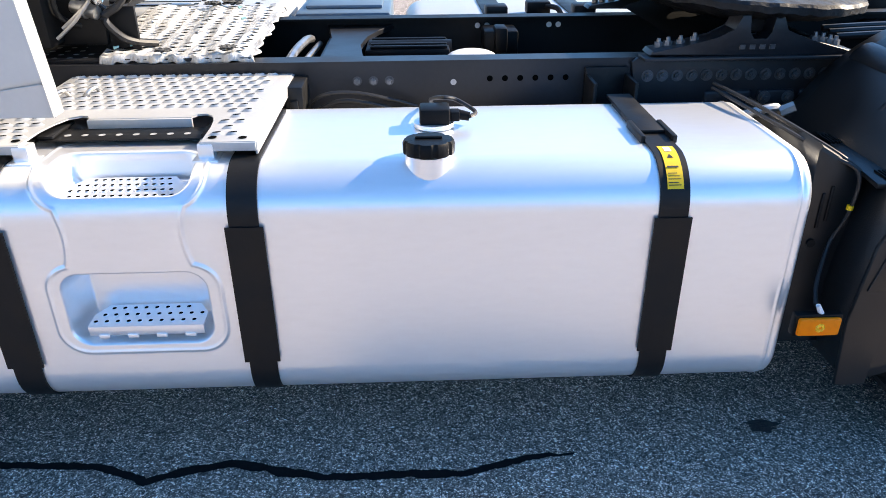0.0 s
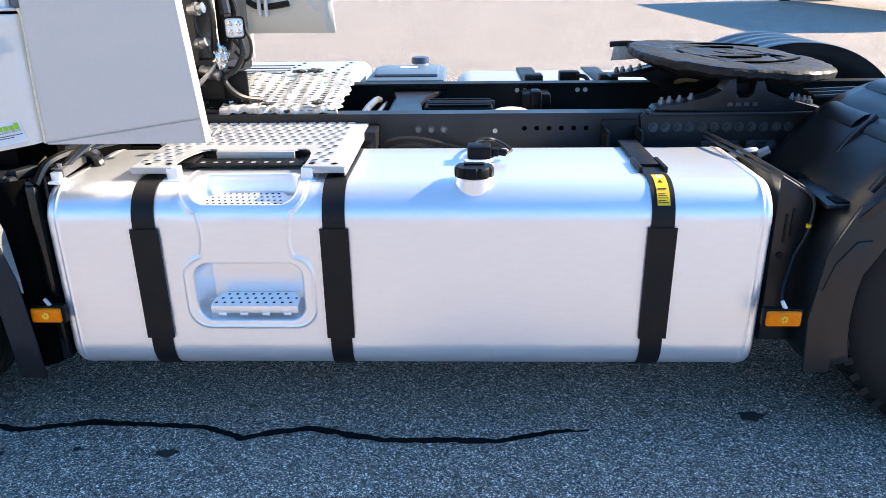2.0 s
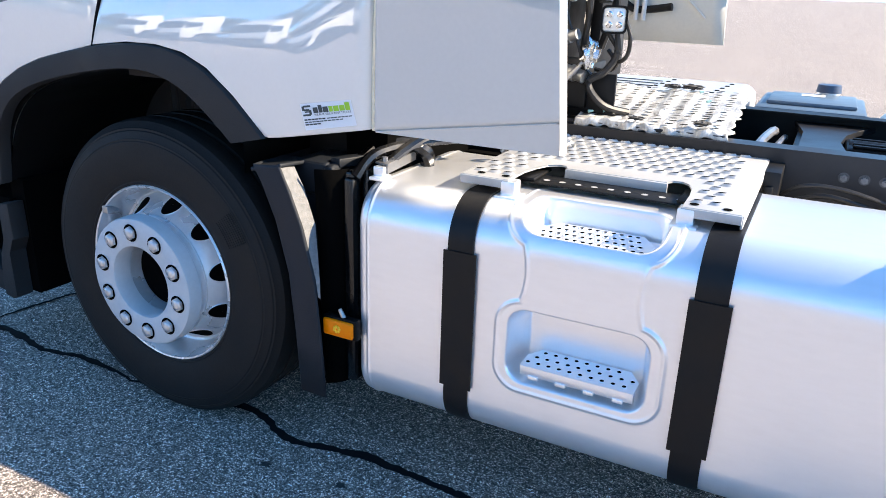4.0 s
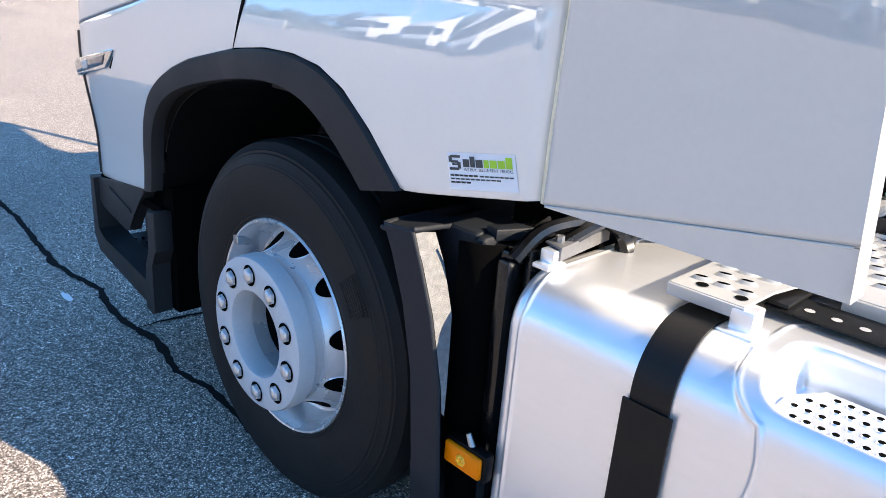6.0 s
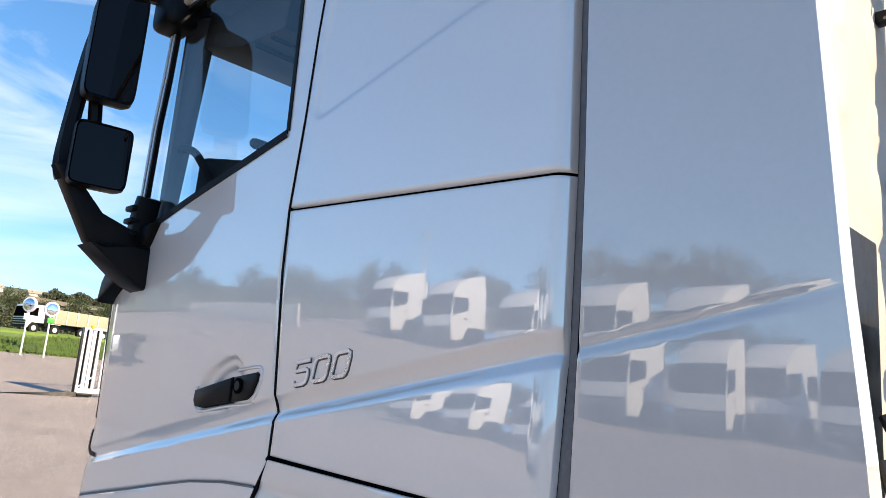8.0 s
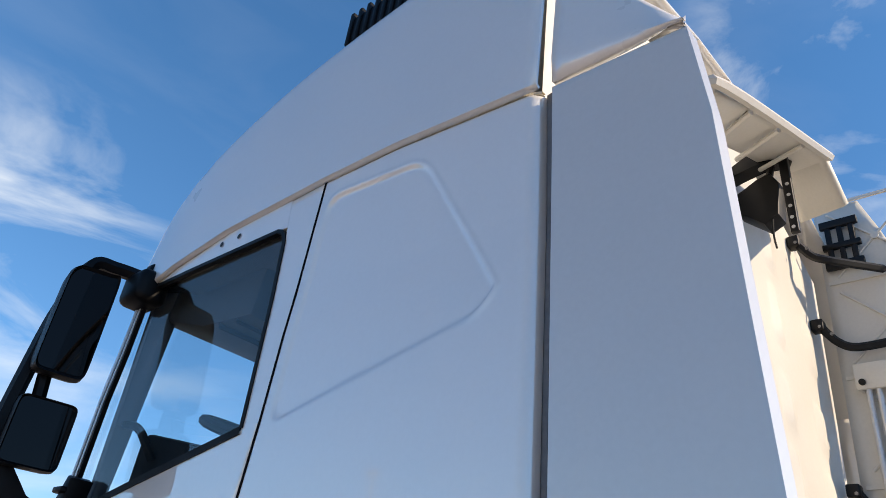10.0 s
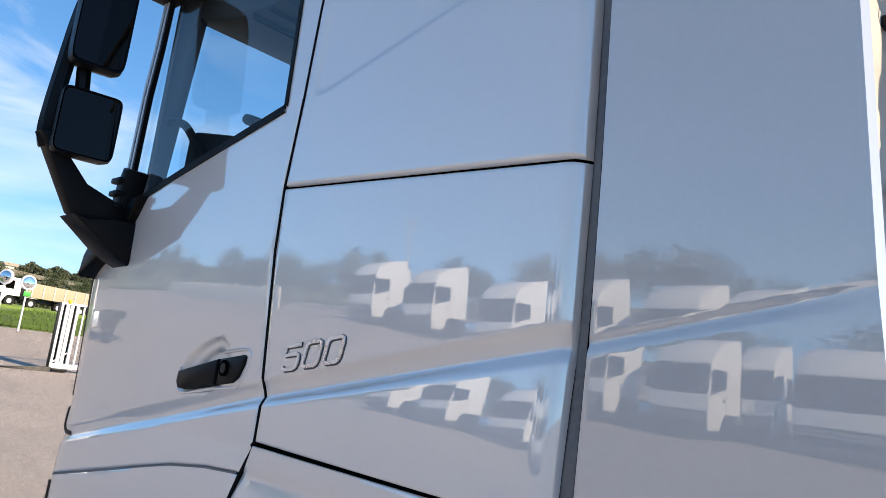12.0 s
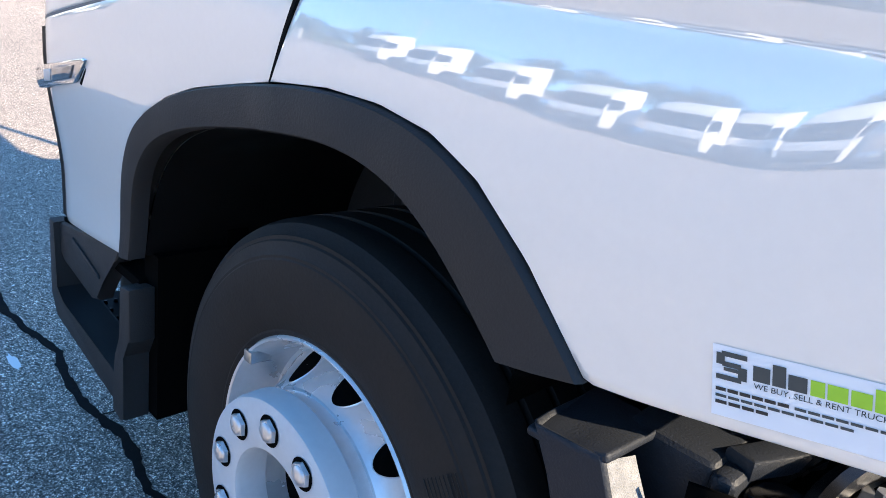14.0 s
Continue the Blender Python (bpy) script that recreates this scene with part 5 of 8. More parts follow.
B2, C2 = Vector((-1.28, 3.44, 3.60)), Vector((-1.50, 3.66, 3.72))
rows = [[D.lerp(C, u).lerp(A.lerp(B, u), v) + Vector((0, 0, 0.03 * math.sin(math.pi * u))) for u in steps((0, 1, 10))] + [C2.lerp(B2, v)] for v in steps((0, 1, 6))]
grid(bm, rows)
flap = thick(part("roof_spoiler", bm, PLASTIC_WHITE, cab, "unpainted underside of the roof spoiler"), 0.025, 1)
for u in (0.25, 0.5, 0.75):
    bm = bmesh.new()
    rod(bm, D.lerp(C, u) - Vector((0, 0, 0.01)), A.lerp(B, u) + Vector((0, 0, 0.01)), 0.01, None, 6)
    part("spoiler_rib", bm, PLASTIC_WHITE, flap)
bm = bmesh.new()
pipe(bm, [Vector((-1.45, 2.05, 3.30)), D.lerp(A, 0.75) + Vector((0, -0.02, 0.02)), A + Vector((0.02, -0.02, 0.01)), B + Vector((0.02, 0, 0.01))], 0.018, 6)
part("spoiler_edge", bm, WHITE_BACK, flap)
bm = bmesh.new()
box(bm, -2.42, -1.86, 1.75, 1.98, 3.71, 3.86, 0.03, 4)
for k in range(12):
    box(bm, -2.41 + 0.043 * k, -2.39 + 0.043 * k, 1.742, 1.98, 3.705, 3.866, 0.006)
part("roof_lamp_bar", bm, PLASTIC, cab, "black ribbed roof fitting")
bm = bmesh.new()
prism(bm, [(-3.36, 3.00), (-3.30, 3.00), (-3.24, 3.10), (-3.24, 3.18), (-3.30, 3.16)], "y", 1.745, 4.28, 0.01)
part("sun_visor", bm, PLASTIC, cab, "dark sun visor over the windscreen")

# rear wall with pressed ribs
bm = bmesh.new()
rows = []
for v in steps((0.0, 1.0, 110)):
    row = []
    for y in steps((1.86, 4.20, 60)):
        z = 1.16 + v * (2.50 + 0.32 * math.sin(math.pi * (y - 1.8) / 2.5))
        d = 0.0
        for c in (1.98, 2.35, 2.75, 3.15, 3.55, 3.95):
            for zc, hh in ((1.55, 0.22), (2.1, 0.22), (2.55, 0.14), (2.88, 0.09), (3.25, 0.12), (3.58, 0.10)):
                d = max(d, smooth(0.02, -0.01, sd_box(y + 0.15 * (z - zc), z, c, zc, 0.03, hh, 0.03)))
        row.append((-1.62 + 0.014 * d, y, z))
    rows.append(row)
grid(bm, rows)
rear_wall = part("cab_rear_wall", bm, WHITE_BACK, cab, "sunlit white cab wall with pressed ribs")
# far side, floor and front, closing the cab
bm = bmesh.new()
for zlo, zhi, x0, x1 in ((1.05, 2.18, -3.55, -1.55), (2.18, 3.05, -2.40, -1.55), (2.92, 3.02, -3.2, -2.4), (2.18, 2.92, -3.40, -3.30)):
    grid(bm, [[(x, FAR - skin(x, z), z) for x in steps((x0, x1, 10))] for z in steps((zlo, zhi, 8))])
thick(part("far_side", bm, WHITE, cab), 0.03)
bm = bmesh.new()
grid(bm, [[(x, y, 1.30) for x in (-3.5, -1.6)] for y in (1.85, 4.2)])
grid(bm, [[(-3.5 - 0.05 * math.sin((y - 1.95) / 2.2 * math.pi), y, z) for y in steps((1.95, 4.15, 8))] for z in (0.75, 1.4, 2.02)])
thick(part("front_and_floor", bm, WHITE, cab), 0.03)
bm = bmesh.new()
box(bm, -3.66, -3.56, 1.95, 4.1, 0.62, 1.95, 0.03)
part("front_panel", bm, WHITE, cab)
bm = bmesh.new()
grid(bm, [[(x, y, 2.97) for x in (-3.15, -2.6, -1.66)] for y in (1.77, 3.04, 4.3)])
grid(bm, [[(x, y, 2.97 - 0.30 * smooth(-2.65, -2.15, x)) for x in steps((-2.65, -2.1, 6))] for y in (1.84, 4.22)])
thick(part("headliner", bm, LINER, cab, "dark grey headliner"), 0.02)
bm = bmesh.new()
grid(bm, [[(x, 1.83, z) for x in (-2.43, -1.63)] for z in (1.15, 3.0)])
grid(bm, [[(-2.2, y, z) for y in (1.83, 4.2)] for z in (1.15, 2.72)])
thick(part("bunk_curtain", bm, SEATCLOTH, cab), 0.02)
# windows
bm = bmesh.new()
rows = []
for v in steps((0, 1, 10)):
    row = []
    for u in steps((0, 1, 12)):
        x = -3.38 + 0.93 * u
        z = sill_z(x) - 0.012 + (2.958 - sill_z(x) + 0.012) * v
        x = (win_front(z) - 0.012) * (1 - u) + (win_rear(z) + 0.012) * u
        row.append((x, skin(x, z) + 0.016, z))
    rows.append(row)
grid(bm, rows)
win = part("side_window", bm, GLASS, door, "tinted door window")
win.visible_shadow = False
bm = bmesh.new()
grid(bm, [[(x, FAR - 1.77, z) for x in (-3.34, -2.40)] for z in (2.17, 2.93)])
win = part("far_window", bm, GLASS, cab)
win.visible_shadow = False
bm = bmesh.new()
grid(bm, [[(-3.43 + 0.20 * (z - 2.0) - 0.26 * math.sin((y - 1.88) / 2.32 * math.pi), y, z) for y in steps((1.88, 4.20, 16))] for z in steps((1.98, 3.03, 6))])
win = part("windscreen", bm, CLEAR_GLASS, cab)
win.visible_shadow = False


def strip_on_skin(name, pts, w, material, parent, out=0.004, label=""):
    """A narrow raised strip along points (x, z) of the cab's side."""
    bm = bmesh.new()
    rows = []
    for i, (x, z) in enumerate(pts):
        a, b = pts[max(0, i - 1)], pts[min(len(pts) - 1, i + 1)]
        d = Vector((b[0] - a[0], b[1] - a[1])).normalized()
        n = (-d.y, d.x)
        rows.append([(x + n[0] * s * w / 2, skin(x, z) - o, z + n[1] * s * w / 2) for s, o in ((-1, -0.012), (-1, out), (1, out), (1, -0.012))])
    grid(bm, rows)
    return part(name, bm, material, parent, label, angle=30)


def polyline(pts, n=8):
    out = []
    for (a, b), (c, d) in zip(pts, pts[1:]):
        out += [(a + (c - a) * k / n, b + (d - b) * k / n) for k in range(n)]
    return out + [pts[-1]]


strip_on_skin("window_sill_seal", polyline([(-3.47, sill_z(-3.47) + 0.002), (-2.468, sill_z(-2.468) + 0.002)], 16), 0.022, PLASTIC, door)
strip_on_skin("window_seal", polyline([(-2.466, 2.335), (-2.442, 2.89), (-2.447, 2.915), (-2.462, 2.933), (-2.485, 2.941), (-3.24, 2.941)], 6), 0.014, PLASTIC, door)
for off, w, out, material in ((-0.026, 0.012, 0.004, PLASTIC), (-0.013, 0.014, 0.010, GALV), (0.0, 0.010, 0.006, INK_GREY), (0.010, 0.011, 0.008, GALV), (0.021, 0.012, 0.005, PLASTIC)):
    strip_on_skin("pillar_trim", polyline([(-3.452 + off, 2.13), (-3.392 + off, 2.54), (-3.300 + off, 2.88), (-3.24 + off, 2.96)], 8), w, material, door, out)
strip_on_skin("door_seal", polyline([(-2.490, 1.236), (-2.430, 1.404), (-2.400, 1.476), (-2.404, 1.565), (-2.411, 1.60), (-2.434, 1.95), (-2.429, 2.11), (-2.392, 2.34), (-2.362, 2.58), (-2.283, 3.045)], 10), 0.008, GAP, cab, 0.0)
strip_on_skin("door_seal", polyline([(-3.70, 1.196), (-3.60, 1.213), (-3.163, 1.297), (-2.98, 1.334), (-2.79, 1.370), (-2.6, 1.394), (-2.44, 1.404)], 6), 0.006, mat("grey_joint_rubber", (0.16, 0.16, 0.165), 0.6), cab, 0.0)
strip_on_skin("roof_seal", polyline([(-3.2, 2.955), (-3.094, 2.982), (-2.768, 3.031), (-2.28, 3.050), (-1.98, 3.050), (-1.53, 3.022)], 8), 0.007, SEALANT, cab, 0.002)
strip_on_skin("door_front_seal", polyline([(front_x(z) + 0.012, z) for z in (1.47, 1.6, 1.72, 1.84, 1.92)], 6), 0.016, PLASTIC, door, 0.003)
strip_on_skin("door_lip", polyline([(-3.715, 1.43), (-3.69, 1.375), (-3.65, 1.352), (-3.58, 1.352)], 4), 0.014, PLASTIC, door, 0.004)
strip_on_skin("front_edge_seal", polyline([(-3.69, 1.175), (-3.685, 0.9), (-3.68, 0.645)], 8), 0.03, PLASTIC, cab, 0.003)
for x, z in ((-2.805, 2.992), (-2.705, 2.993)):
    bm = bmesh.new()
    bmesh.ops.create_circle(bm, cap_ends=True, segments=14, radius=0.010, matrix=pose(x, skin(x, z) - 0.002, z, 90))
    part("plug", bm, INK, door)
# door handle in its scooped bowl
bm = bmesh.new()
hy = skin(-2.65, 1.63)
prism(bm, [(-2.822, 1.622), (-2.826, 1.592), (-2.812, 1.575), (-2.780, 1.574), (-2.622, 1.600), (-2.619, 1.667)], "y", hy - 0.012, hy + 0.03, 0.006)
handle = part("door_handle", bm, PLASTIC, door, "black pull handle with a lock")
bm = bmesh.new()
prism(bm, [(-2.615, 1.600), (-2.540, 1.611), (-2.516, 1.626), (-2.494, 1.662), (-2.491, 1.680), (-2.500, 1.685), (-2.613, 1.668)], "y", hy - 0.008, hy + 0.03, 0.005)
part("lock_plate", bm, PLASTIC, handle)
bm = bmesh.new()
rod(bm, (-2.582, hy - 0.012, 1.645), (-2.582, hy, 1.645), 0.021, None, 24)
lock = part("lock", bm, DARK, handle)
bm = bmesh.new()
rod(bm, (-2.582, hy - 0.014, 1.645), (-2.582, hy - 0.008, 1.645), 0.013, None, 20)
part("key_cylinder", bm, STRAP, handle)
bm = bmesh.new()
pipe(bm, [(x, skin(x, z) + 0.001, z) for x, z in ((-2.825, 1.632), (-2.837, 1.606), (-2.834, 1.578), (-2.814, 1.566), (-2.775, 1.566), (-2.65, 1.587), (-2.535, 1.601), (-2.510, 1.616), (-2.488, 1.652), (-2.480, 1.682), (-2.488, 1.697), (-2.52, 1.697), (-2.60, 1.686))], 0.0050, 8)
part("handle_bezel", bm, WHITE, handle, "white rim round the handle")
# model number in chromed letters, following the crease
ZERO = [(0.5, 0.0), (0.2, 0.0), (0.05, 0.06), (0.0, 0.22), (0.0, 0.78), (0.05, 0.94), (0.2, 1.0), (0.8, 1.0), (0.95, 0.94), (1.0, 0.78), (1.0, 0.22), (0.95, 0.06), (0.8, 0.0), (0.5, 0.0)]
FIVE = [(0.0, 0.20), (0.05, 0.06), (0.2, 0.0), (0.78, 0.0), (0.95, 0.07), (1.0, 0.22), (1.0, 0.42), (0.95, 0.56), (0.80, 0.62), (0.02, 0.62), (0.0, 1.0), (1.02, 1.0)]


def badge_stroke(path, x0, z0, half, out):
    """A raised stroke along a digit's line; the digit leans and climbs with the crease."""
    bm = bmesh.new()
    P = [Vector((x0 + 0.055 * u + 0.014 * v, z0 + 0.157 * 0.055 * u + 0.056 * v)) for u, v in path]
    rows = []
    for i, p in enumerate(P):
        a, b = P[max(0, i - 1)], P[min(len(P) - 1, i + 1)]
        if path[0] == path[-1] and i in (0, len(P) - 1):
            a, b = P[-2], P[1]
        d = (b - a).normalized()
        n = Vector((-d.y, d.x))
        row = []
        for s, o in ((-1, -0.002), (-0.8, out), (0.8, out), (1, -0.002)):
            q = p + n * s * half
            row.append((q.x, skin(q.x, q.y) - o, q.y))
        rows.append(row)
    grid(bm, rows)
    return bm


BADGE = mat("brushed_badge_chrome", (0.80, 0.80, 0.81), 0.3, metal=0.85, vary=0.05)
for k, path in enumerate((FIVE, ZERO, ZERO)):
    x0, z0 = -2.333 + 0.077 * k, 1.658 + 0.0129 * k
    digit = part("badge_digit", badge_stroke(path, x0, z0, 0.0052, 0.0045), BADGE, cab, "chrome digit " + "500"[k])
    part("digit_edge", badge_stroke(path, x0 + 0.0008, z0 - 0.0008, 0.0072, 0.0018), INK_GREY, digit)
# side indicator in its chrome frame
bm = bmesh.new()
iy = skin(-3.47, 1.08)
prism(bm, [(-3.612, 1.026), (-3.632, 1.040), (-3.636, 1.074), (-3.622, 1.084), (-3.305, 1.150), (-3.284, 1.149), (-3.290, 1.140), (-3.340, 1.090), (-3.356, 1.084)], "y", iy - 0.016, iy + 0.04, 0.006)
ind = part("side_indicator", bm, CHROME, cab, "clear side indicator in a chrome frame")
bm = bmesh.new()
prism(bm, [(-3.604, 1.038), (-3.616, 1.046), (-3.618, 1.070), (-3.345, 1.128), (-3.372, 1.092)], "y", iy - 0.021, iy - 0.014, 0.003)
lens = part("indicator_lens", bm, mat("clear_lens", (0.25, 0.26, 0.28), 0.1, metal=0.7, vary=0.6, scale=28, coat=1.0), ind)
bm = bmesh.new()
prism(bm, [(-3.545, 1.056), (-3.50, 1.064), (-3.50, 1.094), (-3.545, 1.085)], "y", iy - 0.0235, iy - 0.020, 0.002)
part("bulb_cover", bm, GALV, lens)
bm = bmesh.new()
prism(bm, [(-3.340, 1.086), (-3.284, 1.145), (-3.272, 1.143), (-3.327, 1.083)], "y", iy - 0.008, iy + 0.02, 0.002)
part("gasket", bm, GAP, ind)

# sticker: logo as plain shapes, slogan lettered, address as bars
ST_TL, ST_TR, ST_BR, ST_BL = Vector((-1.731, 1.136)), Vector((-1.581, 1.160)), Vector((-1.565, 1.097)), Vector((-1.716, 1.069))
sy = skin(-1.65, 1.11) - 0.003


def on_sticker(u, v):
    return tuple(ST_BL.lerp(ST_BR, u).lerp(ST_TL.lerp(ST_TR, u), v))


def sticker_face(u0, u1, v0, v1, out):
    bm = bmesh.new()
    rows = []
    for v in steps((v0, v1, 4)):
        P = [on_sticker(u, v) for u in steps((u0, u1, 6))]
        rows.append([(x, skin(x, z) - out, z) for x, z in P])
    grid(bm, rows)
    return bm


stick = part("sticker", sticker_face(0, 1, 0, 1, 0.0012), PAPER, lower_panel, "white advertising sticker")


def sticker_bar(u0, u1, v0, v1, material):
    part("print_bar", sticker_face(u0, u1, v0, v1, 0.0020), material, stick)


# the mark: two interlocked hooks; the word: plain blocks in its two colours
for a in ((0.055, 0.205, 0.86, 0.93), (0.025, 0.075, 0.74, 0.90), (0.06, 0.17, 0.72, 0.79), (0.155, 0.205, 0.57, 0.75), (0.07, 0.17, 0.66, 0.71), (0.025, 0.175, 0.53, 0.60)):
    sticker_bar(*a, INK_GREY)
for u0, u1, top in ((0.240, 0.335, 0.83), (0.347, 0.420, 0.91), (0.432, 0.532, 0.83)):
    sticker_bar(u0, u1, 0.62, top, INK_GREY)
for u0, u1, top in ((0.548, 0.622, 0.83), (0.634, 0.736, 0.83), (0.750, 0.852, 0.83), (0.864, 0.955, 0.92)):
    sticker_bar(u0, u1, 0.62, top, INK_GREEN)
for u0, u1, v, h, ink in ((0.025, 0.45, 0.365, 0.05, INK), (0.47, 0.965, 0.365, 0.04, INK_GREY), (0.025, 0.78, 0.275, 0.04, INK_GREY), (0.025, 0.34, 0.18, 0.05, INK)):
    n = max(2, int((u1 - u0) / 0.07))
    for k in range(n):
        sticker_bar(u0 + (u1 - u0) * k / n, u0 + (u1 - u0) * (k + 0.86) / n, v, v + h, ink)
p = on_sticker(0.245, 0.515)
mt = Matrix.Translation((p[0], sy - 0.0014, p[1])) @ pose(0, 0, 0, 90) @ pose(0, 0, 0, 0, 0, 9.8) @ Matrix.Diagonal((1.04, 1, 1, 1))
slogan = letters("slogan", "WE BUY, SELL & RENT TRUCKS", 0.0076, mt, INK_GREY, stick, 0.0002)
for vtx in slogan.data.vertices:
    vtx.co.y = skin(vtx.co.x, vtx.co.z) - 0.0022

# wheel arch trim and liner
AO = ARCH_OUT[1:17]
AI = [(-3.116, 0.712), (-3.104, 0.76), (-3.084, 0.84), (-3.048, 0.92), (-2.985, 0.995), (-2.911, 1.052), (-2.81, 1.092), (-2.697, 1.123), (-2.57, 1.148), (-2.43, 1.174), (-2.32, 1.183), (-2.255, 1.180), (-2.180, 1.165), (-2.120, 1.137), (-2.045, 1.080), (-1.970, 1.006)]
ao, ai = polyline(AO, 6), polyline(AI, 6)
def blend_curve(c, k=5):
    return [(sum(c[min(max(i + j, 0), len(c) - 1)][0] for j in range(-k, k + 1)) / (2 * k + 1), sum(c[min(max(i + j, 0), len(c) - 1)][1] for j in range(-k, k + 1)) / (2 * k + 1)) for i in range(len(c))]
ao2, ai2 = blend_curve(ao, 5), blend_curve(ai, 6)
ao2[0], ao2[-1], ai2[0], ai2[-1] = ao[0], ao[-1], ai[0], ai[-1]
bm = bmesh.new()
rows = []
for (xo, zo), (xi, zi) in zip(ao2, ai2):
    yo, yi = skin(xo, zo), skin(xi, zi)
    m = lambda f: (xo + (xi - xo) * f, zo + (zi - zo) * f)
    rows.append([(xo, yo + 0.02, zo), (xo, yo - 0.003, zo), (m(0.05)[0], yo - 0.010, m(0.05)[1]), (m(0.5)[0], (yo + yi) / 2 - 0.013, m(0.5)[1]), (m(0.95)[0], yi - 0.010, m(0.95)[1]), (xi, yi - 0.004, zi), (xi, yi + 0.03, zi)])
grid(bm, rows)
part("wheel_arch_trim", bm, PLASTIC_GREY, cab, "dark grey plastic wheel arch trim", angle=40)
bm = bmesh.new()
rows = []
for x in steps((-3.15, -1.7, 90)):
    rib = 0.012 * (1 if int((x + 4) / 0.035) % 2 else 0) if x > -2.9 else 0
    rows.append([(x, 2.42 - rib, 0.3), (x, 2.42 - rib, 1.16)])
grid(bm, rows)
part("wheel_well_wall", bm, PLASTIC_GREY, cab, "ribbed black wheel well liner")
bm = bmesh.new()
grid(bm, [[(x, 1.835, z + 0.004), (x, 2.45, z + 0.004)] for x, z in ai2])
grid(bm, [[(x, 1.832, z + 0.004), (x, 1.832, z + 0.09)] for x, z in ai2])
grid(bm, [[(-2.0, y, z) for y in (1.84, 2.44)] for z in (0.9, 1.2)])
part("wheel_well", bm, PLASTIC, cab)
# plain box under the engine, coloured near-black for the shade there
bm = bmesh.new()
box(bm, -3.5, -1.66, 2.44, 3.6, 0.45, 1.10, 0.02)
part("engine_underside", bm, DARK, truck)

# entry steps and lower front corner
bm = bmesh.new()
prism(bm, [(-3.70, 0.635), (-3.705, 0.40), (-3.66, 0.335), (-3.198, 0.262), (-3.198, 0.352), (-3.25, 0.362), (-3.60, 0.398), (-3.655, 0.43), (-3.655, 0.635)], "y", 1.80, 1.90, 0.006)
steps_ob = part("entry_step", bm, PLASTIC_GREY, cab, "dark plastic entry step with tread", angle=30)
bm = bmesh.new()
prism(bm, [(-3.150, 0.634), (-3.094, 0.643), (-3.092, 0.505), (-3.134, 0.447), (-3.126, 0.268), (-3.154, 0.254), (-3.200, 0.262), (-3.200, 0.33), (-3.186, 0.434), (-3.147, 0.495)], "y", 1.785, 1.850, 0.005)
part("step_post", bm, PLASTIC_GREY, steps_ob, angle=30)
# back, end and roof of the step's hollow, near-black to paint its shade
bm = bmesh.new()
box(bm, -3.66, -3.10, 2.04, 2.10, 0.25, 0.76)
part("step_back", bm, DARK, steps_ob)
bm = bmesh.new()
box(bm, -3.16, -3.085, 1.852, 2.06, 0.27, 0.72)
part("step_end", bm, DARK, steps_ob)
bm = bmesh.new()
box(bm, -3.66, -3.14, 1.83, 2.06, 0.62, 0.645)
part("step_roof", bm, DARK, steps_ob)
bm = bmesh.new()
prism(bm, [(-3.65, 0.375), (-3.22, 0.295), (-3.22, 0.305), (-3.65, 0.387)], "y", 1.84, 2.05)
for i in range(9):
    for j in range(5):
        bmesh.ops.create_cone(bm, segments=6, radius1=0.009, radius2=0.005, depth=0.014, cap_ends=True, matrix=pose(-3.60 + 0.042 * i, 1.86 + 0.03 * j, 0.388 - 0.19 * (0.05 + 0.042 * i)))
part("step_tread", bm, PLASTIC, steps_ob)
bm = bmesh.new()
prism(bm, [(-3.665, 0.632), (-3.50, 0.655), (-3.20, 0.702), (-3.255, 0.655), (-3.34, 0.575), (-3.37, 0.50), (-3.42, 0.485), (-3.63, 0.52), (-3.66, 0.54)], "y", 1.815, 1.86, 0.010)
bumper_corner = part("corner_bumper", bm, PLASTIC_GREY, cab, angle=30)
bm = bmesh.new()
prism(bm, [(-3.54, 0.625), (-3.36, 0.583), (-3.35, 0.572), (-3.40, 0.578), (-3.545, 0.612)], "y", 1.809, 1.816, 0.002)
part("bumper_ridge", bm, PLASTIC_GREY, bumper_corner)
bm = bmesh.new()
box(bm, -3.73, -3.62, 2.0, 4.1, 0.28, 0.66, 0.04)
part("bumper", bm, PLASTIC_GREY, cab)

# mudguard behind the front wheel
bm = bmesh.new()
rows = []
for z, xa, xb in ((0.285, -1.772, -1.672), (0.45, -1.782, -1.682), (0.65, -1.80, -1.70), (0.80, -1.838, -1.738), (0.90, -1.880, -1.778), (0.945, -1.906, -1.803), (0.954, -1.910, -1.808)):
    rows.append([(xa, 2.1, z), (xa, 1.80, z), (xa + 0.003, 1.771, z), (xa + 0.010, 1.765, z), (xb - 0.006, 1.762, z + 0.010 * smooth(0.9, 0.95, z)), (xb, 1.766, z + 0.010 * smooth(0.9, 0.95, z)), (xb + 0.001, 1.80, z + 0.008 * smooth(0.9, 0.95, z)), (xb + 0.002, 1.86, z)])
grid(bm, [row[:6] for row in rows])
mud = thick(part("mudguard", bm, GUARD, truck, "dark grey mudguard behind the front wheel", angle=30), 0.004)
# grained edge tapering downwards: a sun patch put into its pale colour and shape
bm = bmesh.new()
edge = [(0.60, -1.694), (0.65, -1.70), (0.725, -1.719), (0.80, -1.738), (0.90, -1.778), (0.945, -1.803), (0.955, -1.808)]
grid(bm, [[(xb + 0.001, 1.767, z), (xb + 0.003, 1.767 + 0.024 * smooth(0.58, 0.86, z), z), (xb + 0.008, 1.767 + 0.052 * smooth(0.58, 0.86, z), z - 0.004)] for z, xb in edge])
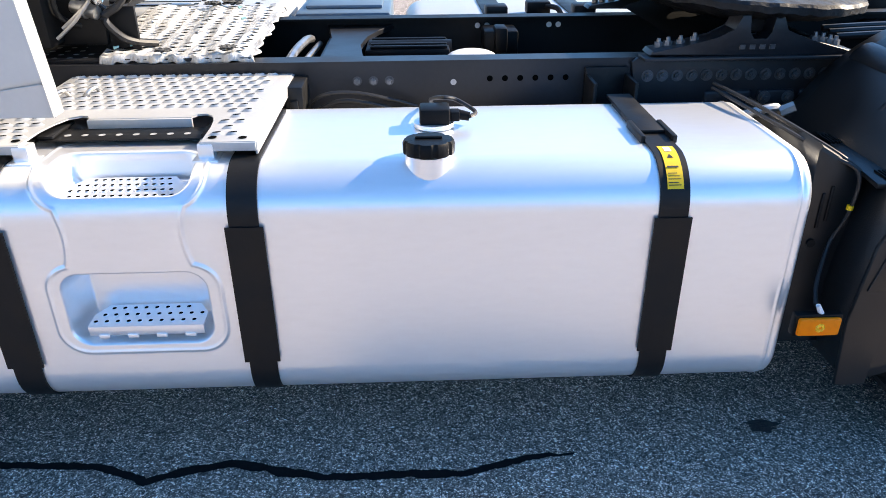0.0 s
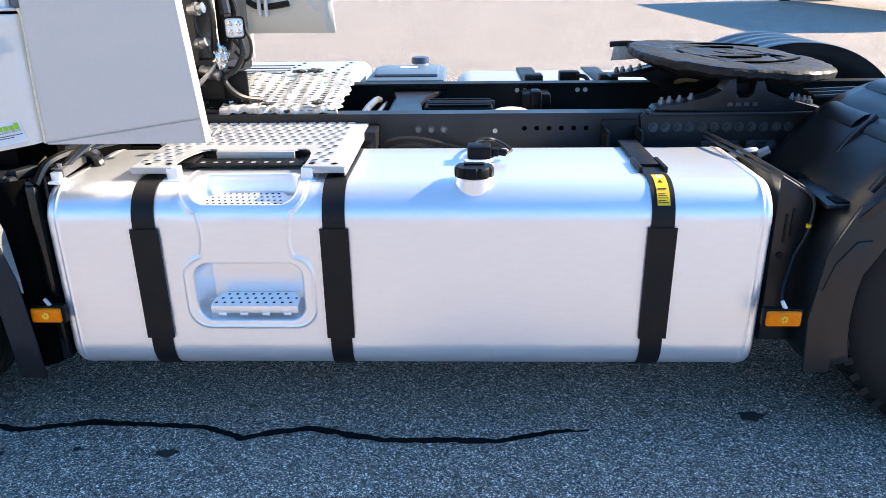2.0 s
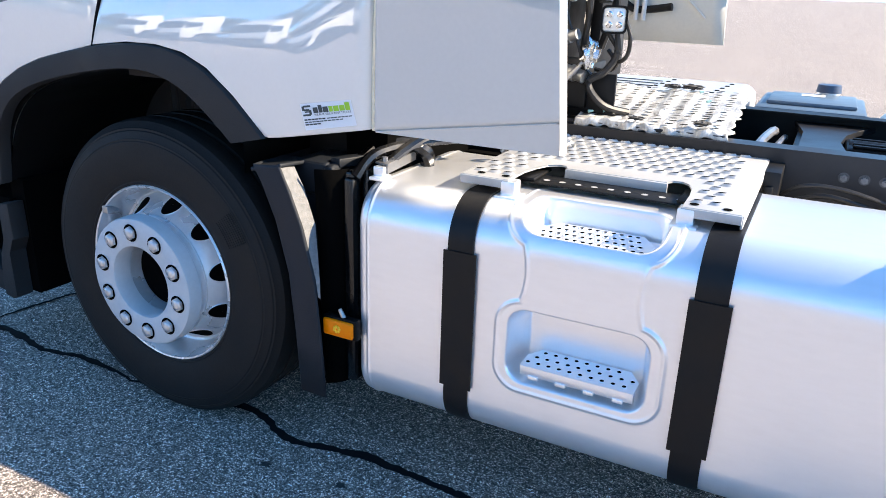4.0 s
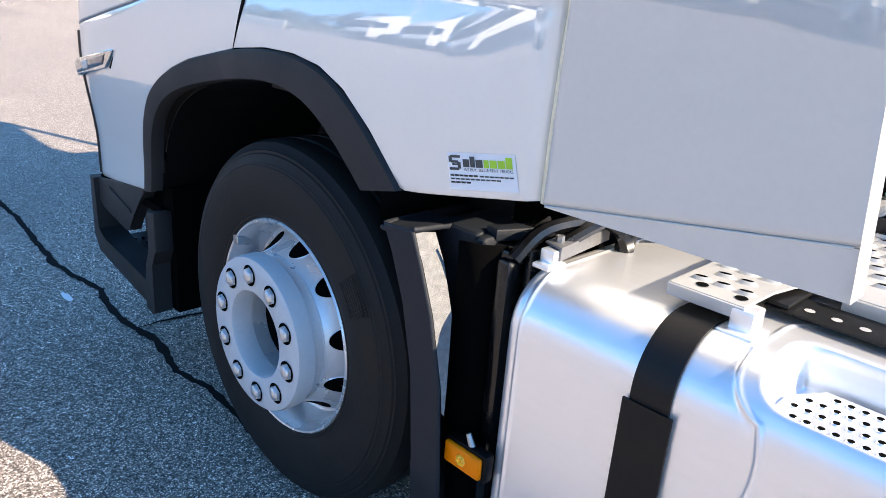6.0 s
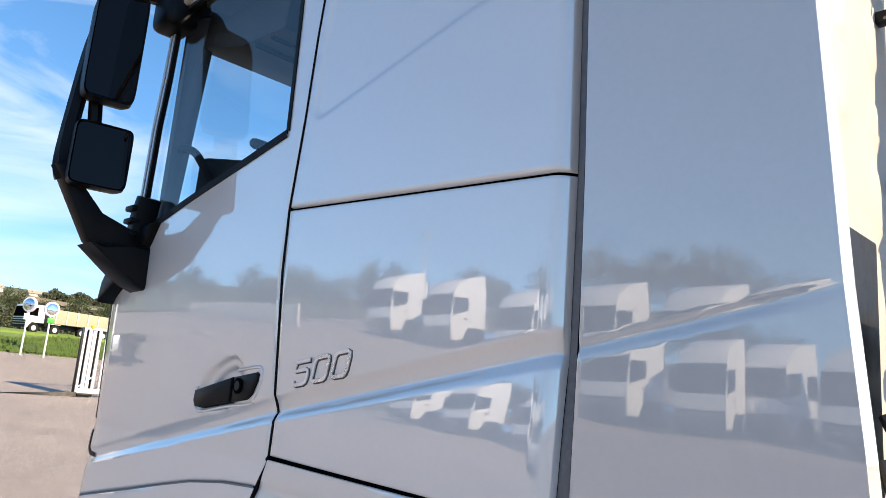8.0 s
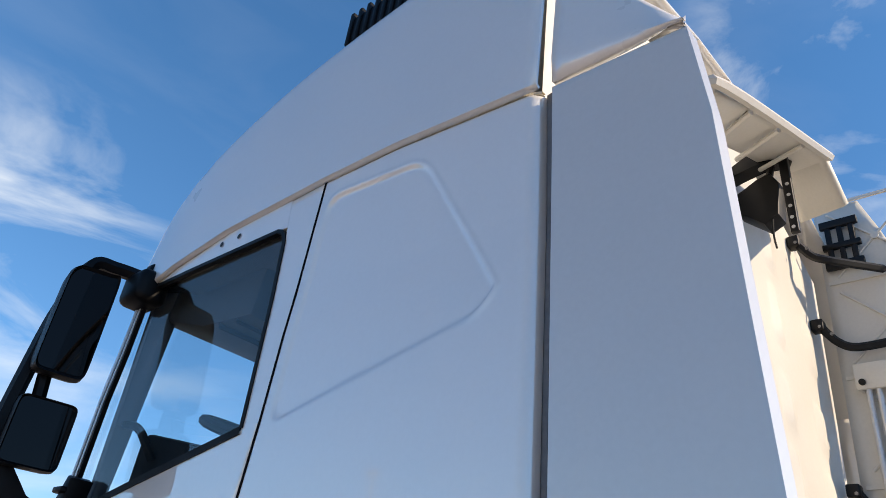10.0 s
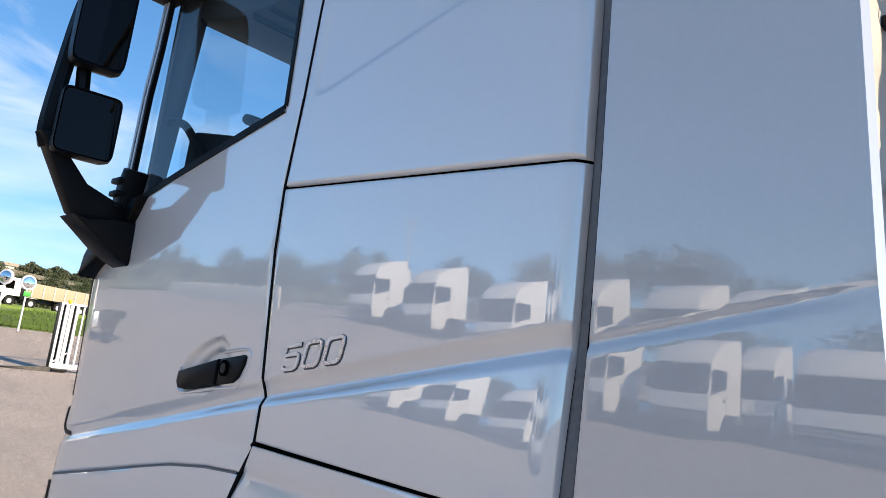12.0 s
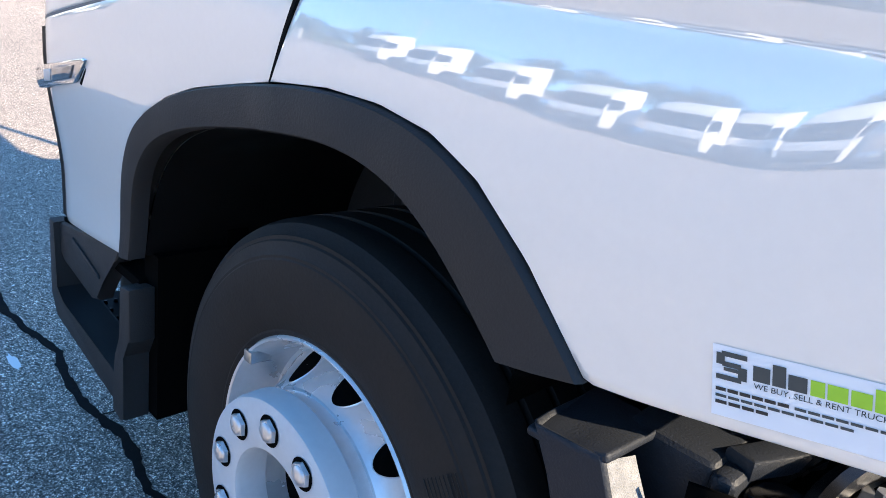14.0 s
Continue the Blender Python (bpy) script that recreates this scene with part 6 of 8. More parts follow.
part("dusty_edge", bm, mat("sunlit_grained_plastic", (0.20, 0.20, 0.20), 0.5, vary=0.45, scale=60, bump=0.7, bump_scale=520, spec=0.6), mud, "grained edge in pale grey, painted as a patch of sun")
bm = bmesh.new()
grid(bm, [[(-1.912, y, 0.946 + 0.08 * (y - 1.765)), (-1.885, y, 0.947 + 0.08 * (y - 1.765)), (-1.85, y, 0.953 + 0.05 * (y - 1.765)), (-1.806, y, 0.970 - 0.10 * (y - 1.765))] for y in (1.764, 1.80, 1.84, 1.90)])
thick(part("mudguard_lip", bm, GUARD, mud, angle=40), 0.012, -1, 0.004)
bm = bmesh.new()
box(bm, -1.848, -1.727, 1.866, 2.05, 0.862, 0.960, 0.013, 3)
prism(bm, [(-1.842, 0.865), (-1.734, 0.865), (-1.738, 0.30), (-1.758, 0.30), (-1.764, 0.62)], "y", 1.873, 2.04, 0.006)
part("mudguard_box", bm, GUARD, mud, angle=25)
bm = bmesh.new()
box(bm, -1.733, -1.701, 1.858, 1.93, 0.884, 0.957, 0.012, 3)
prism(bm, [(-1.735, 1.90), (-1.700, 1.892), (-1.622, 2.08), (-1.662, 2.09)], "z", 0.945, 0.972, 0.005)
part("mudguard_step", bm, GUARD, mud, "rounded end of the mudguard's carrier", angle=25)
bm = bmesh.new()
box(bm, -1.90, -1.74, 2.02, 2.08, 0.90, 1.05, 0.004)
part("mudguard_top", bm, PLASTIC, mud, angle=25)
bm = bmesh.new()
rows = [[(x, 1.83 + 0.06 * s, z) for s, x in ((0, -1.73 - 0.03 * (z - 0.6)), (0.3, -1.695), (0.6, -1.68), (1, -1.668))] for z in steps((0.29, 0.95, 8))]
grid(bm, rows)
thick(part("mudguard_inner", bm, DARK, mud), 0.006)
bm = bmesh.new()
box(bm, -1.668, -1.635, 1.86, 1.92, 0.30, 0.93, 0.008)
box(bm, -1.700, -1.640, 1.875, 1.935, 0.86, 0.945, 0.008)
pipe(bm, [(-1.70, 1.95, 0.93), (-1.66, 2.02, 0.985), (-1.60, 2.08, 1.0), (-1.55, 2.12, 0.97), (-1.56, 2.14, 0.90)], 0.022)
box(bm, -1.628, -1.612, 1.90, 2.4, 0.28, 0.95, 0.004)
pipe(bm, [(-1.64, 1.88, 0.93), (-1.62, 1.95, 0.985), (-1.56, 2.1, 1.0), (-1.5, 2.3, 0.99)], 0.016)
pipe(bm, [(-1.6, 1.95, 0.95), (-1.52, 2.1, 1.03), (-1.4, 2.3, 1.03)], 0.014)
part("mudguard_stay", bm, mat("glossy_black_plastic", (0.004, 0.004, 0.0045), 0.22, vary=0.15, scale=12, spec=0.5), truck, "black steel stays and hoses")
# added black boxes that stand for the deep shade under the cab
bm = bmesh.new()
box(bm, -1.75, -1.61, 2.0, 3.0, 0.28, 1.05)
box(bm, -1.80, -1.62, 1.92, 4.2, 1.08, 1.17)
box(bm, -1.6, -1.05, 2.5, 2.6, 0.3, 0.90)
part("undercab_shadow_box", bm, DARK, truck, "plain black boxes for the shade under the cab")
for hx, hy in ((-1.38, 2.30), (-1.30, 2.33), (-1.22, 2.36)):
    bm = bmesh.new()
    pipe(bm, [(hx, hy, 0.94), (hx + 0.01, hy, 0.985), (hx + 0.03, hy + 0.03, 0.995), (hx + 0.03, hy + 0.06, 0.96)], 0.006)
    rod(bm, (hx, hy, 0.96), (hx + 0.01, hy, 0.98), 0.010, None, 10)
    part("hose_fitting", bm, BOLT, truck)

# marker lamps
def marker(x0, x1, z0, z1, y, plug):
    bm = bmesh.new()
    box(bm, x0 - 0.006, x1 + 0.008, y + 0.004, y + 0.03, z0 - 0.007, z1 + 0.006, 0.006)
    lamp = part("side_marker_lamp", bm, PLASTIC, truck, "amber side marker lamp in a black holder")
    bm = bmesh.new()
    box(bm, x0, x1, y - 0.008, y + 0.006, z0, z1, 0.007, 3)
    part("lens", bm, AMBER, lamp, "orange lens")
    bm = bmesh.new()
    for k in range(7):
        a = 2 * math.pi * k / 7
        bmesh.ops.create_icosphere(bm, subdivisions=1, radius=0.006, matrix=pose((x0 + x1) / 2 + 0.008 * math.cos(a), y - 0.0075, (z0 + z1) / 2 + 0.008 * math.sin(a)))
    part("reflector_core", bm, AMBER_CORE, lamp)
    bm = bmesh.new()
    rod(bm, ((x0 + x1) / 2 + 0.01, y + 0.015, z1), ((x0 + x1) / 2 - 0.005, y + 0.015, z1 + 0.028), 0.008, 0.006, 10)
    part("lamp_plug", bm, plug, lamp)


marker(-1.693, -1.592, 0.482, 0.533, 1.79, BOLT)
marker(0.702, 0.812, 0.489, 0.541, 1.755, PAPER)

# units between the tank and the rear wheel
bm = bmesh.new()
prism(bm, [(0.775, 0.33), (0.765, 0.915), (0.775, 0.930), (0.89, 0.862), (0.90, 0.83), (0.90, 0.33)], "y", 1.95, 2.42, 0.012)
unit = part("side_cover", bm, FENDER, truck, "black side cover between tank and wheel")
bm = bmesh.new()
box(bm, 0.80, 0.808, 1.944, 1.95, 0.70, 0.80, 0.002)
box(bm, 0.82, 0.828, 1.944, 1.95, 0.72, 0.82, 0.002)
rod(bm, (0.80, 1.951, 0.655), (0.80, 1.944, 0.655), 0.012, None, 12)
part("slot_frame", bm, STRAP, unit)
bm = bmesh.new()
pipe(bm, [(0.66, 2.42, 0.955), (0.70, 2.2, 0.945), (0.80, 1.98, 0.90), (0.87, 1.93, 0.86), (0.868, 1.925, 0.75), (0.84, 1.93, 0.66), (0.79, 1.86, 0.58), (0.765, 1.80, 0.55)], 0.0055)
pipe(bm, [(0.67, 2.44, 0.965), (0.72, 2.2, 0.955), (0.82, 1.99, 0.905), (0.876, 1.935, 0.865)], 0.006)
part("cable", bm, HOSE, truck)
bm = bmesh.new()
rod(bm, (0.868, 1.925, 0.762), (0.868, 1.925, 0.774), 0.009, None, 10)
part("cable_tag", bm, YELLOW, truck)
bm = bmesh.new()
pipe(bm, [(0.70, 2.30, 0.90), (0.76, 2.28, 0.925), (0.81, 2.30, 0.925), (0.83, 2.33, 0.90)], 0.014, 10)
rod(bm, (0.82, 2.29, 0.915), (0.855, 2.28, 0.935), 0.017, None, 6)
part("pipe_fitting", bm, BOLT, truck)


# rear wheels and their arched covers
def fender(y0, y1, near):
    cx, cz, n = 1.50, 0.52, 2.1
    bm = bmesh.new()
    rows = []
    for k in range(61):
        a = radians(200 - 216 * k / 60)
        c, s = math.cos(a), math.sin(a)
        r = (abs(c / 0.63) ** n + abs(s / 0.655) ** n) ** (-1 / n)
        rib = 0.006 if near and 22 <= k <= 23 else 0.0
        row = []
        for j in range(13 if near else 41):
            v = j / (12 if near else 40)
            rr = r + (rib if 0.15 < v < 0.85 else 0) + (0 if near else 0.006 * smooth(-0.5, 0.5, math.sin(v * 31))) - (0.035 * (1 - smooth(0, 0.1, v)) if near else 0.035 * smooth(0.9, 1, v))
            row.append((cx + rr * c, y0 + (y1 - y0) * v, cz + rr * s))
        if near:
            row = [(cx + (r - 0.12) * c, y0 - 0.004, cz + (r - 0.12) * s), (cx + (r - 0.115) * c, y0 - 0.012, cz + (r - 0.115) * s), (cx + (r - 0.05) * c, y0 - 0.010, cz + (r - 0.05) * s)] + row
        else:
            row = [(cx + (r - 0.30) * c, y0 + 0.01, cz + (r - 0.30) * s), (cx + (r - 0.04) * c, y0 + 0.006, cz + (r - 0.04) * s)] + row
        rows.append(row)
    grid(bm, rows)
    return thick(part("rear_fender", bm, FENDER, truck, "black ribbed plastic wheel cover", angle=30), 0.006)


fn = fender(1.80, 2.50, True)
bm = bmesh.new()
prism(bm, [(0.88, 1.86), (0.985, 1.86), (1.0, 2.24), (0.93, 2.28)], "z", 0.845, 0.86, 0.004)
ledge = part("fender_ledge", bm, FENDER, fn)
for y0 in (1.87, 2.16):
    for k in range(7):
        bm = bmesh.new()
        box(bm, 0.915 + 0.010 * k, 0.919 + 0.010 * k, y0, y0 + 0.07, 0.859, 0.866)
        part("ledge_rib", bm, PLASTIC, ledge)
for y0 in (1.80, 2.10):
    bm = bmesh.new()
    prism(bm, [(0.99, 0.915), (1.06, 1.02), (1.13, 1.09), (1.14, 1.08), (1.07, 1.00), (1.005, 0.905)], "y", y0 + 0.03, y0 + 0.05, 0.002)
    part("fender_seam", bm, FENDER, fn)
fender(3.58, 4.28, False)
bm = bmesh.new()
prism(bm, [(0.865, 0.30), (0.95, 0.30), (0.945, 0.45), (0.99, 0.66), (1.08, 0.80), (1.06, 0.92), (0.95, 0.88), (0.875, 0.72), (0.85, 0.5)], "y", 1.783, 1.80, 0.006)
part("fender_flap", bm, FENDER, fn)
bm = bmesh.new()
prism(bm, [(0.875, 0.60), (0.90, 0.69), (0.955, 0.765), (1.0, 0.77), (0.955, 0.70), (0.925, 0.60)], "y", 1.776, 1.784, 0.003)
prism(bm, [(0.94, 0.84), (1.0, 0.90), (1.10, 0.99), (1.12, 0.97), (1.02, 0.88), (0.965, 0.825)], "y", 1.778, 1.79, 0.003)
part("fender_relief", bm, FENDER, fn)
for y0, y1 in ((2.2, 2.46), (1.86, 2.12)):
    for a0 in (106, 122):
        bm = bmesh.new()
        rows = []
        for k in range(5):
            a = radians(a0 + 1.7 * k)
            c, s = math.cos(a), math.sin(a)
            r = (abs(c / 0.63) ** 2.1 + abs(s / 0.655) ** 2.1) ** (-1 / 2.1)
            o = 0.011 if k in (1, 2, 3) else 0.002
            rows.append([(1.5 + (r + o) * c, y, 0.52 + (r + o) * s) for y in (y0, y0 + 0.01, y1 - 0.01, y1)])
        grid(bm, rows)
        part("fender_rib", bm, FENDER, fn)


def rear_wheel(y):
    bm = bmesh.new()
    prof = [(0.30, y + 0.03), (0.36, y), (0.44, y), (0.49, y + 0.02), (0.51, y + 0.05)]
    for g in (0.2, 0.4, 0.6, 0.8):
        prof += [(0.51, y + 0.6 * g - 0.01), (0.497, y + 0.6 * g - 0.008), (0.497, y + 0.6 * g + 0.008), (0.51, y + 0.6 * g + 0.01)]
    prof += [(0.51, y + 0.56), (0.45, y + 0.6), (0.30, y + 0.6)]
    lathe(bm, prof, 1.50, 0.51, 96)
    w = part("rear_wheel", bm, RUBBER, truck, "black twin rear tyre")
    for k in range(44):
        a = 2 * math.pi * k / 44
        lug = bmesh.new()
        bmesh.ops.create_cube(lug, size=1, matrix=pose(1.50 + 0.497 * math.cos(a), y + 0.035, 0.51 + 0.497 * math.sin(a), 0, -math.degrees(a)) @ Matrix.Diagonal((0.03, 0.045, 0.028, 1)))
        part("tread_lug", lug, RUBBER, w, smooth=False)
    bm = bmesh.new()
    lathe(bm, [(0.30, y + 0.03), (0.28, y + 0.05), (0.26, y + 0.16), (0.12, y + 0.18), (0.0, y + 0.18)], 1.50, 0.51, 48)
    part("rim", bm, RIM, w)


rear_wheel(1.84)
rear_wheel(3.64)

# side air deflector behind the cab
rear_x = lambda z: lerp_table([(1.0, -1.030), (1.09, -1.032), (1.475, -1.065), (1.64, -1.076), (1.86, -1.096), (2.28, -1.118), (2.78, -1.144), (3.06, -1.180)], z)
kink_z = lambda x: 1.086 + (x + 1.512) * 0.150
bm = bmesh.new()
def deflector_skin(x, z):
    """Upright below the crease, and in line with the cab above it."""
    h = z - crease_z(x)
    y = 1.7835 - (0.043 * h + 0.005 * h * h if h > 0 else 0.0044 * h)
    f = 1 - smooth(-1.26, -1.06, x)
    return y + f * (0.0016 * smooth(0.012, 0.0, h) - 0.0046 * max(0.0, min(1.0, -h / 0.013))) * (1 - smooth(-0.15, -0.5, h))


patch(bm, joint_x, rear_x, kink_z, lambda x: seam_z(x) - 0.006, 50, 260, sides="ltb", surf=deflector_skin, roll=0.007)
patch(bm, lambda z: joint_x(z) + 0.004, rear_x, lambda x: 1.083, lambda x: kink_z(x) - 0.001, 12, 5, surf=lambda x, z: deflector_skin(x, kink_z(x)) + 0.003 + 0.06 * (kink_z(x) - z), sides="t", roll=0.004)
grid(bm, [[(rear_x(z), deflector_skin(rear_x(z), max(z, kink_z(-1.04))) + d, z) for d in (0.0, 0.004, 0.05)] for z in steps((1.085, 3.012, 60))])
grid(bm, [[(x - o, deflector_skin(-1.2, z) + 0.051, z) for x, o in ((rear_x(z), 0.0), (rear_x(z), 0.05), (-1.45, 0.0))] for z in steps((1.12, 3.012, 20))])
dfl = part("side_deflector", bm, WHITE_SKIRT, cab, "white side air deflector", angle=50)
bm = bmesh.new()
grid(bm, [[(joint_x(z) - 0.0005, deflector_skin(-1.5, z) + d, z) for d in (0.003, 0.08)] for z in steps((1.478, 3.012, 12))])
part("front_flange", bm, GAP, dfl)
bm = bmesh.new()
pipe(bm, [(x, deflector_skin(x, 1.12) + 0.003, kink_z(x) - 0.0006) for x in steps((-1.515, -1.045, 12))], 0.002, 6)
part("kink_bead", bm, WHITE_SKIRT, dfl)
YF = 4.16
bm = bmesh.new()
grid(bm, [[(x, YF, z) for x in steps((-1.56, lerp_table([(1.2, -1.02), (3.4, -1.16), (3.8, -1.25), (4.1, -1.36)], z), 8))] for z in steps((1.20, 4.08, 16))])
fd = thick(part("side_deflector", bm, PLASTIC_WHITE, cab, "inner side of the far air deflector"), 0.03, 1)
for z in (1.5, 1.98, 2.46, 2.94, 3.42, 3.86):
    bm = bmesh.new()
    rod(bm, (-1.50, YF - 0.004, z - 0.18), (-1.12, YF - 0.004, z + 0.18), 0.006)
    rod(bm, (-1.50, YF - 0.004, z + 0.18), (-1.12, YF - 0.004, z - 0.18), 0.006)
    rod(bm, (-1.31, YF + 0.004, z), (-1.31, YF - 0.014, z), 0.018)
    box(bm, -1.54, -1.10, YF - 0.01, YF + 0.002, z + 0.225, z + 0.24)
    part("deflector_rib", bm, PLASTIC_WHITE, fd)
for cx, cy, cz in ((-1.58, 3.863, 3.742), (-1.58, 4.04, 3.387), (-1.56, 4.10, 2.66), (-1.56, 4.10, 2.05), (-1.56, 4.10, 1.45)):
    bm = bmesh.new()
    pipe(bm, [(cx, cy, cz), (cx + 0.05, cy + 0.02, cz - 0.07), (cx + 0.12, cy + 0.05, cz - 0.10), (cx + 0.28, YF - 0.03, cz - 0.08)], 0.019, 6)
    box(bm, cx - 0.04, cx + 0.015, cy - 0.03, cy + 0.03, cz - 0.02, cz + 0.035, 0.008)
    stay = part("deflector_stay", bm, STRAP, cab, "black bent steel stay")
    for d in (0.0, 0.045):
        bm = bmesh.new()
        rod(bm, (cx + d, cy - 0.022, cz - 0.006 - d), (cx + d, cy - 0.032, cz - 0.006 - d), 0.008, None, 6)
        part("bolt", bm, BOLT_DULL, stay, smooth=False)
bm = bmesh.new()
box(bm, -1.50, -1.20, YF - 0.05, YF - 0.03, 3.10, 3.22, 0.006)
fp = part("fixing_plate", bm, PLASTIC_WHITE, cab, "white plate on the far air deflector")
bm = bmesh.new()
rod(bm, (-1.47, YF - 0.05, 3.13), (-1.47, YF - 0.062, 3.13), 0.014, None, 12)
part("bolt", bm, STRAP, fp)
for px in (-1.455, -1.415):
    bm = bmesh.new()
    rod(bm, (px, YF - 0.03, 1.3), (px, YF - 0.03, 3.10), 0.012, None, 10)
    part("guide_tube", bm, GALV, fp)
ladder = new("ladder_bracket")
ladder.parent = cab
for a, b in ((-1.515, -1.490), (-1.462, -1.438), (-1.410, -1.385)):
    bm = bmesh.new()
    box(bm, a, b, YF - 0.04, YF - 0.02, 3.72, 3.96, 0.003)
    part("upright", bm, STRAP, ladder)
for a, b in ((3.71, 3.75), (3.82, 3.85), (3.94, 3.98)):
    bm = bmesh.new()
    box(bm, -1.535, -1.365, YF - 0.045, YF - 0.02, a, b, 0.003)
    part("crossbar", bm, STRAP, ladder)
bm = bmesh.new()
prism(bm, [(-1.62, 3.74), (-1.50, 3.805), (-1.41, 3.785), (-1.382, 3.74), (-1.40, 3.70), (-1.50, 3.725), (-1.62, 3.69)], "y", 3.16, 3.23, 0.006)
hinge = part("deflector_hinge", bm, STRAP, cab, "black steel spoiler bracket", angle=25)
bm = bmesh.new()
prism(bm, [(-1.420, 3.745), (-1.384, 3.745), (-1.380, 3.36), (-1.410, 3.36)], "y", 3.14, 3.165, 0.004)
part("hinge_arm", bm, STRAP, hinge, angle=25)
bm = bmesh.new()
prism(bm, [(-1.60, 3.60), (-1.51, 3.63), (-1.46, 3.66), (-1.428, 3.60), (-1.445, 3.46), (-1.50, 3.43), (-1.60, 3.52)], "y", 3.15, 3.24, 0.008)
pipe(bm, [(-1.48, 3.19, 3.62), (-1.455, 3.18, 3.70), (-1.43, 3.18, 3.75)], 0.014, 6)
pipe(bm, [(-1.47, 3.16, 3.46), (-1.475, 3.16, 3.38), (-1.47, 3.16, 3.32)], 0.004, 6)
part("hinge_foot", bm, STRAP, hinge, angle=25)
for f in (0.45, 0.58, 0.71, 0.84, 0.95):
    bm = bmesh.new()
    rod(bm, (-1.397, 3.1405, 3.745 - 0.385 * f), (-1.397, 3.1375, 3.745 - 0.385 * f), 0.007, None, 10)
    part("hole", bm, GALV, hinge)

# coupling lines, lamp and gear behind the cab
bm = bmesh.new()
box(bm, -1.52, -1.40, 2.62, 3.1, 1.06, 2.2, 0.01)
box(bm, -1.5, -1.26, 2.72, 2.95, 1.05, 1.2, 0.01)
box(bm, -1.32, -1.28, 2.9, 3.25, 1.12, 2.0, 0.008)
gear = part("gear_carrier", bm, STRAP, truck, "black carrier with coupling lines")
lamp_m = pose(-1.18, 2.69, 1.348, 0, 0, 16)
bm = bmesh.new()
rows = []
for d, f in ((0.06, 0.75), (0.04, 0.9), (0.0, 1.0), (-0.012, 1.0), (-0.012, 0.86)):
    ring = [(0.042 * f * math.copysign(abs(math.cos(a)) ** 0.35, math.cos(a)), d, 0.044 * f * math.copysign(abs(math.sin(a)) ** 0.35, math.sin(a))) for a in [2 * math.pi * k / 32 for k in range(33)]]
    rows.append(ring)
grid(bm, rows)
bm.transform(lamp_m)
lampb = part("work_lamp", bm, PLASTIC, truck, "square work lamp behind the cab")
bm = bmesh.new()
box(bm, -0.036, 0.036, -0.009, 0.0, -0.038, 0.038, 0.006)
bm.transform(lamp_m)
part("lamp_face", bm, LAMP_GLASS, lampb)
for u, v in ((-0.016, 0.016), (0.016, 0.016), (-0.016, -0.016), (0.016, -0.016)):
    bm = bmesh.new()
    rod(bm, (u, -0.0085, v), (u, -0.012, v), 0.011, 0.006, 16)
    bm.transform(lamp_m)
    part("lamp_lens", bm, CHROME, lampb)
for pts, rad in (([(-1.22, 2.72, 1.40), (-1.24, 2.74, 1.55), (-1.26, 2.74, 1.8)], 0.022), ([(-1.15, 2.70, 1.36), (-1.125, 2.70, 1.30), (-1.13, 2.71, 1.24), (-1.16, 2.72, 1.215), (-1.20, 2.73, 1.25)], 0.007), ([(-1.17, 2.72, 1.31), (-1.165, 2.72, 1.24), (-1.20, 2.71, 1.18), (-1.25, 2.70, 1.14), (-1.20, 2.72, 1.07), (-1.13, 2.80, 1.04)], 0.013), ([(-1.31, 2.68, 1.5), (-1.33, 2.67, 1.36), (-1.29, 2.66, 1.28), (-1.27, 2.67, 1.22)], 0.005), ([(-1.28, 2.70, 1.55), (-1.25, 2.68, 1.52), (-1.22, 2.69, 1.55), (-1.25, 2.70, 1.58), (-1.28, 2.70, 1.55)], 0.012), ([(-1.36, 2.64, 1.12), (-1.30, 2.65, 1.17), (-1.26, 2.68, 1.22)], 0.006), ([(-1.38, 2.63, 1.09), (-1.32, 2.64, 1.14), (-1.27, 2.66, 1.20)], 0.006)):
    bm = bmesh.new()
    pipe(bm, pts, rad)
    part("hose", bm, BOLT if rad == 0.006 else HOSE, gear)
bm = bmesh.new()
bmesh.ops.create_icosphere(bm, subdivisions=3, radius=1)
for vtx in bm.verts:
    q = vtx.co.copy()
    vtx.co = Vector((q.x * 0.028, q.y * 0.028, q.z * 0.045)) * (1 + 0.6 * noise.noise(q * 2.3))
bm.transform(pose(-1.245, 2.68, 1.235))
part("foil_sleeve", bm, mat("crumpled_foil", (0.7, 0.7, 0.7), 0.25, metal=0.9, vary=0.3, bump=0.6, bump_scale=40), gear, "crumpled foil sleeve")
bm = bmesh.new()
box(bm, -1.34, -1.165, 2.74, 2.755, 1.02, 1.17, 0.004)
part("carrier_plate", bm, STRAP, gear)
bm = bmesh.new()
pipe(bm, [(-1.2, 2.72, 1.30), (-1.17, 2.75, 1.24), (-1.2, 2.8, 1.18), (-1.28, 2.8, 1.2), (-1.3, 2.78, 1.4)], 0.008)
pipe(bm, [(-1.3, 2.7, 1.6), (-1.26, 2.68, 1.4), (-1.28, 2.72, 1.2), (-1.2, 2.78, 1.12)], 0.011)
pipe(bm, [(-1.4, 2.66, 1.5), (-1.36, 2.62, 1.3), (-1.38, 2.68, 1.15), (-1.3, 2.76, 1.1)], 0.009)
pipe(bm, [(-1.32, 2.8, 1.7), (-1.24, 2.76, 1.55), (-1.2, 2.78, 1.42), (-1.25, 2.82, 1.25)], 0.014)
part("coupling_hose", bm, HOSE, gear)
bm = bmesh.new()
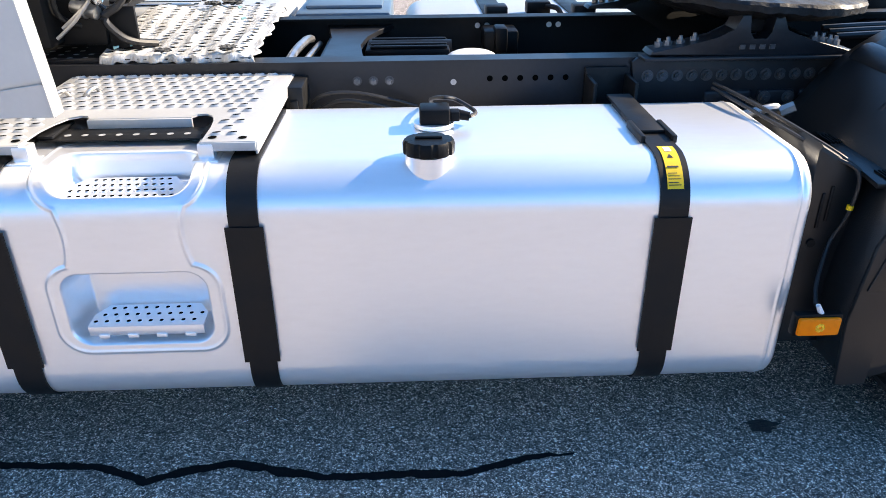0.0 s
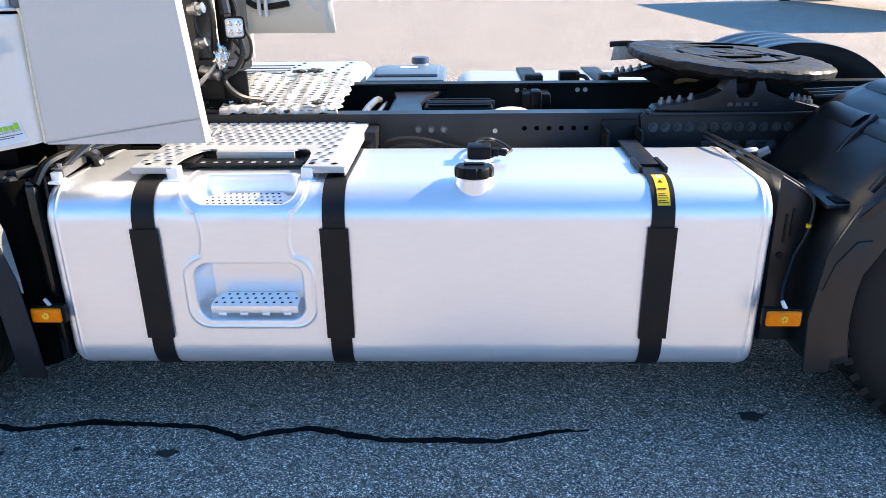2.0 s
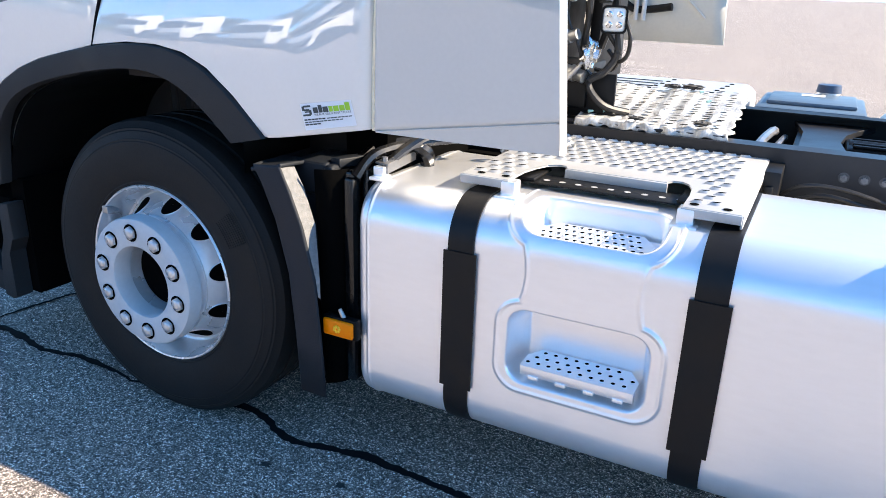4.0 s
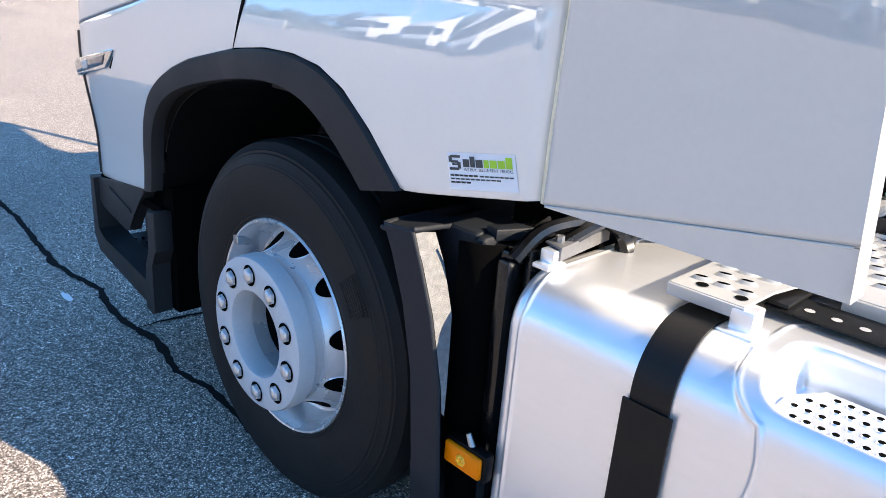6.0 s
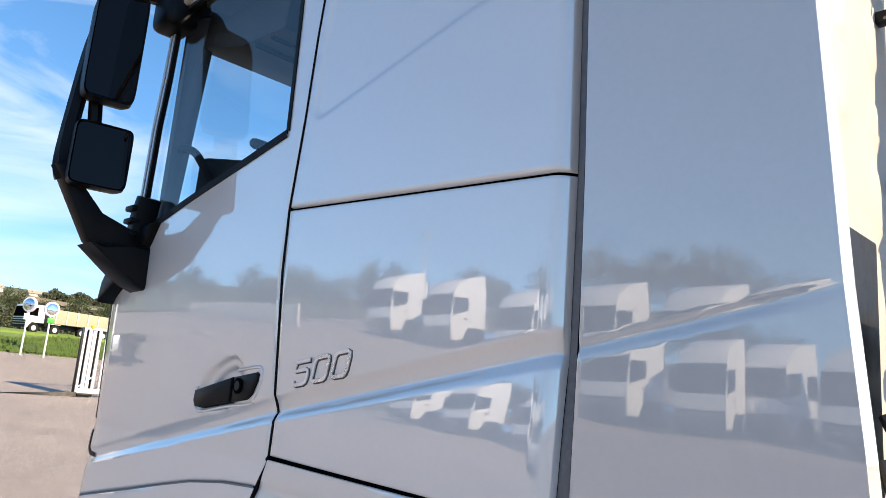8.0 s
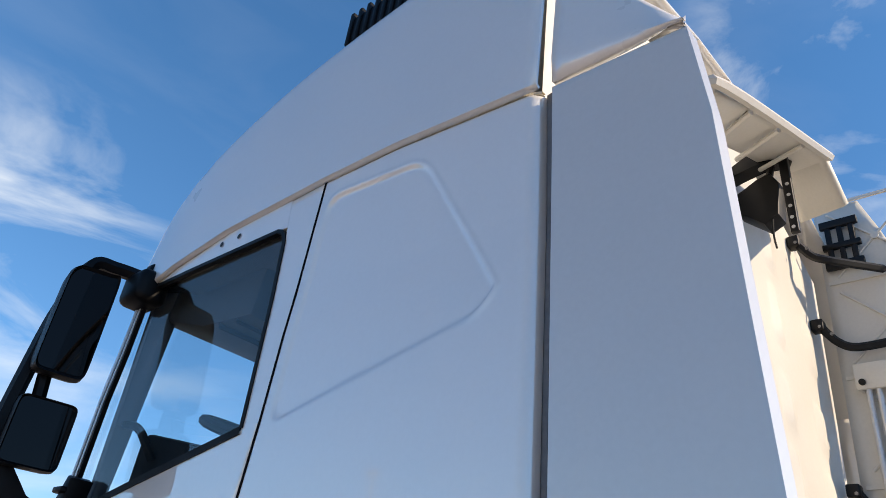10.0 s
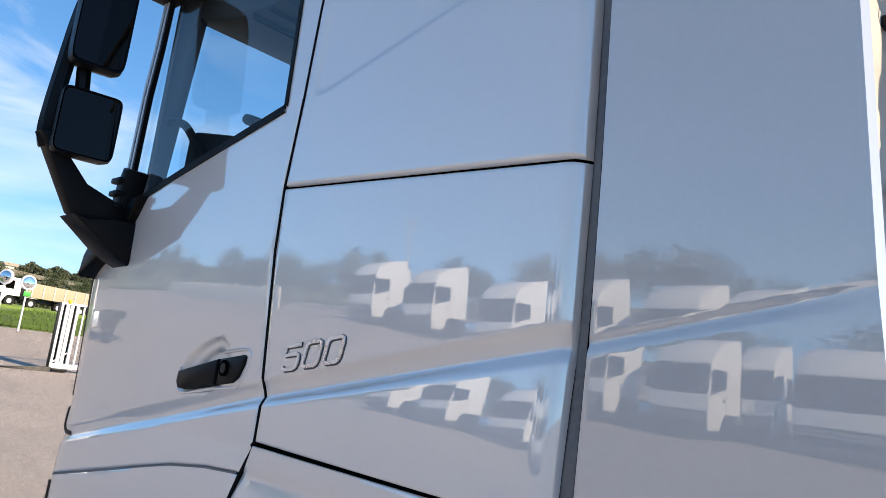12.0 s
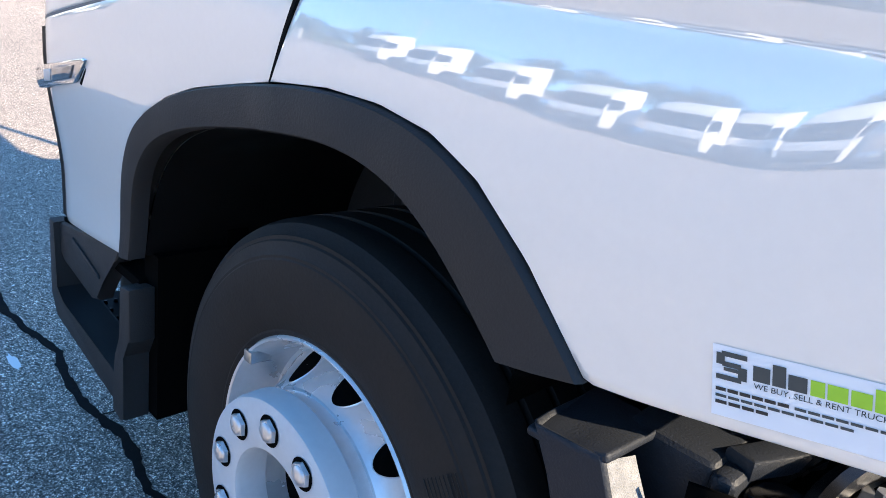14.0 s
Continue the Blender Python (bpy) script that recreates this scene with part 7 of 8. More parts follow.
for p, q, rad in (((-1.35, 2.66, 1.28), (-1.28, 2.64, 1.30), 0.018), ((-1.34, 2.70, 1.18), (-1.26, 2.68, 1.16), 0.022), ((-1.33, 2.62, 1.42), (-1.27, 2.61, 1.43), 0.02)):
    bm = bmesh.new()
    rod(bm, p, q, rad)
    rod(bm, Vector(p).lerp(Vector(q), 0.4), Vector(p).lerp(Vector(q), 0.6), rad * 1.3)
    part("air_coupling", bm, BOLT, gear)

# mirrors: arms, two housings and glasses
mirror = new("door_mirror")
mirror.parent = truck
tagged(mirror, label="black two-glass door mirror on arms")


def housing(y0, y1, z0, z1, tilt, name, lift=0.0):
    m = pose(-3.29, (y0 + y1) / 2, (z0 + z1) / 2, 0, 0, tilt)
    w, h = (y1 - y0) / 2, (z1 - z0) / 2
    bm = bmesh.new()
    rows = []
    for d, f in ((0.0, 0.93), (0.012, 1.0), (-0.02, 1.03), (-0.07, 0.98), (-0.11, 0.8), (-0.125, 0.4), (-0.127, 0.02)):
        ring = []
        for k in range(40):
            a = 2 * math.pi * k / 40
            c, s = math.cos(a), math.sin(a)
            ring.append((d, w * f * math.copysign(abs(c) ** 0.22, c), h * f * math.copysign(abs(s) ** 0.2, s) + lift * c * max(0.0, s) ** 0.5))
        rows.append(ring + [ring[0]])
    grid(bm, rows)
    bm.transform(m)
    hs = part(name, bm, PLASTIC, mirror, "black mirror housing")
    bm = bmesh.new()
    bm.faces.new([bm.verts.new((0.004, w * 0.94 * math.copysign(abs(math.cos(a)) ** 0.22, math.cos(a)), h * 0.94 * math.copysign(abs(math.sin(a)) ** 0.2, math.sin(a)) + lift * math.cos(a) * max(0.0, math.sin(a)) ** 0.5)) for a in [2 * math.pi * k / 40 for k in range(40)]])
    bm.transform(m)
    part("mirror_glass", bm, MIRROR, hs)


housing(1.458, 1.624, 2.545, 2.938, -6, "upper_housing", 0.03)
housing(1.462, 1.642, 2.245, 2.462, -8, "lower_housing")
bm = bmesh.new()
pipe(bm, [(-3.29, 1.74, 2.985), (-3.35, 1.62, 3.0), (-3.38, 1.545, 2.985), (-3.39, 1.50, 2.80), (-3.39, 1.474, 2.52), (-3.385, 1.462, 2.32), (-3.385, 1.475, 2.27)], 0.027, 6)
prism(bm, [(1.438, 2.31), (1.488, 2.33), (1.515, 2.255), (1.60, 2.165), (1.70, 2.13), (1.78, 2.14), (1.78, 2.04), (1.62, 2.045), (1.575, 2.075)], "x", -3.42, -3.345, 0.012)
part("mirror_arm", bm, PLASTIC, mirror, angle=25)
bm = bmesh.new()
box(bm, -3.36, -3.20, 1.66, 1.78, 2.87, 3.0, 0.03, 3)
part("mirror_joint", bm, PLASTIC, mirror)
bm = bmesh.new()
box(bm, -3.31, -3.24, 1.70, 1.77, 2.98, 3.045, 0.02, 3)
part("joint_cap", bm, PLASTIC, mirror)
bm = bmesh.new()
rod(bm, (-3.37, 1.525, 2.60), (-3.37, 1.545, 2.42), 0.024, None, 8)
part("link_bar", bm, PLASTIC, mirror)
bm = bmesh.new()
prism(bm, [(-3.66, 1.90), (-3.64, 1.98), (-3.52, 2.10), (-3.44, 2.17), (-3.24, 2.165), (-3.30, 2.10), (-3.42, 2.0)], "y", 1.74, 1.86, 0.012)
part("mirror_base", bm, PLASTIC, mirror)
bm = bmesh.new()
prism(bm, [(1.578, 2.068), (1.70, 2.075), (1.79, 2.09), (1.79, 1.93), (1.74, 1.95), (1.69, 1.985)], "x", -3.47, -3.31, 0.015)
part("base_wedge", bm, PLASTIC, mirror, angle=25)
bm = bmesh.new()
prism(bm, [(-3.43, 2.06), (-3.35, 2.06), (-3.335, 2.26), (-3.365, 2.27), (-3.40, 2.20)], "y", 1.715, 1.80, 0.01)
part("ribbed_boot", bm, PLASTIC, mirror)
for z in (2.13, 2.175, 2.22):
    bm = bmesh.new()
    box(bm, -3.41, -3.34, 1.700, 1.735, z - 0.010, z + 0.010, 0.006)
    part("boot_rib", bm, PLASTIC, mirror)

# what shows inside the cab
bm = bmesh.new()
box(bm, -3.47, -3.0, 1.95, 4.1, 1.5, 2.10, 0.06, 3)
box(bm, -3.45, -3.14, 2.02, 2.62, 2.08, 2.42, 0.05, 3)
part("dashboard", bm, SEATCLOTH, cab)
# pillar cover; its blue-grey paints in the sky reflected by the door window
bm = bmesh.new()
grid(bm, [[(x, y, z) for x, y in ((-3.34, 1.79), (-3.40, 1.82), (-3.45 + 0.16 * (z - 2.2), 1.86), (-3.46 + 0.16 * (z - 2.2), 1.895))] for z in steps((1.95, 3.0, 6))])
thick(part("pillar_cover", bm, mat("pillar_plastic_sky_tint", (0.11, 0.12, 0.135), 0.7, vary=0.06), cab, "windscreen pillar cover, greyed for the sky's reflection in the window"), 0.015)
bm = bmesh.new()
prism(bm, [(-3.46, 2.95), (-3.40, 2.90), (-3.05, 2.80), (-2.75, 2.78), (-2.72, 2.98), (-3.4, 3.02)], "y", 1.86, 4.2, 0.02)
part("overhead_shelf", bm, LINER, cab, "dark overhead shelf above the windscreen")
for x in (-2.95, -2.85):
    bm = bmesh.new()
    box(bm, x, x + 0.012, 1.87, 4.1, 2.775, 2.80, 0.003)
    part("shelf_joint", bm, SEATCLOTH, cab)
bm = bmesh.new()
ring = [(-3.19 - 0.207 * math.cos(2 * math.pi * k / 24), 2.30 + 0.225 * math.sin(2 * math.pi * k / 24), 2.53 + 0.075 * math.cos(2 * math.pi * k / 24)) for k in range(25)]
pipe(bm, ring, 0.021)
rod(bm, (-3.30, 2.32, 2.1), (-3.19, 2.30, 2.51), 0.05)
rod(bm, (-3.19, 2.10, 2.53), (-3.19, 2.50, 2.53), 0.016)
part("steering_wheel", bm, SEATCLOTH, cab)
for y in (2.1, 3.45):
    bm = bmesh.new()
    box(bm, -2.40, -2.22, y, y + 0.5, 1.6, 2.22, 0.06, 3)
    box(bm, -2.37, -2.25, y + 0.12, y + 0.38, 2.20, 2.40, 0.05, 3)
    box(bm, -2.95, -2.3, y, y + 0.5, 1.45, 1.68, 0.06, 3)
    part("seat", bm, SEATCLOTH, cab)
bm = bmesh.new()
pipe(bm, [(-3.45, 1.86, 2.455), (-3.42, 1.86, 2.485), (-3.34, 1.86, 2.478), (-3.27, 1.865, 2.45), (-3.24, 1.89, 2.40), (-3.235, 1.92, 2.36)], 0.015)
part("grab_handle", bm, SEATCLOTH, cab)

bm = bmesh.new()
prism(bm, [(-3.40, 2.05), (-3.385, 2.462), (-3.34, 2.470), (-2.98, 2.395), (-2.95, 2.05)], "y", 1.93, 2.5, 0.02)
part("instrument_binnacle", bm, SEATCLOTH, cab)

# ---- surroundings ----
def at_bearing(az, dist, ox=-0.78, oy=0.76):
    """A place on the ground by bearing from straight ahead of the truck towards its far side."""
    x, y = ox - dist * math.cos(radians(az)), oy + dist * math.sin(radians(az))
    return x, y, ground_z(x, y)


# rough bank at the edge of the mown grass
bm = bmesh.new()
grid(bm, [[(-35.3 - u * 6, y, ground_z(-35.3 - u * 6, y) + 0.62 * math.sin(min(1, u * 1.9) * 1.57) * (1 - smooth(0.7, 1.0, u)) * (0.85 + 0.45 * noise.noise((y * 0.35, u * 2, 3))) + 0.12 * noise.noise((y * 2.1, u * 9, 5))) for u in steps((0, 1, 14))] for y in steps((-9, 40, 160))])
tagged(part("grass_bank", bm, ROUGH_GRASS), "rough unmown grass bank at the yard's edge", "grass", kind="structure")
rnd = random.Random(31)
bm = bmesh.new()
for _ in range(9000):
    x, y = -35.3 - 5.0 * rnd.random() ** 1.2, rnd.uniform(2, 24)
    u = (-35.3 - x) / 6
    z = ground_z(x, y) + 0.62 * math.sin(min(1, u * 1.9) * 1.57) * (1 - smooth(0.7, 1.0, u)) * (0.85 + 0.45 * noise.noise((y * 0.35, u * 2, 3)))
    s, q = rnd.uniform(0.04, 0.20), rnd.uniform(0.02, 0.05)
    lx, ly = rnd.gauss(0, 0.08), rnd.gauss(0, 0.08)
    bm.faces.new([bm.verts.new(p) for p in ((x, y - q, z - 0.08), (x, y + q, z - 0.08), (x + lx, y + ly, z + s))])
tagged(part("tall_grass", bm, ROUGH_GRASS, smooth=False), "tufts of tall grass on the bank", "grass", kind="stuff")

# white sliding gate: end frame with slots, brace, chain, foot and beacon
gx, gy = -23.4, 8.27
gz = ground_z(gx, gy)
gate = thing("yard_gate", "white painted steel sliding gate at the yard's edge", "gate")
GATE_WHITE = mat("gate_paint", (0.72, 0.73, 0.74), 0.5, vary=0.05)
for a, b, d0, d1, material in ((0.0, 0.05, 0.0, 0.08, STRAP), (0.062, 0.132, 0.0, 0.08, GATE_WHITE), (0.205, 0.300, 0.01, 0.07, GATE_WHITE), (0.325, 0.425, 0.02, 0.08, GATE_WHITE), (0.490, 0.570, 0.0, 0.08, GATE_WHITE)):
    bm = bmesh.new()
    box(bm, gx - d1, gx - d0, gy + a, gy + b, gz + 0.12, gz + 1.98, 0.006)
    part("post", bm, material, gate)
for z0, z1 in ((1.93, 2.0), (0.10, 0.24)):
    bm = bmesh.new()
    box(bm, gx - 0.10, gx + 0.012, gy + 0.058, gy + 4.5, gz + z0, gz + z1, 0.008)
    part("rail", bm, GATE_WHITE, gate)
bm = bmesh.new()
box(bm, gx - 0.14, gx - 0.10, gy + 0.12, gy + 0.56, gz + 0.2, gz + 1.95)
part("infill", bm, STRAP, gate)
bm = bmesh.new()
rod(bm, (gx + 0.02, gy + 0.05, gz + 0.22), (gx + 0.02, gy + 0.46, gz + 0.56), 0.02, None, 8)
part("brace", bm, GATE_WHITE, gate)
for k in range(11):
    bm = bmesh.new()
    box(bm, gx - 0.01, gx + 0.02, gy + 0.440, gy + 0.475, gz + 0.85 + 0.09 * k, gz + 0.92 + 0.09 * k, 0.01)
    part("chain_link", bm, STRAP, gate)
bm = bmesh.new()
box(bm, gx - 0.12, gx + 0.14, gy + 0.10, gy + 0.52, gz + 0.02, gz + 0.10, 0.02)
part("roller_foot", bm, STRAP, gate)
bm = bmesh.new()
bmesh.ops.create_uvsphere(bm, u_segments=12, v_segments=8, radius=0.06, matrix=pose(gx, gy + 0.27, gz + 2.02))
part("beacon", bm, mat("amber_plastic", (0.75, 0.55, 0.03), 0.3), gate, "small amber beacon")
for k in range(14):
    bm = bmesh.new()
    box(bm, gx - 0.06, gx - 0.02, gy + 0.70 + 0.28 * k, gy + 0.74 + 0.28 * k, gz + 0.2, gz + 1.95)
    part("bar", bm, GATE_WHITE, gate)
bm = bmesh.new()
grid(bm, [[(gx + dx, gy + 0.10 - 2.3 * u, gz + 0.004 + h * (0.115 * (1 - u) + 0.012 - 0.02 * smooth(0.30, 0.36, u))) for dx, h in ((-0.09, 0), (-0.06, 1), (0.06, 1), (0.09, 0))] for u in steps((0, 1, 24))])
tagged(part("gate_track", bm, STRAP), "dark steel gate track tapering into the yard", "rail", kind="structure")

# round traffic mirrors on posts
for px, py, h, turn, radius, green in ((-34.38, 10.56, 1.98, 4, 0.315, True), (-34.61, 9.74, 2.06, -52, 0.32, False)):
    z = ground_z(px, py) - 0.05
    sg = thing("traffic_mirror", "round convex traffic mirror on a grey post" + (" with a green plate" if green else ""), "traffic mirror", "traffic mirrors")
    facing = pose(px, py, z + h + 0.10, 0, 0, turn)
    bm = bmesh.new()
    rod(bm, (px - 0.05, py, z - 0.2), (px - 0.05, py, z + h), 0.040)
    part("post", bm, GATE_WHITE, sg)
    bm = bmesh.new()
    rod(bm, (-0.05, 0, 0), (0.03, 0, 0), radius, radius * 0.97, 36)
    bm.transform(facing)
    part("rim", bm, PAPER, sg)
    bm = bmesh.new()
    bmesh.ops.create_uvsphere(bm, u_segments=32, v_segments=16, radius=1, matrix=Matrix.Translation((0.03, 0, 0)) @ Matrix.Diagonal((0.05, radius * 0.78, radius * 0.78, 1)))
    bm.transform(facing)
    part("mirror_glass", bm, SIGN_MIRROR, sg)
    bm = bmesh.new()
    if green:
        box(bm, px - 0.01, px + 0.01, py - 0.11, py + 0.16, z + 1.50, z + 1.72, 0.004)
        part("plate", bm, SIGN_GREEN, sg)
    else:
        box(bm, px - 0.01, px + 0.01, py - 0.14, py + 0.06, z + 1.52, z + 1.78, 0.004)
        part("plate", bm, GATE_WHITE, sg)


def tree(name, h, seed, label):
    """A tapered trunk with limbs and a crown of many leaf clumps."""
    rnd = random.Random(seed)
    t = thing(name, label, "tree", "trees round the yard")
    bm = bmesh.new()
    rod(bm, (0, 0, -0.3), (0.05 * h * 0.2, 0, h * 0.45), 0.035 * h, 0.018 * h, 8)
    rod(bm, (0.01 * h, 0, h * 0.45), (0.0, 0.02 * h, h * 0.85), 0.018 * h, 0.006 * h, 8)
    tips = []
    for k in range(9):
        a, zz = rnd.uniform(0, 6.28), h * rnd.uniform(0.28, 0.6)
        p = (math.cos(a) * h * rnd.uniform(0.15, 0.3), math.sin(a) * h * rnd.uniform(0.15, 0.3), zz + h * rnd.uniform(0.1, 0.28))
        rod(bm, (0.01 * h, 0, zz), p, 0.010 * h, 0.003 * h, 6)
        tips.append(p)
    part("trunk", bm, BARK, t)
    bm = bmesh.new()
    tips += [(0, 0, h * 0.88), (0, 0, h * 0.7)]
    for p in tips:
        for _ in range(150):
            q = Vector(p) + Vector((rnd.gauss(0, 0.085), rnd.gauss(0, 0.085), rnd.gauss(0, 0.07))) * h
            s = h * rnd.uniform(0.010, 0.026)
            m = pose(*q, rnd.uniform(0, 360), rnd.uniform(0, 360), rnd.uniform(0, 360))
            f = [bm.verts.new(m @ Vector(v)) for v in ((-s, 0, 0), (0, -s * 0.6, 0.2 * s), (s, 0, 0), (0, s * 0.6, 0.2 * s))]
            bm.faces.new(f)
    part("crown", bm, LEAF, t, smooth=False)
    return t


tree_a = tree("tree", 5.6, 4, "leafy broad tree beside the yard")
tree_b = tree("tree", 7.2, 9, "tall leafy tree beside the yard")
rnd = random.Random(11)
first = True
spots = []
for k in range(40):
    x = -92 + 2.4 * k + rnd.uniform(-0.8, 0.8)
    if -24 < x < -9 and k % 3:
        continue
    spots.append((x, -54 - rnd.uniform(0, 8) + 0.2 * max(0, -40 - x)))
for k in range(18):
    spots.append((-96 - 2.0 * k + rnd.uniform(-0.8, 0.8), -46 + 2.4 * k))
for k in range(16):
    az, d = 9 + 0.9 * k + rnd.uniform(-0.3, 0.3), rnd.uniform(165, 200)
    x, y, z = at_bearing(az, d)
    spots.append((x, y))
for i, (x, y) in enumerate(spots):
    src = tree_a if rnd.random() < 0.6 else tree_b
    m = Matrix.Translation((x, y, ground_z(x, y))) @ pose(0, 0, 0, 0, 0, rnd.uniform(0, 360))
    if i == 0:
        tree_a.matrix_basis = m
    elif i == 1:
        tree_b.matrix_basis = m
    else:
        copy_thing(src, m)

def bushes(name, label, places, leaves, leaf):
    """A thicket: many small leaves in uneven clumps. places: (x, y, z, width, height)."""
    bm = bmesh.new()
    for x, y, z, w, hh in places:
        for _ in range(leaves):
            a, q = rnd.uniform(0, 6.28), rnd.random() ** 0.6
            v = rnd.random()
            r = w * q * (1 - v * v) ** 0.5 * rnd.uniform(0.7, 1.1)
            s = leaf * rnd.uniform(0.5, 1.3)
            m = pose(x + r * math.cos(a), y + r * math.sin(a), z + hh * v, rnd.uniform(0, 360), rnd.uniform(0, 360), rnd.uniform(0, 360))
            bm.faces.new([bm.verts.new(m @ Vector(c)) for c in ((-s, 0, 0), (0, -s * 0.7, 0.2 * s), (s, 0, 0), (0, s * 0.7, 0.2 * s))])
    return tagged(part(name, bm, HEDGE, smooth=False), label, "bushes", kind="stuff")


places = []
for k in range(70):
    x, y, z = at_bearing(3 + 0.38 * k + rnd.uniform(-0.2, 0.2), rnd.uniform(142, 152))
    places.append((x, y, max(z, 6.0) - 0.3, rnd.uniform(1.4, 2.6), rnd.uniform(3.4, 5.4)))
bushes("hedge", "olive hedge of autumn bushes beyond the far road", places, 420, 0.23)
places = []
for k in range(90):
    x, y, z = at_bearing(15.6 + 0.11 * k, rnd.uniform(480, 540))
    places.append((x, y, z - 1, rnd.uniform(3, 5), rnd.uniform(4, 8) * (0.6 if k % 7 == 0 else 1)))
bushes("far_wood", "dark wood along the far hill's crest", places, 100, 0.9)
sheet("stubble_field", STUBBLE, steps((-500, -330, 6)), steps((60, 128, 6)), 0.9, "tan stubble field on the far hill", "fields")
for az, d, w, dep, hh in ((12.55, 490, 9, 7, 2.8), (11.7, 500, 5, 7, 2.6), (15.0, 505, 7, 7, 2.0)):
    x, y, z = at_bearing(az, d)
    barn = thing("barn", "long cream farm building on the far hill", "building", "farm buildings")
    bm = bmesh.new()
    box(bm, x - dep / 2, x + dep / 2, y - w / 2, y + w / 2, z - 1, z + hh)
    part("wall", bm, PLASTER, barn)
    bm = bmesh.new()
    prism(bm, [(x - dep / 2 - 0.6, z + hh), (x + dep / 2 + 0.6, z + hh), (x, z + hh + 2.2)], "y", y - w / 2 - 0.6, y + w / 2 + 0.6)
    part("roof", bm, SAND, barn)

# far dump truck on the road beyond the grass
x, y, z = at_bearing(17.1, 94)
z = 1.58 + 94 * math.tan(radians(1.72))
dump = thing("dump_truck", "white dump truck loaded with sand on the far road", "truck")
bm = bmesh.new()
prism(bm, [(-5.15, 0.55), (-5.22, 1.5), (-5.05, 2.95), (-4.7, 3.08), (-3.25, 3.08), (-3.15, 2.9), (-3.15, 1.15), (-3.6, 1.15), (-3.9, 1.22), (-4.6, 1.22), (-4.85, 0.95), (-4.9, 0.55)], "x", -1.2, 1.2, 0.08)
cabin = part("cab", bm, PAPER, dump)
bm = bmesh.new()
prism(bm, [(-5.02, 1.85), (-4.9, 2.75), (-4.0, 2.75), (-4.0, 1.85)], "x", 1.2, 1.22)
part("window", bm, DARK, cabin)
bm = bmesh.new()
prism(bm, [(-5.26, 1.7), (-5.10, 2.8), (-5.06, 2.8), (-5.22, 1.7)], "x", -1.08, 1.08)
part("windscreen", bm, DARK, cabin)
for z0, z1 in ((0.55, 0.85), (0.95, 1.10), (1.2, 1.35), (1.45, 1.55)):
    bm = bmesh.new()
    box(bm, -1.1, 1.1, -5.28, -5.15, z0, z1)
    part("grille_bar", bm, STRAP, cabin)
bm = bmesh.new()
box(bm, -1.2, 1.2, -3.1, -2.5, 0.9, 2.6, 0.05)
part("exhaust_box", bm, STRAP, dump)
bm = bmesh.new()
prism(bm, [(-2.4, 1.25), (6.4, 1.25), (6.6, 2.75), (-2.2, 2.85)], "x", -1.28, 1.28, 0.04)
bed = part("body", bm, SAND, dump)
for k in range(7):
    bm = bmesh.new()
    box(bm, 1.27, 1.36, -2.0 + 1.35 * k, -1.88 + 1.35 * k, 1.3, 2.72)
    part("rib", bm, PLASTER, bed)
bm = bmesh.new()
box(bm, -0.6, 0.6, -4.8, 6.0, 0.75, 1.2, 0.04)
part("chassis", bm, STRAP, dump)
for yy in (-4.25, -1.75, 1.6, 3.1, 4.5):
    bm = bmesh.new()
    rod(bm, (0.8, yy, 0.55), (1.22, yy, 0.55), 0.55, None, 24)
    w = part("wheel", bm, RUBBER, dump)
    bm = bmesh.new()
    rod(bm, (1.2, yy, 0.55), (1.235, yy, 0.55), 0.31, 0.26, 20)
    part("rim", bm, GALV, w)
    bm = bmesh.new()
    box(bm, 0.8, 1.25, yy - 0.62, yy + 0.62, 1.15, 1.2, 0.02)
    part("mudguard", bm, PAPER if yy < 0 else STRAP, dump)
dump.matrix_basis = Matrix.Translation((x, y, z)) @ pose(0, 0, 0, 0, 0, 18)
bm = bmesh.new()
box(bm, x - 26, x + 6, y - 60, y + 60, z - 6, z + 0.02, 0.5)
tagged(part("road_bank", bm, GRASS), "grassy bank that carries the far road", "bank", kind="structure")

# farm house by the yard
x, y, z = at_bearing(11.0, 150)
z = 1.54 + 150 * math.tan(radians(3.4))
house = thing("house", "cream house with a brown roof beyond the yard", "house")
bm = bmesh.new()
box(bm, x - 5, x + 5, y - 9, y + 1.0, z - 8, z + 11.0)
part("wall", bm, PLASTER, house)
bm = bmesh.new()
prism(bm, [(y + 1.85, z + 10.95), (y + 1.85, z + 11.45), (y - 4, z + 14.4), (y - 9.85, z + 11.45), (y - 9.85, z + 10.95)], "x", x - 5.6, x + 5.6)
roof = part("roof", bm, ROOF_TILE, house)
bm = bmesh.new()
box(bm, x - 5.7, x + 5.7, y - 9.95, y + 1.95, z + 10.6, z + 10.97)
part("eaves_board", bm, PAPER, roof)
for k in range(3):
    for zz in (2.0, 5.5):
        bm = bmesh.new()
        box(bm, x + 5.0, x + 5.06, y - 7.5 + 3.3 * k, y - 6.3 + 3.3 * k, z + zz, z + zz + 1.6)
        part("window", bm, DARK, house)


# a row of parked white trucks across the yard, behind the camera
TRUCK_PAINT = mat("white_truck_paint", (0.80, 0.80, 0.79), 0.35, vary=0.03, scale=1.5)


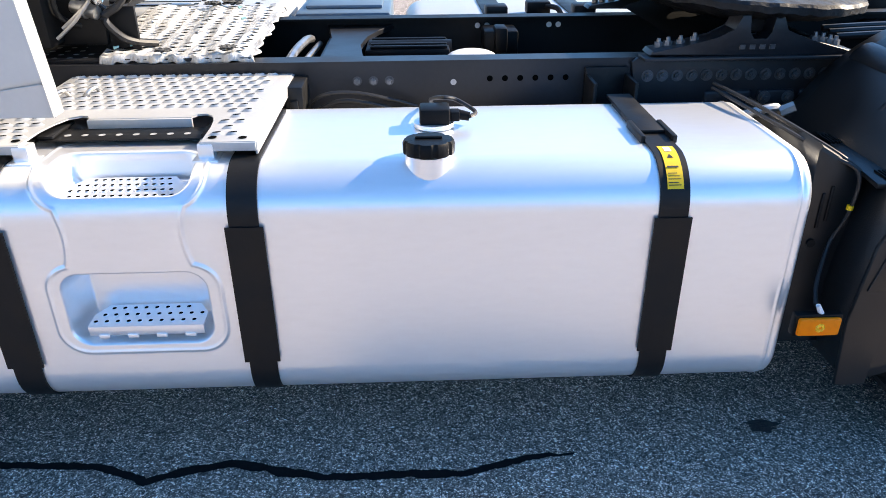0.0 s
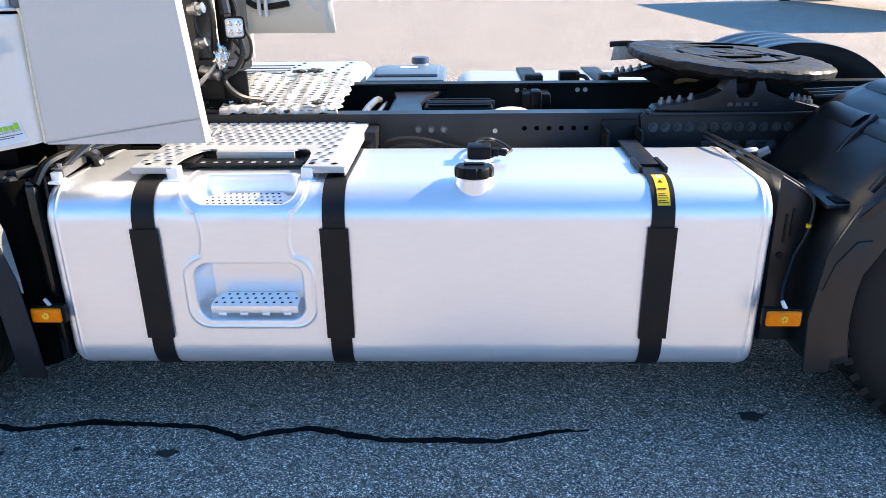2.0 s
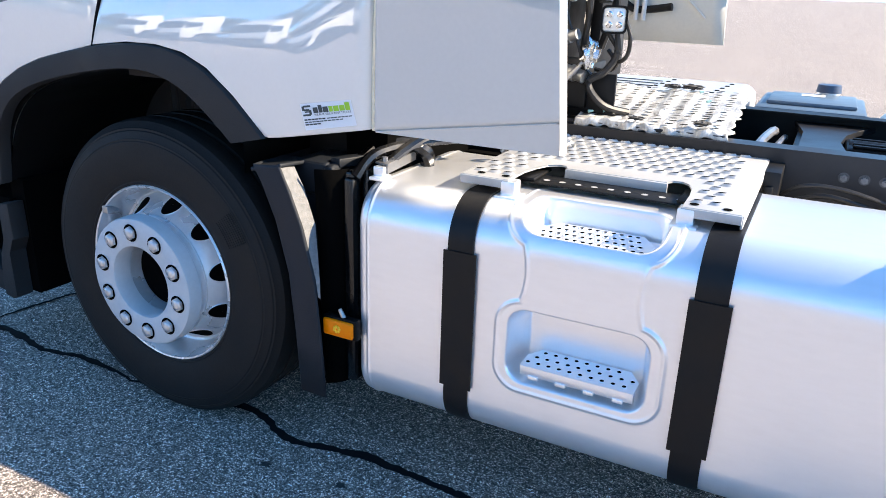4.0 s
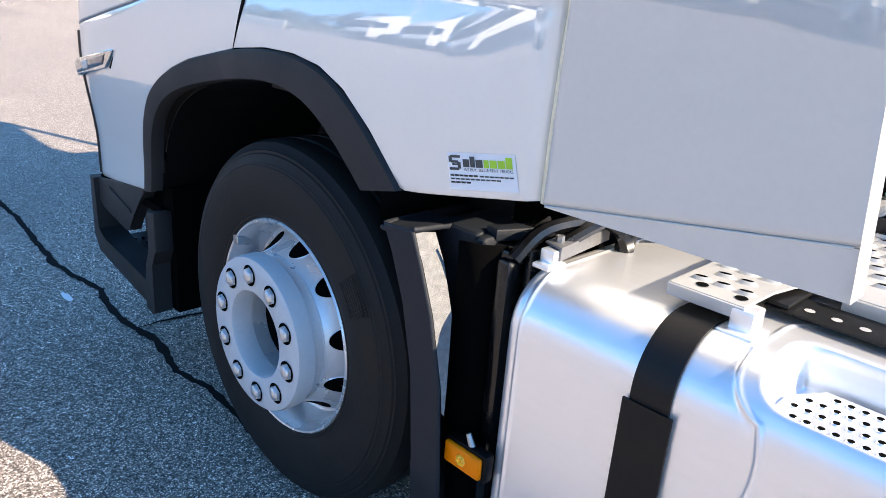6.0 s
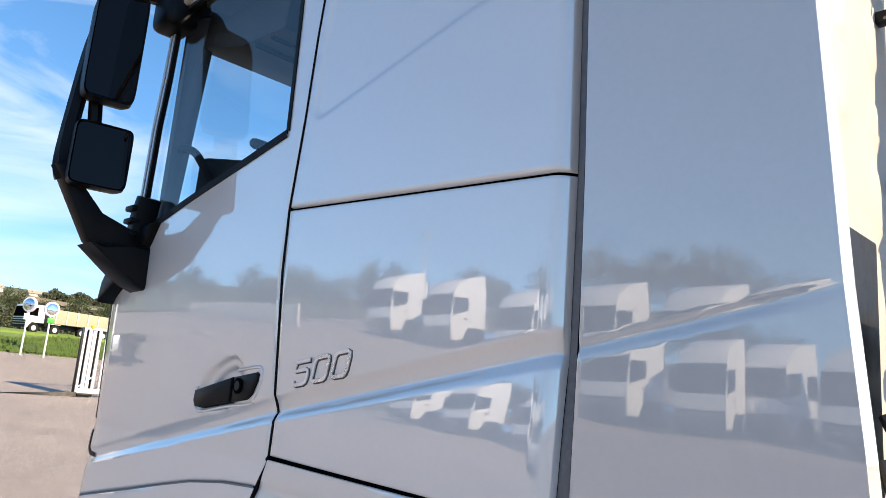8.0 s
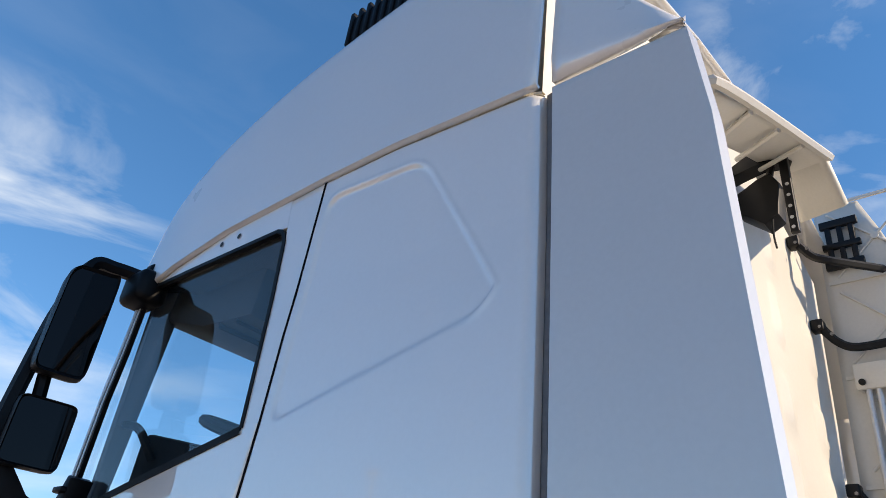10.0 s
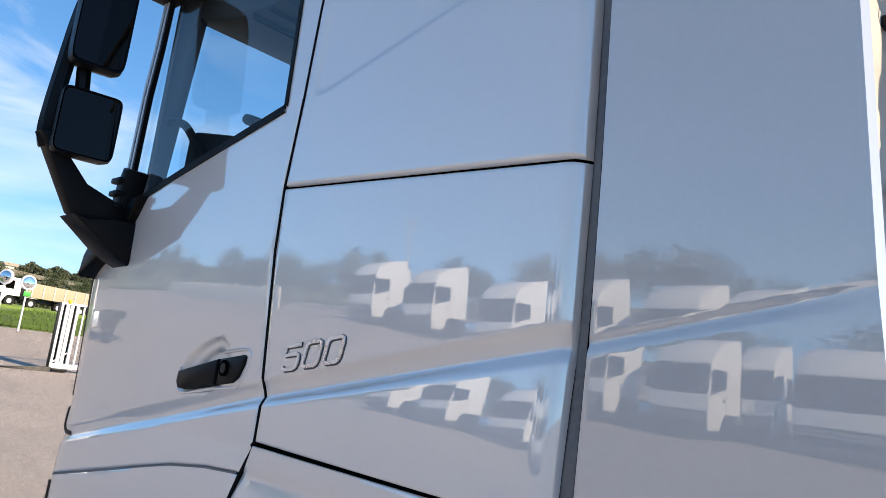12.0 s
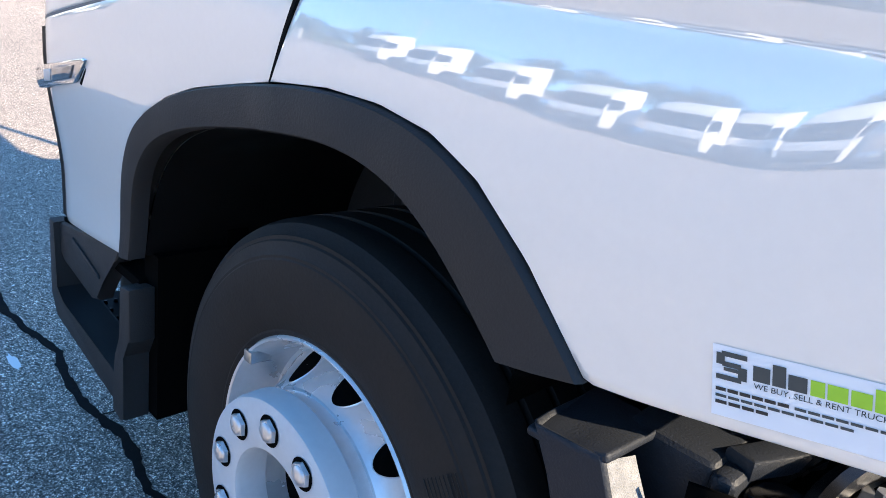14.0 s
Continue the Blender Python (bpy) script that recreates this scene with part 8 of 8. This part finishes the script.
def parked_truck():
    t = thing("parked_truck", "white parked tractor truck facing the yard", "truck", "row of parked trucks")
    bm = bmesh.new()
    prism(bm, [(1.42, 0.42), (1.50, 1.0), (1.50, 1.7), (1.32, 2.9), (1.05, 3.30), (0.3, 3.68), (-0.75, 3.86), (-0.80, 3.1), (-0.85, 1.0), (-0.68, 0.98), (-0.52, 1.12), (0.40, 1.12), (0.60, 0.90), (0.68, 0.42)], "x", -1.22, 1.22, 0.06)
    part("cab", bm, TRUCK_PAINT, t)
    bm = bmesh.new()
    prism(bm, [(1.515, 1.72), (1.375, 2.80), (1.33, 2.80), (1.47, 1.72)], "x", -1.16, 1.16)
    part("windscreen", bm, DARK, t)
    bm = bmesh.new()
    prism(bm, [(1.44, 0.45), (1.525, 0.95), (1.525, 1.12), (1.45, 1.12), (1.40, 0.45)], "x", -1.14, 1.14, 0.02)
    grille = part("grille", bm, STRAP, t)
    for k in range(2):
        bm = bmesh.new()
        box(bm, -1.0, 1.0, 1.52, 1.54, 0.80 + 0.16 * k, 0.85 + 0.16 * k)
        part("slat", bm, GALV, grille)
    for s in (-1, 1):
        bm = bmesh.new()
        prism(bm, [(1.28, 1.72), (1.16, 2.60), (0.42, 2.62), (0.40, 1.95)], "x", s * 1.221, s * 1.235)
        part("side_window", bm, DARK, t)
        bm = bmesh.new()
        prism(bm, [(0.38, 0.5), (0.36, 2.7), (0.35, 2.7), (0.37, 0.5)], "x", s * 1.221, s * 1.228)
        part("door_joint", bm, GAP, t)
        bm = bmesh.new()
        box(bm, s * 1.222, s * 1.245, 0.44, 0.62, 1.50, 1.56)
        part("door_handle", bm, PLASTIC, t)
        bm = bmesh.new()
        box(bm, s * 1.28, s * 1.5, 1.30, 1.42, 1.8, 2.6, 0.03)
        part("mirror", bm, PLASTIC, t)
        for yy in (0.0, -3.7):
            bm = bmesh.new()
            rod(bm, (s * 0.85, yy, 0.51), (s * 1.22, yy, 0.51), 0.51, None, 24)
            part("wheel", bm, RUBBER, t)
        bm = bmesh.new()
        box(bm, s * 0.62, s * 1.2, -2.9, -0.8, 0.35, 0.95, 0.08)
        part("tank", bm, ALU, t)
    bm = bmesh.new()
    box(bm, -0.45, 0.45, -5.0, 0.8, 0.7, 1.0, 0.02)
    part("chassis", bm, STRAP, t)
    return t


src = parked_truck()
ROW = ((-50.5, -40.0), (-45.0, -37.0), (-33.2, -25.6), (-28.1, -25.3), (-22.8, -25.2), (-17.3, -24.4), (-13.1, -24.4), (-10.8, -26.6), (-7.0, -24.7), (-3.6, -25.0), (0.6, -25.2), (5.0, -25.0))
for i, (x, y) in enumerate(ROW):
    m = Matrix.Translation((x, y, ground_z(x, y) - 0.02)) @ pose(0, 0, 0, 0, 0, 7)
    if i == 0:
        src.matrix_basis = m
    else:
        copy_thing(src, m)
# one more truck stands apart, ahead of the row
copy_thing(src, Matrix.Translation((-31.0, -2.6, ground_z(-31.0, -2.6) - 0.02)) @ pose(0, 0, 0, 0, 0, 24))
x, y = -36.0, -30.0
mast = thing("lamp_mast", "tall grey floodlight mast", "mast")
bm = bmesh.new()
rod(bm, (x, y, ground_z(x, y)), (x, y, ground_z(x, y) + 6.6), 0.12, 0.05)
part("pole", bm, GALV, mast)
bm = bmesh.new()
box(bm, x - 0.4, x + 0.4, y - 0.15, y + 0.15, ground_z(x, y) + 6.4, ground_z(x, y) + 6.7, 0.03)
part("lamp_head", bm, GALV, mast)

# pale concrete wall along the yard's far side
bm = bmesh.new()
for k in range(12):
    x0, x1 = -98 + 4.2 * k, -98 + 4.2 * k + 4.12
    y0 = -43.0 + 1.25 * k
    z0 = ground_z(x0, y0)
    prism(bm, [(x0, y0), (x1, y0 + 1.24), (x1, y0 + 1.05), (x0, y0 - 0.2)], "z", z0 - 0.4, z0 + 1.5, 0.02)
tagged(part("yard_wall", bm, PLASTER, angle=25), "low pale concrete wall along the yard", "wall", kind="structure")

# box trailer whose shadow lies on the far yard
trailer = thing("box_trailer", "tall box trailer parked across the yard", "trailer")
bm = bmesh.new()
box(bm, 12.4, 14.9, 19.4, 31.9, 1.1, 3.9, 0.03)
part("body", bm, PAPER, trailer)
for yy in (31.2,):
    for xx in (12.6, 14.3):
        bm = bmesh.new()
        rod(bm, (xx, yy, 0.5), (xx + 0.4, yy, 0.5), 0.5, None, 24)
        part("wheel", bm, RUBBER, trailer)
bm = bmesh.new()
box(bm, 12.9, 14.4, 19.6, 31.7, 0.8, 1.12, 0.02)
part("chassis", bm, STRAP, trailer)
# parked cars far beyond the yard
def car(x, y, material, lab):
    c = thing("parked_car", lab, "car", "cars beyond the yard")
    bm = bmesh.new()
    prism(bm, [(-2.2, 0.35), (-2.2, 0.75), (-1.9, 0.95), (-1.2, 1.0), (-0.6, 1.42), (0.9, 1.42), (1.6, 1.0), (2.1, 0.9), (2.2, 0.35)], "y", -0.85, 0.85, 0.08)
    bm.transform(Matrix.Translation((x, y, 0)))
    part("body", bm, material, c)
    for s in (-0.87, 0.87):
        bm = bmesh.new()
        prism(bm, [(-1.0, 1.02), (-0.55, 1.36), (0.85, 1.36), (1.35, 1.02)], "y", s - 0.01, s + 0.01)
        bm.transform(Matrix.Translation((x, y, 0)))
        part("window", bm, DARK, c)
        for dx in (-1.35, 1.35):
            bm = bmesh.new()
            rod(bm, (x + dx, y + s * 0.8, 0.33), (x + dx, y + s * 1.02, 0.33), 0.33, None, 20)
            part("wheel", bm, RUBBER, c)


car(11.0, 75.0, STRAP, "black car parked beyond the yard")
car(20.0, 80.0, BLUE_CAP, "dark blue car parked beyond the yard")
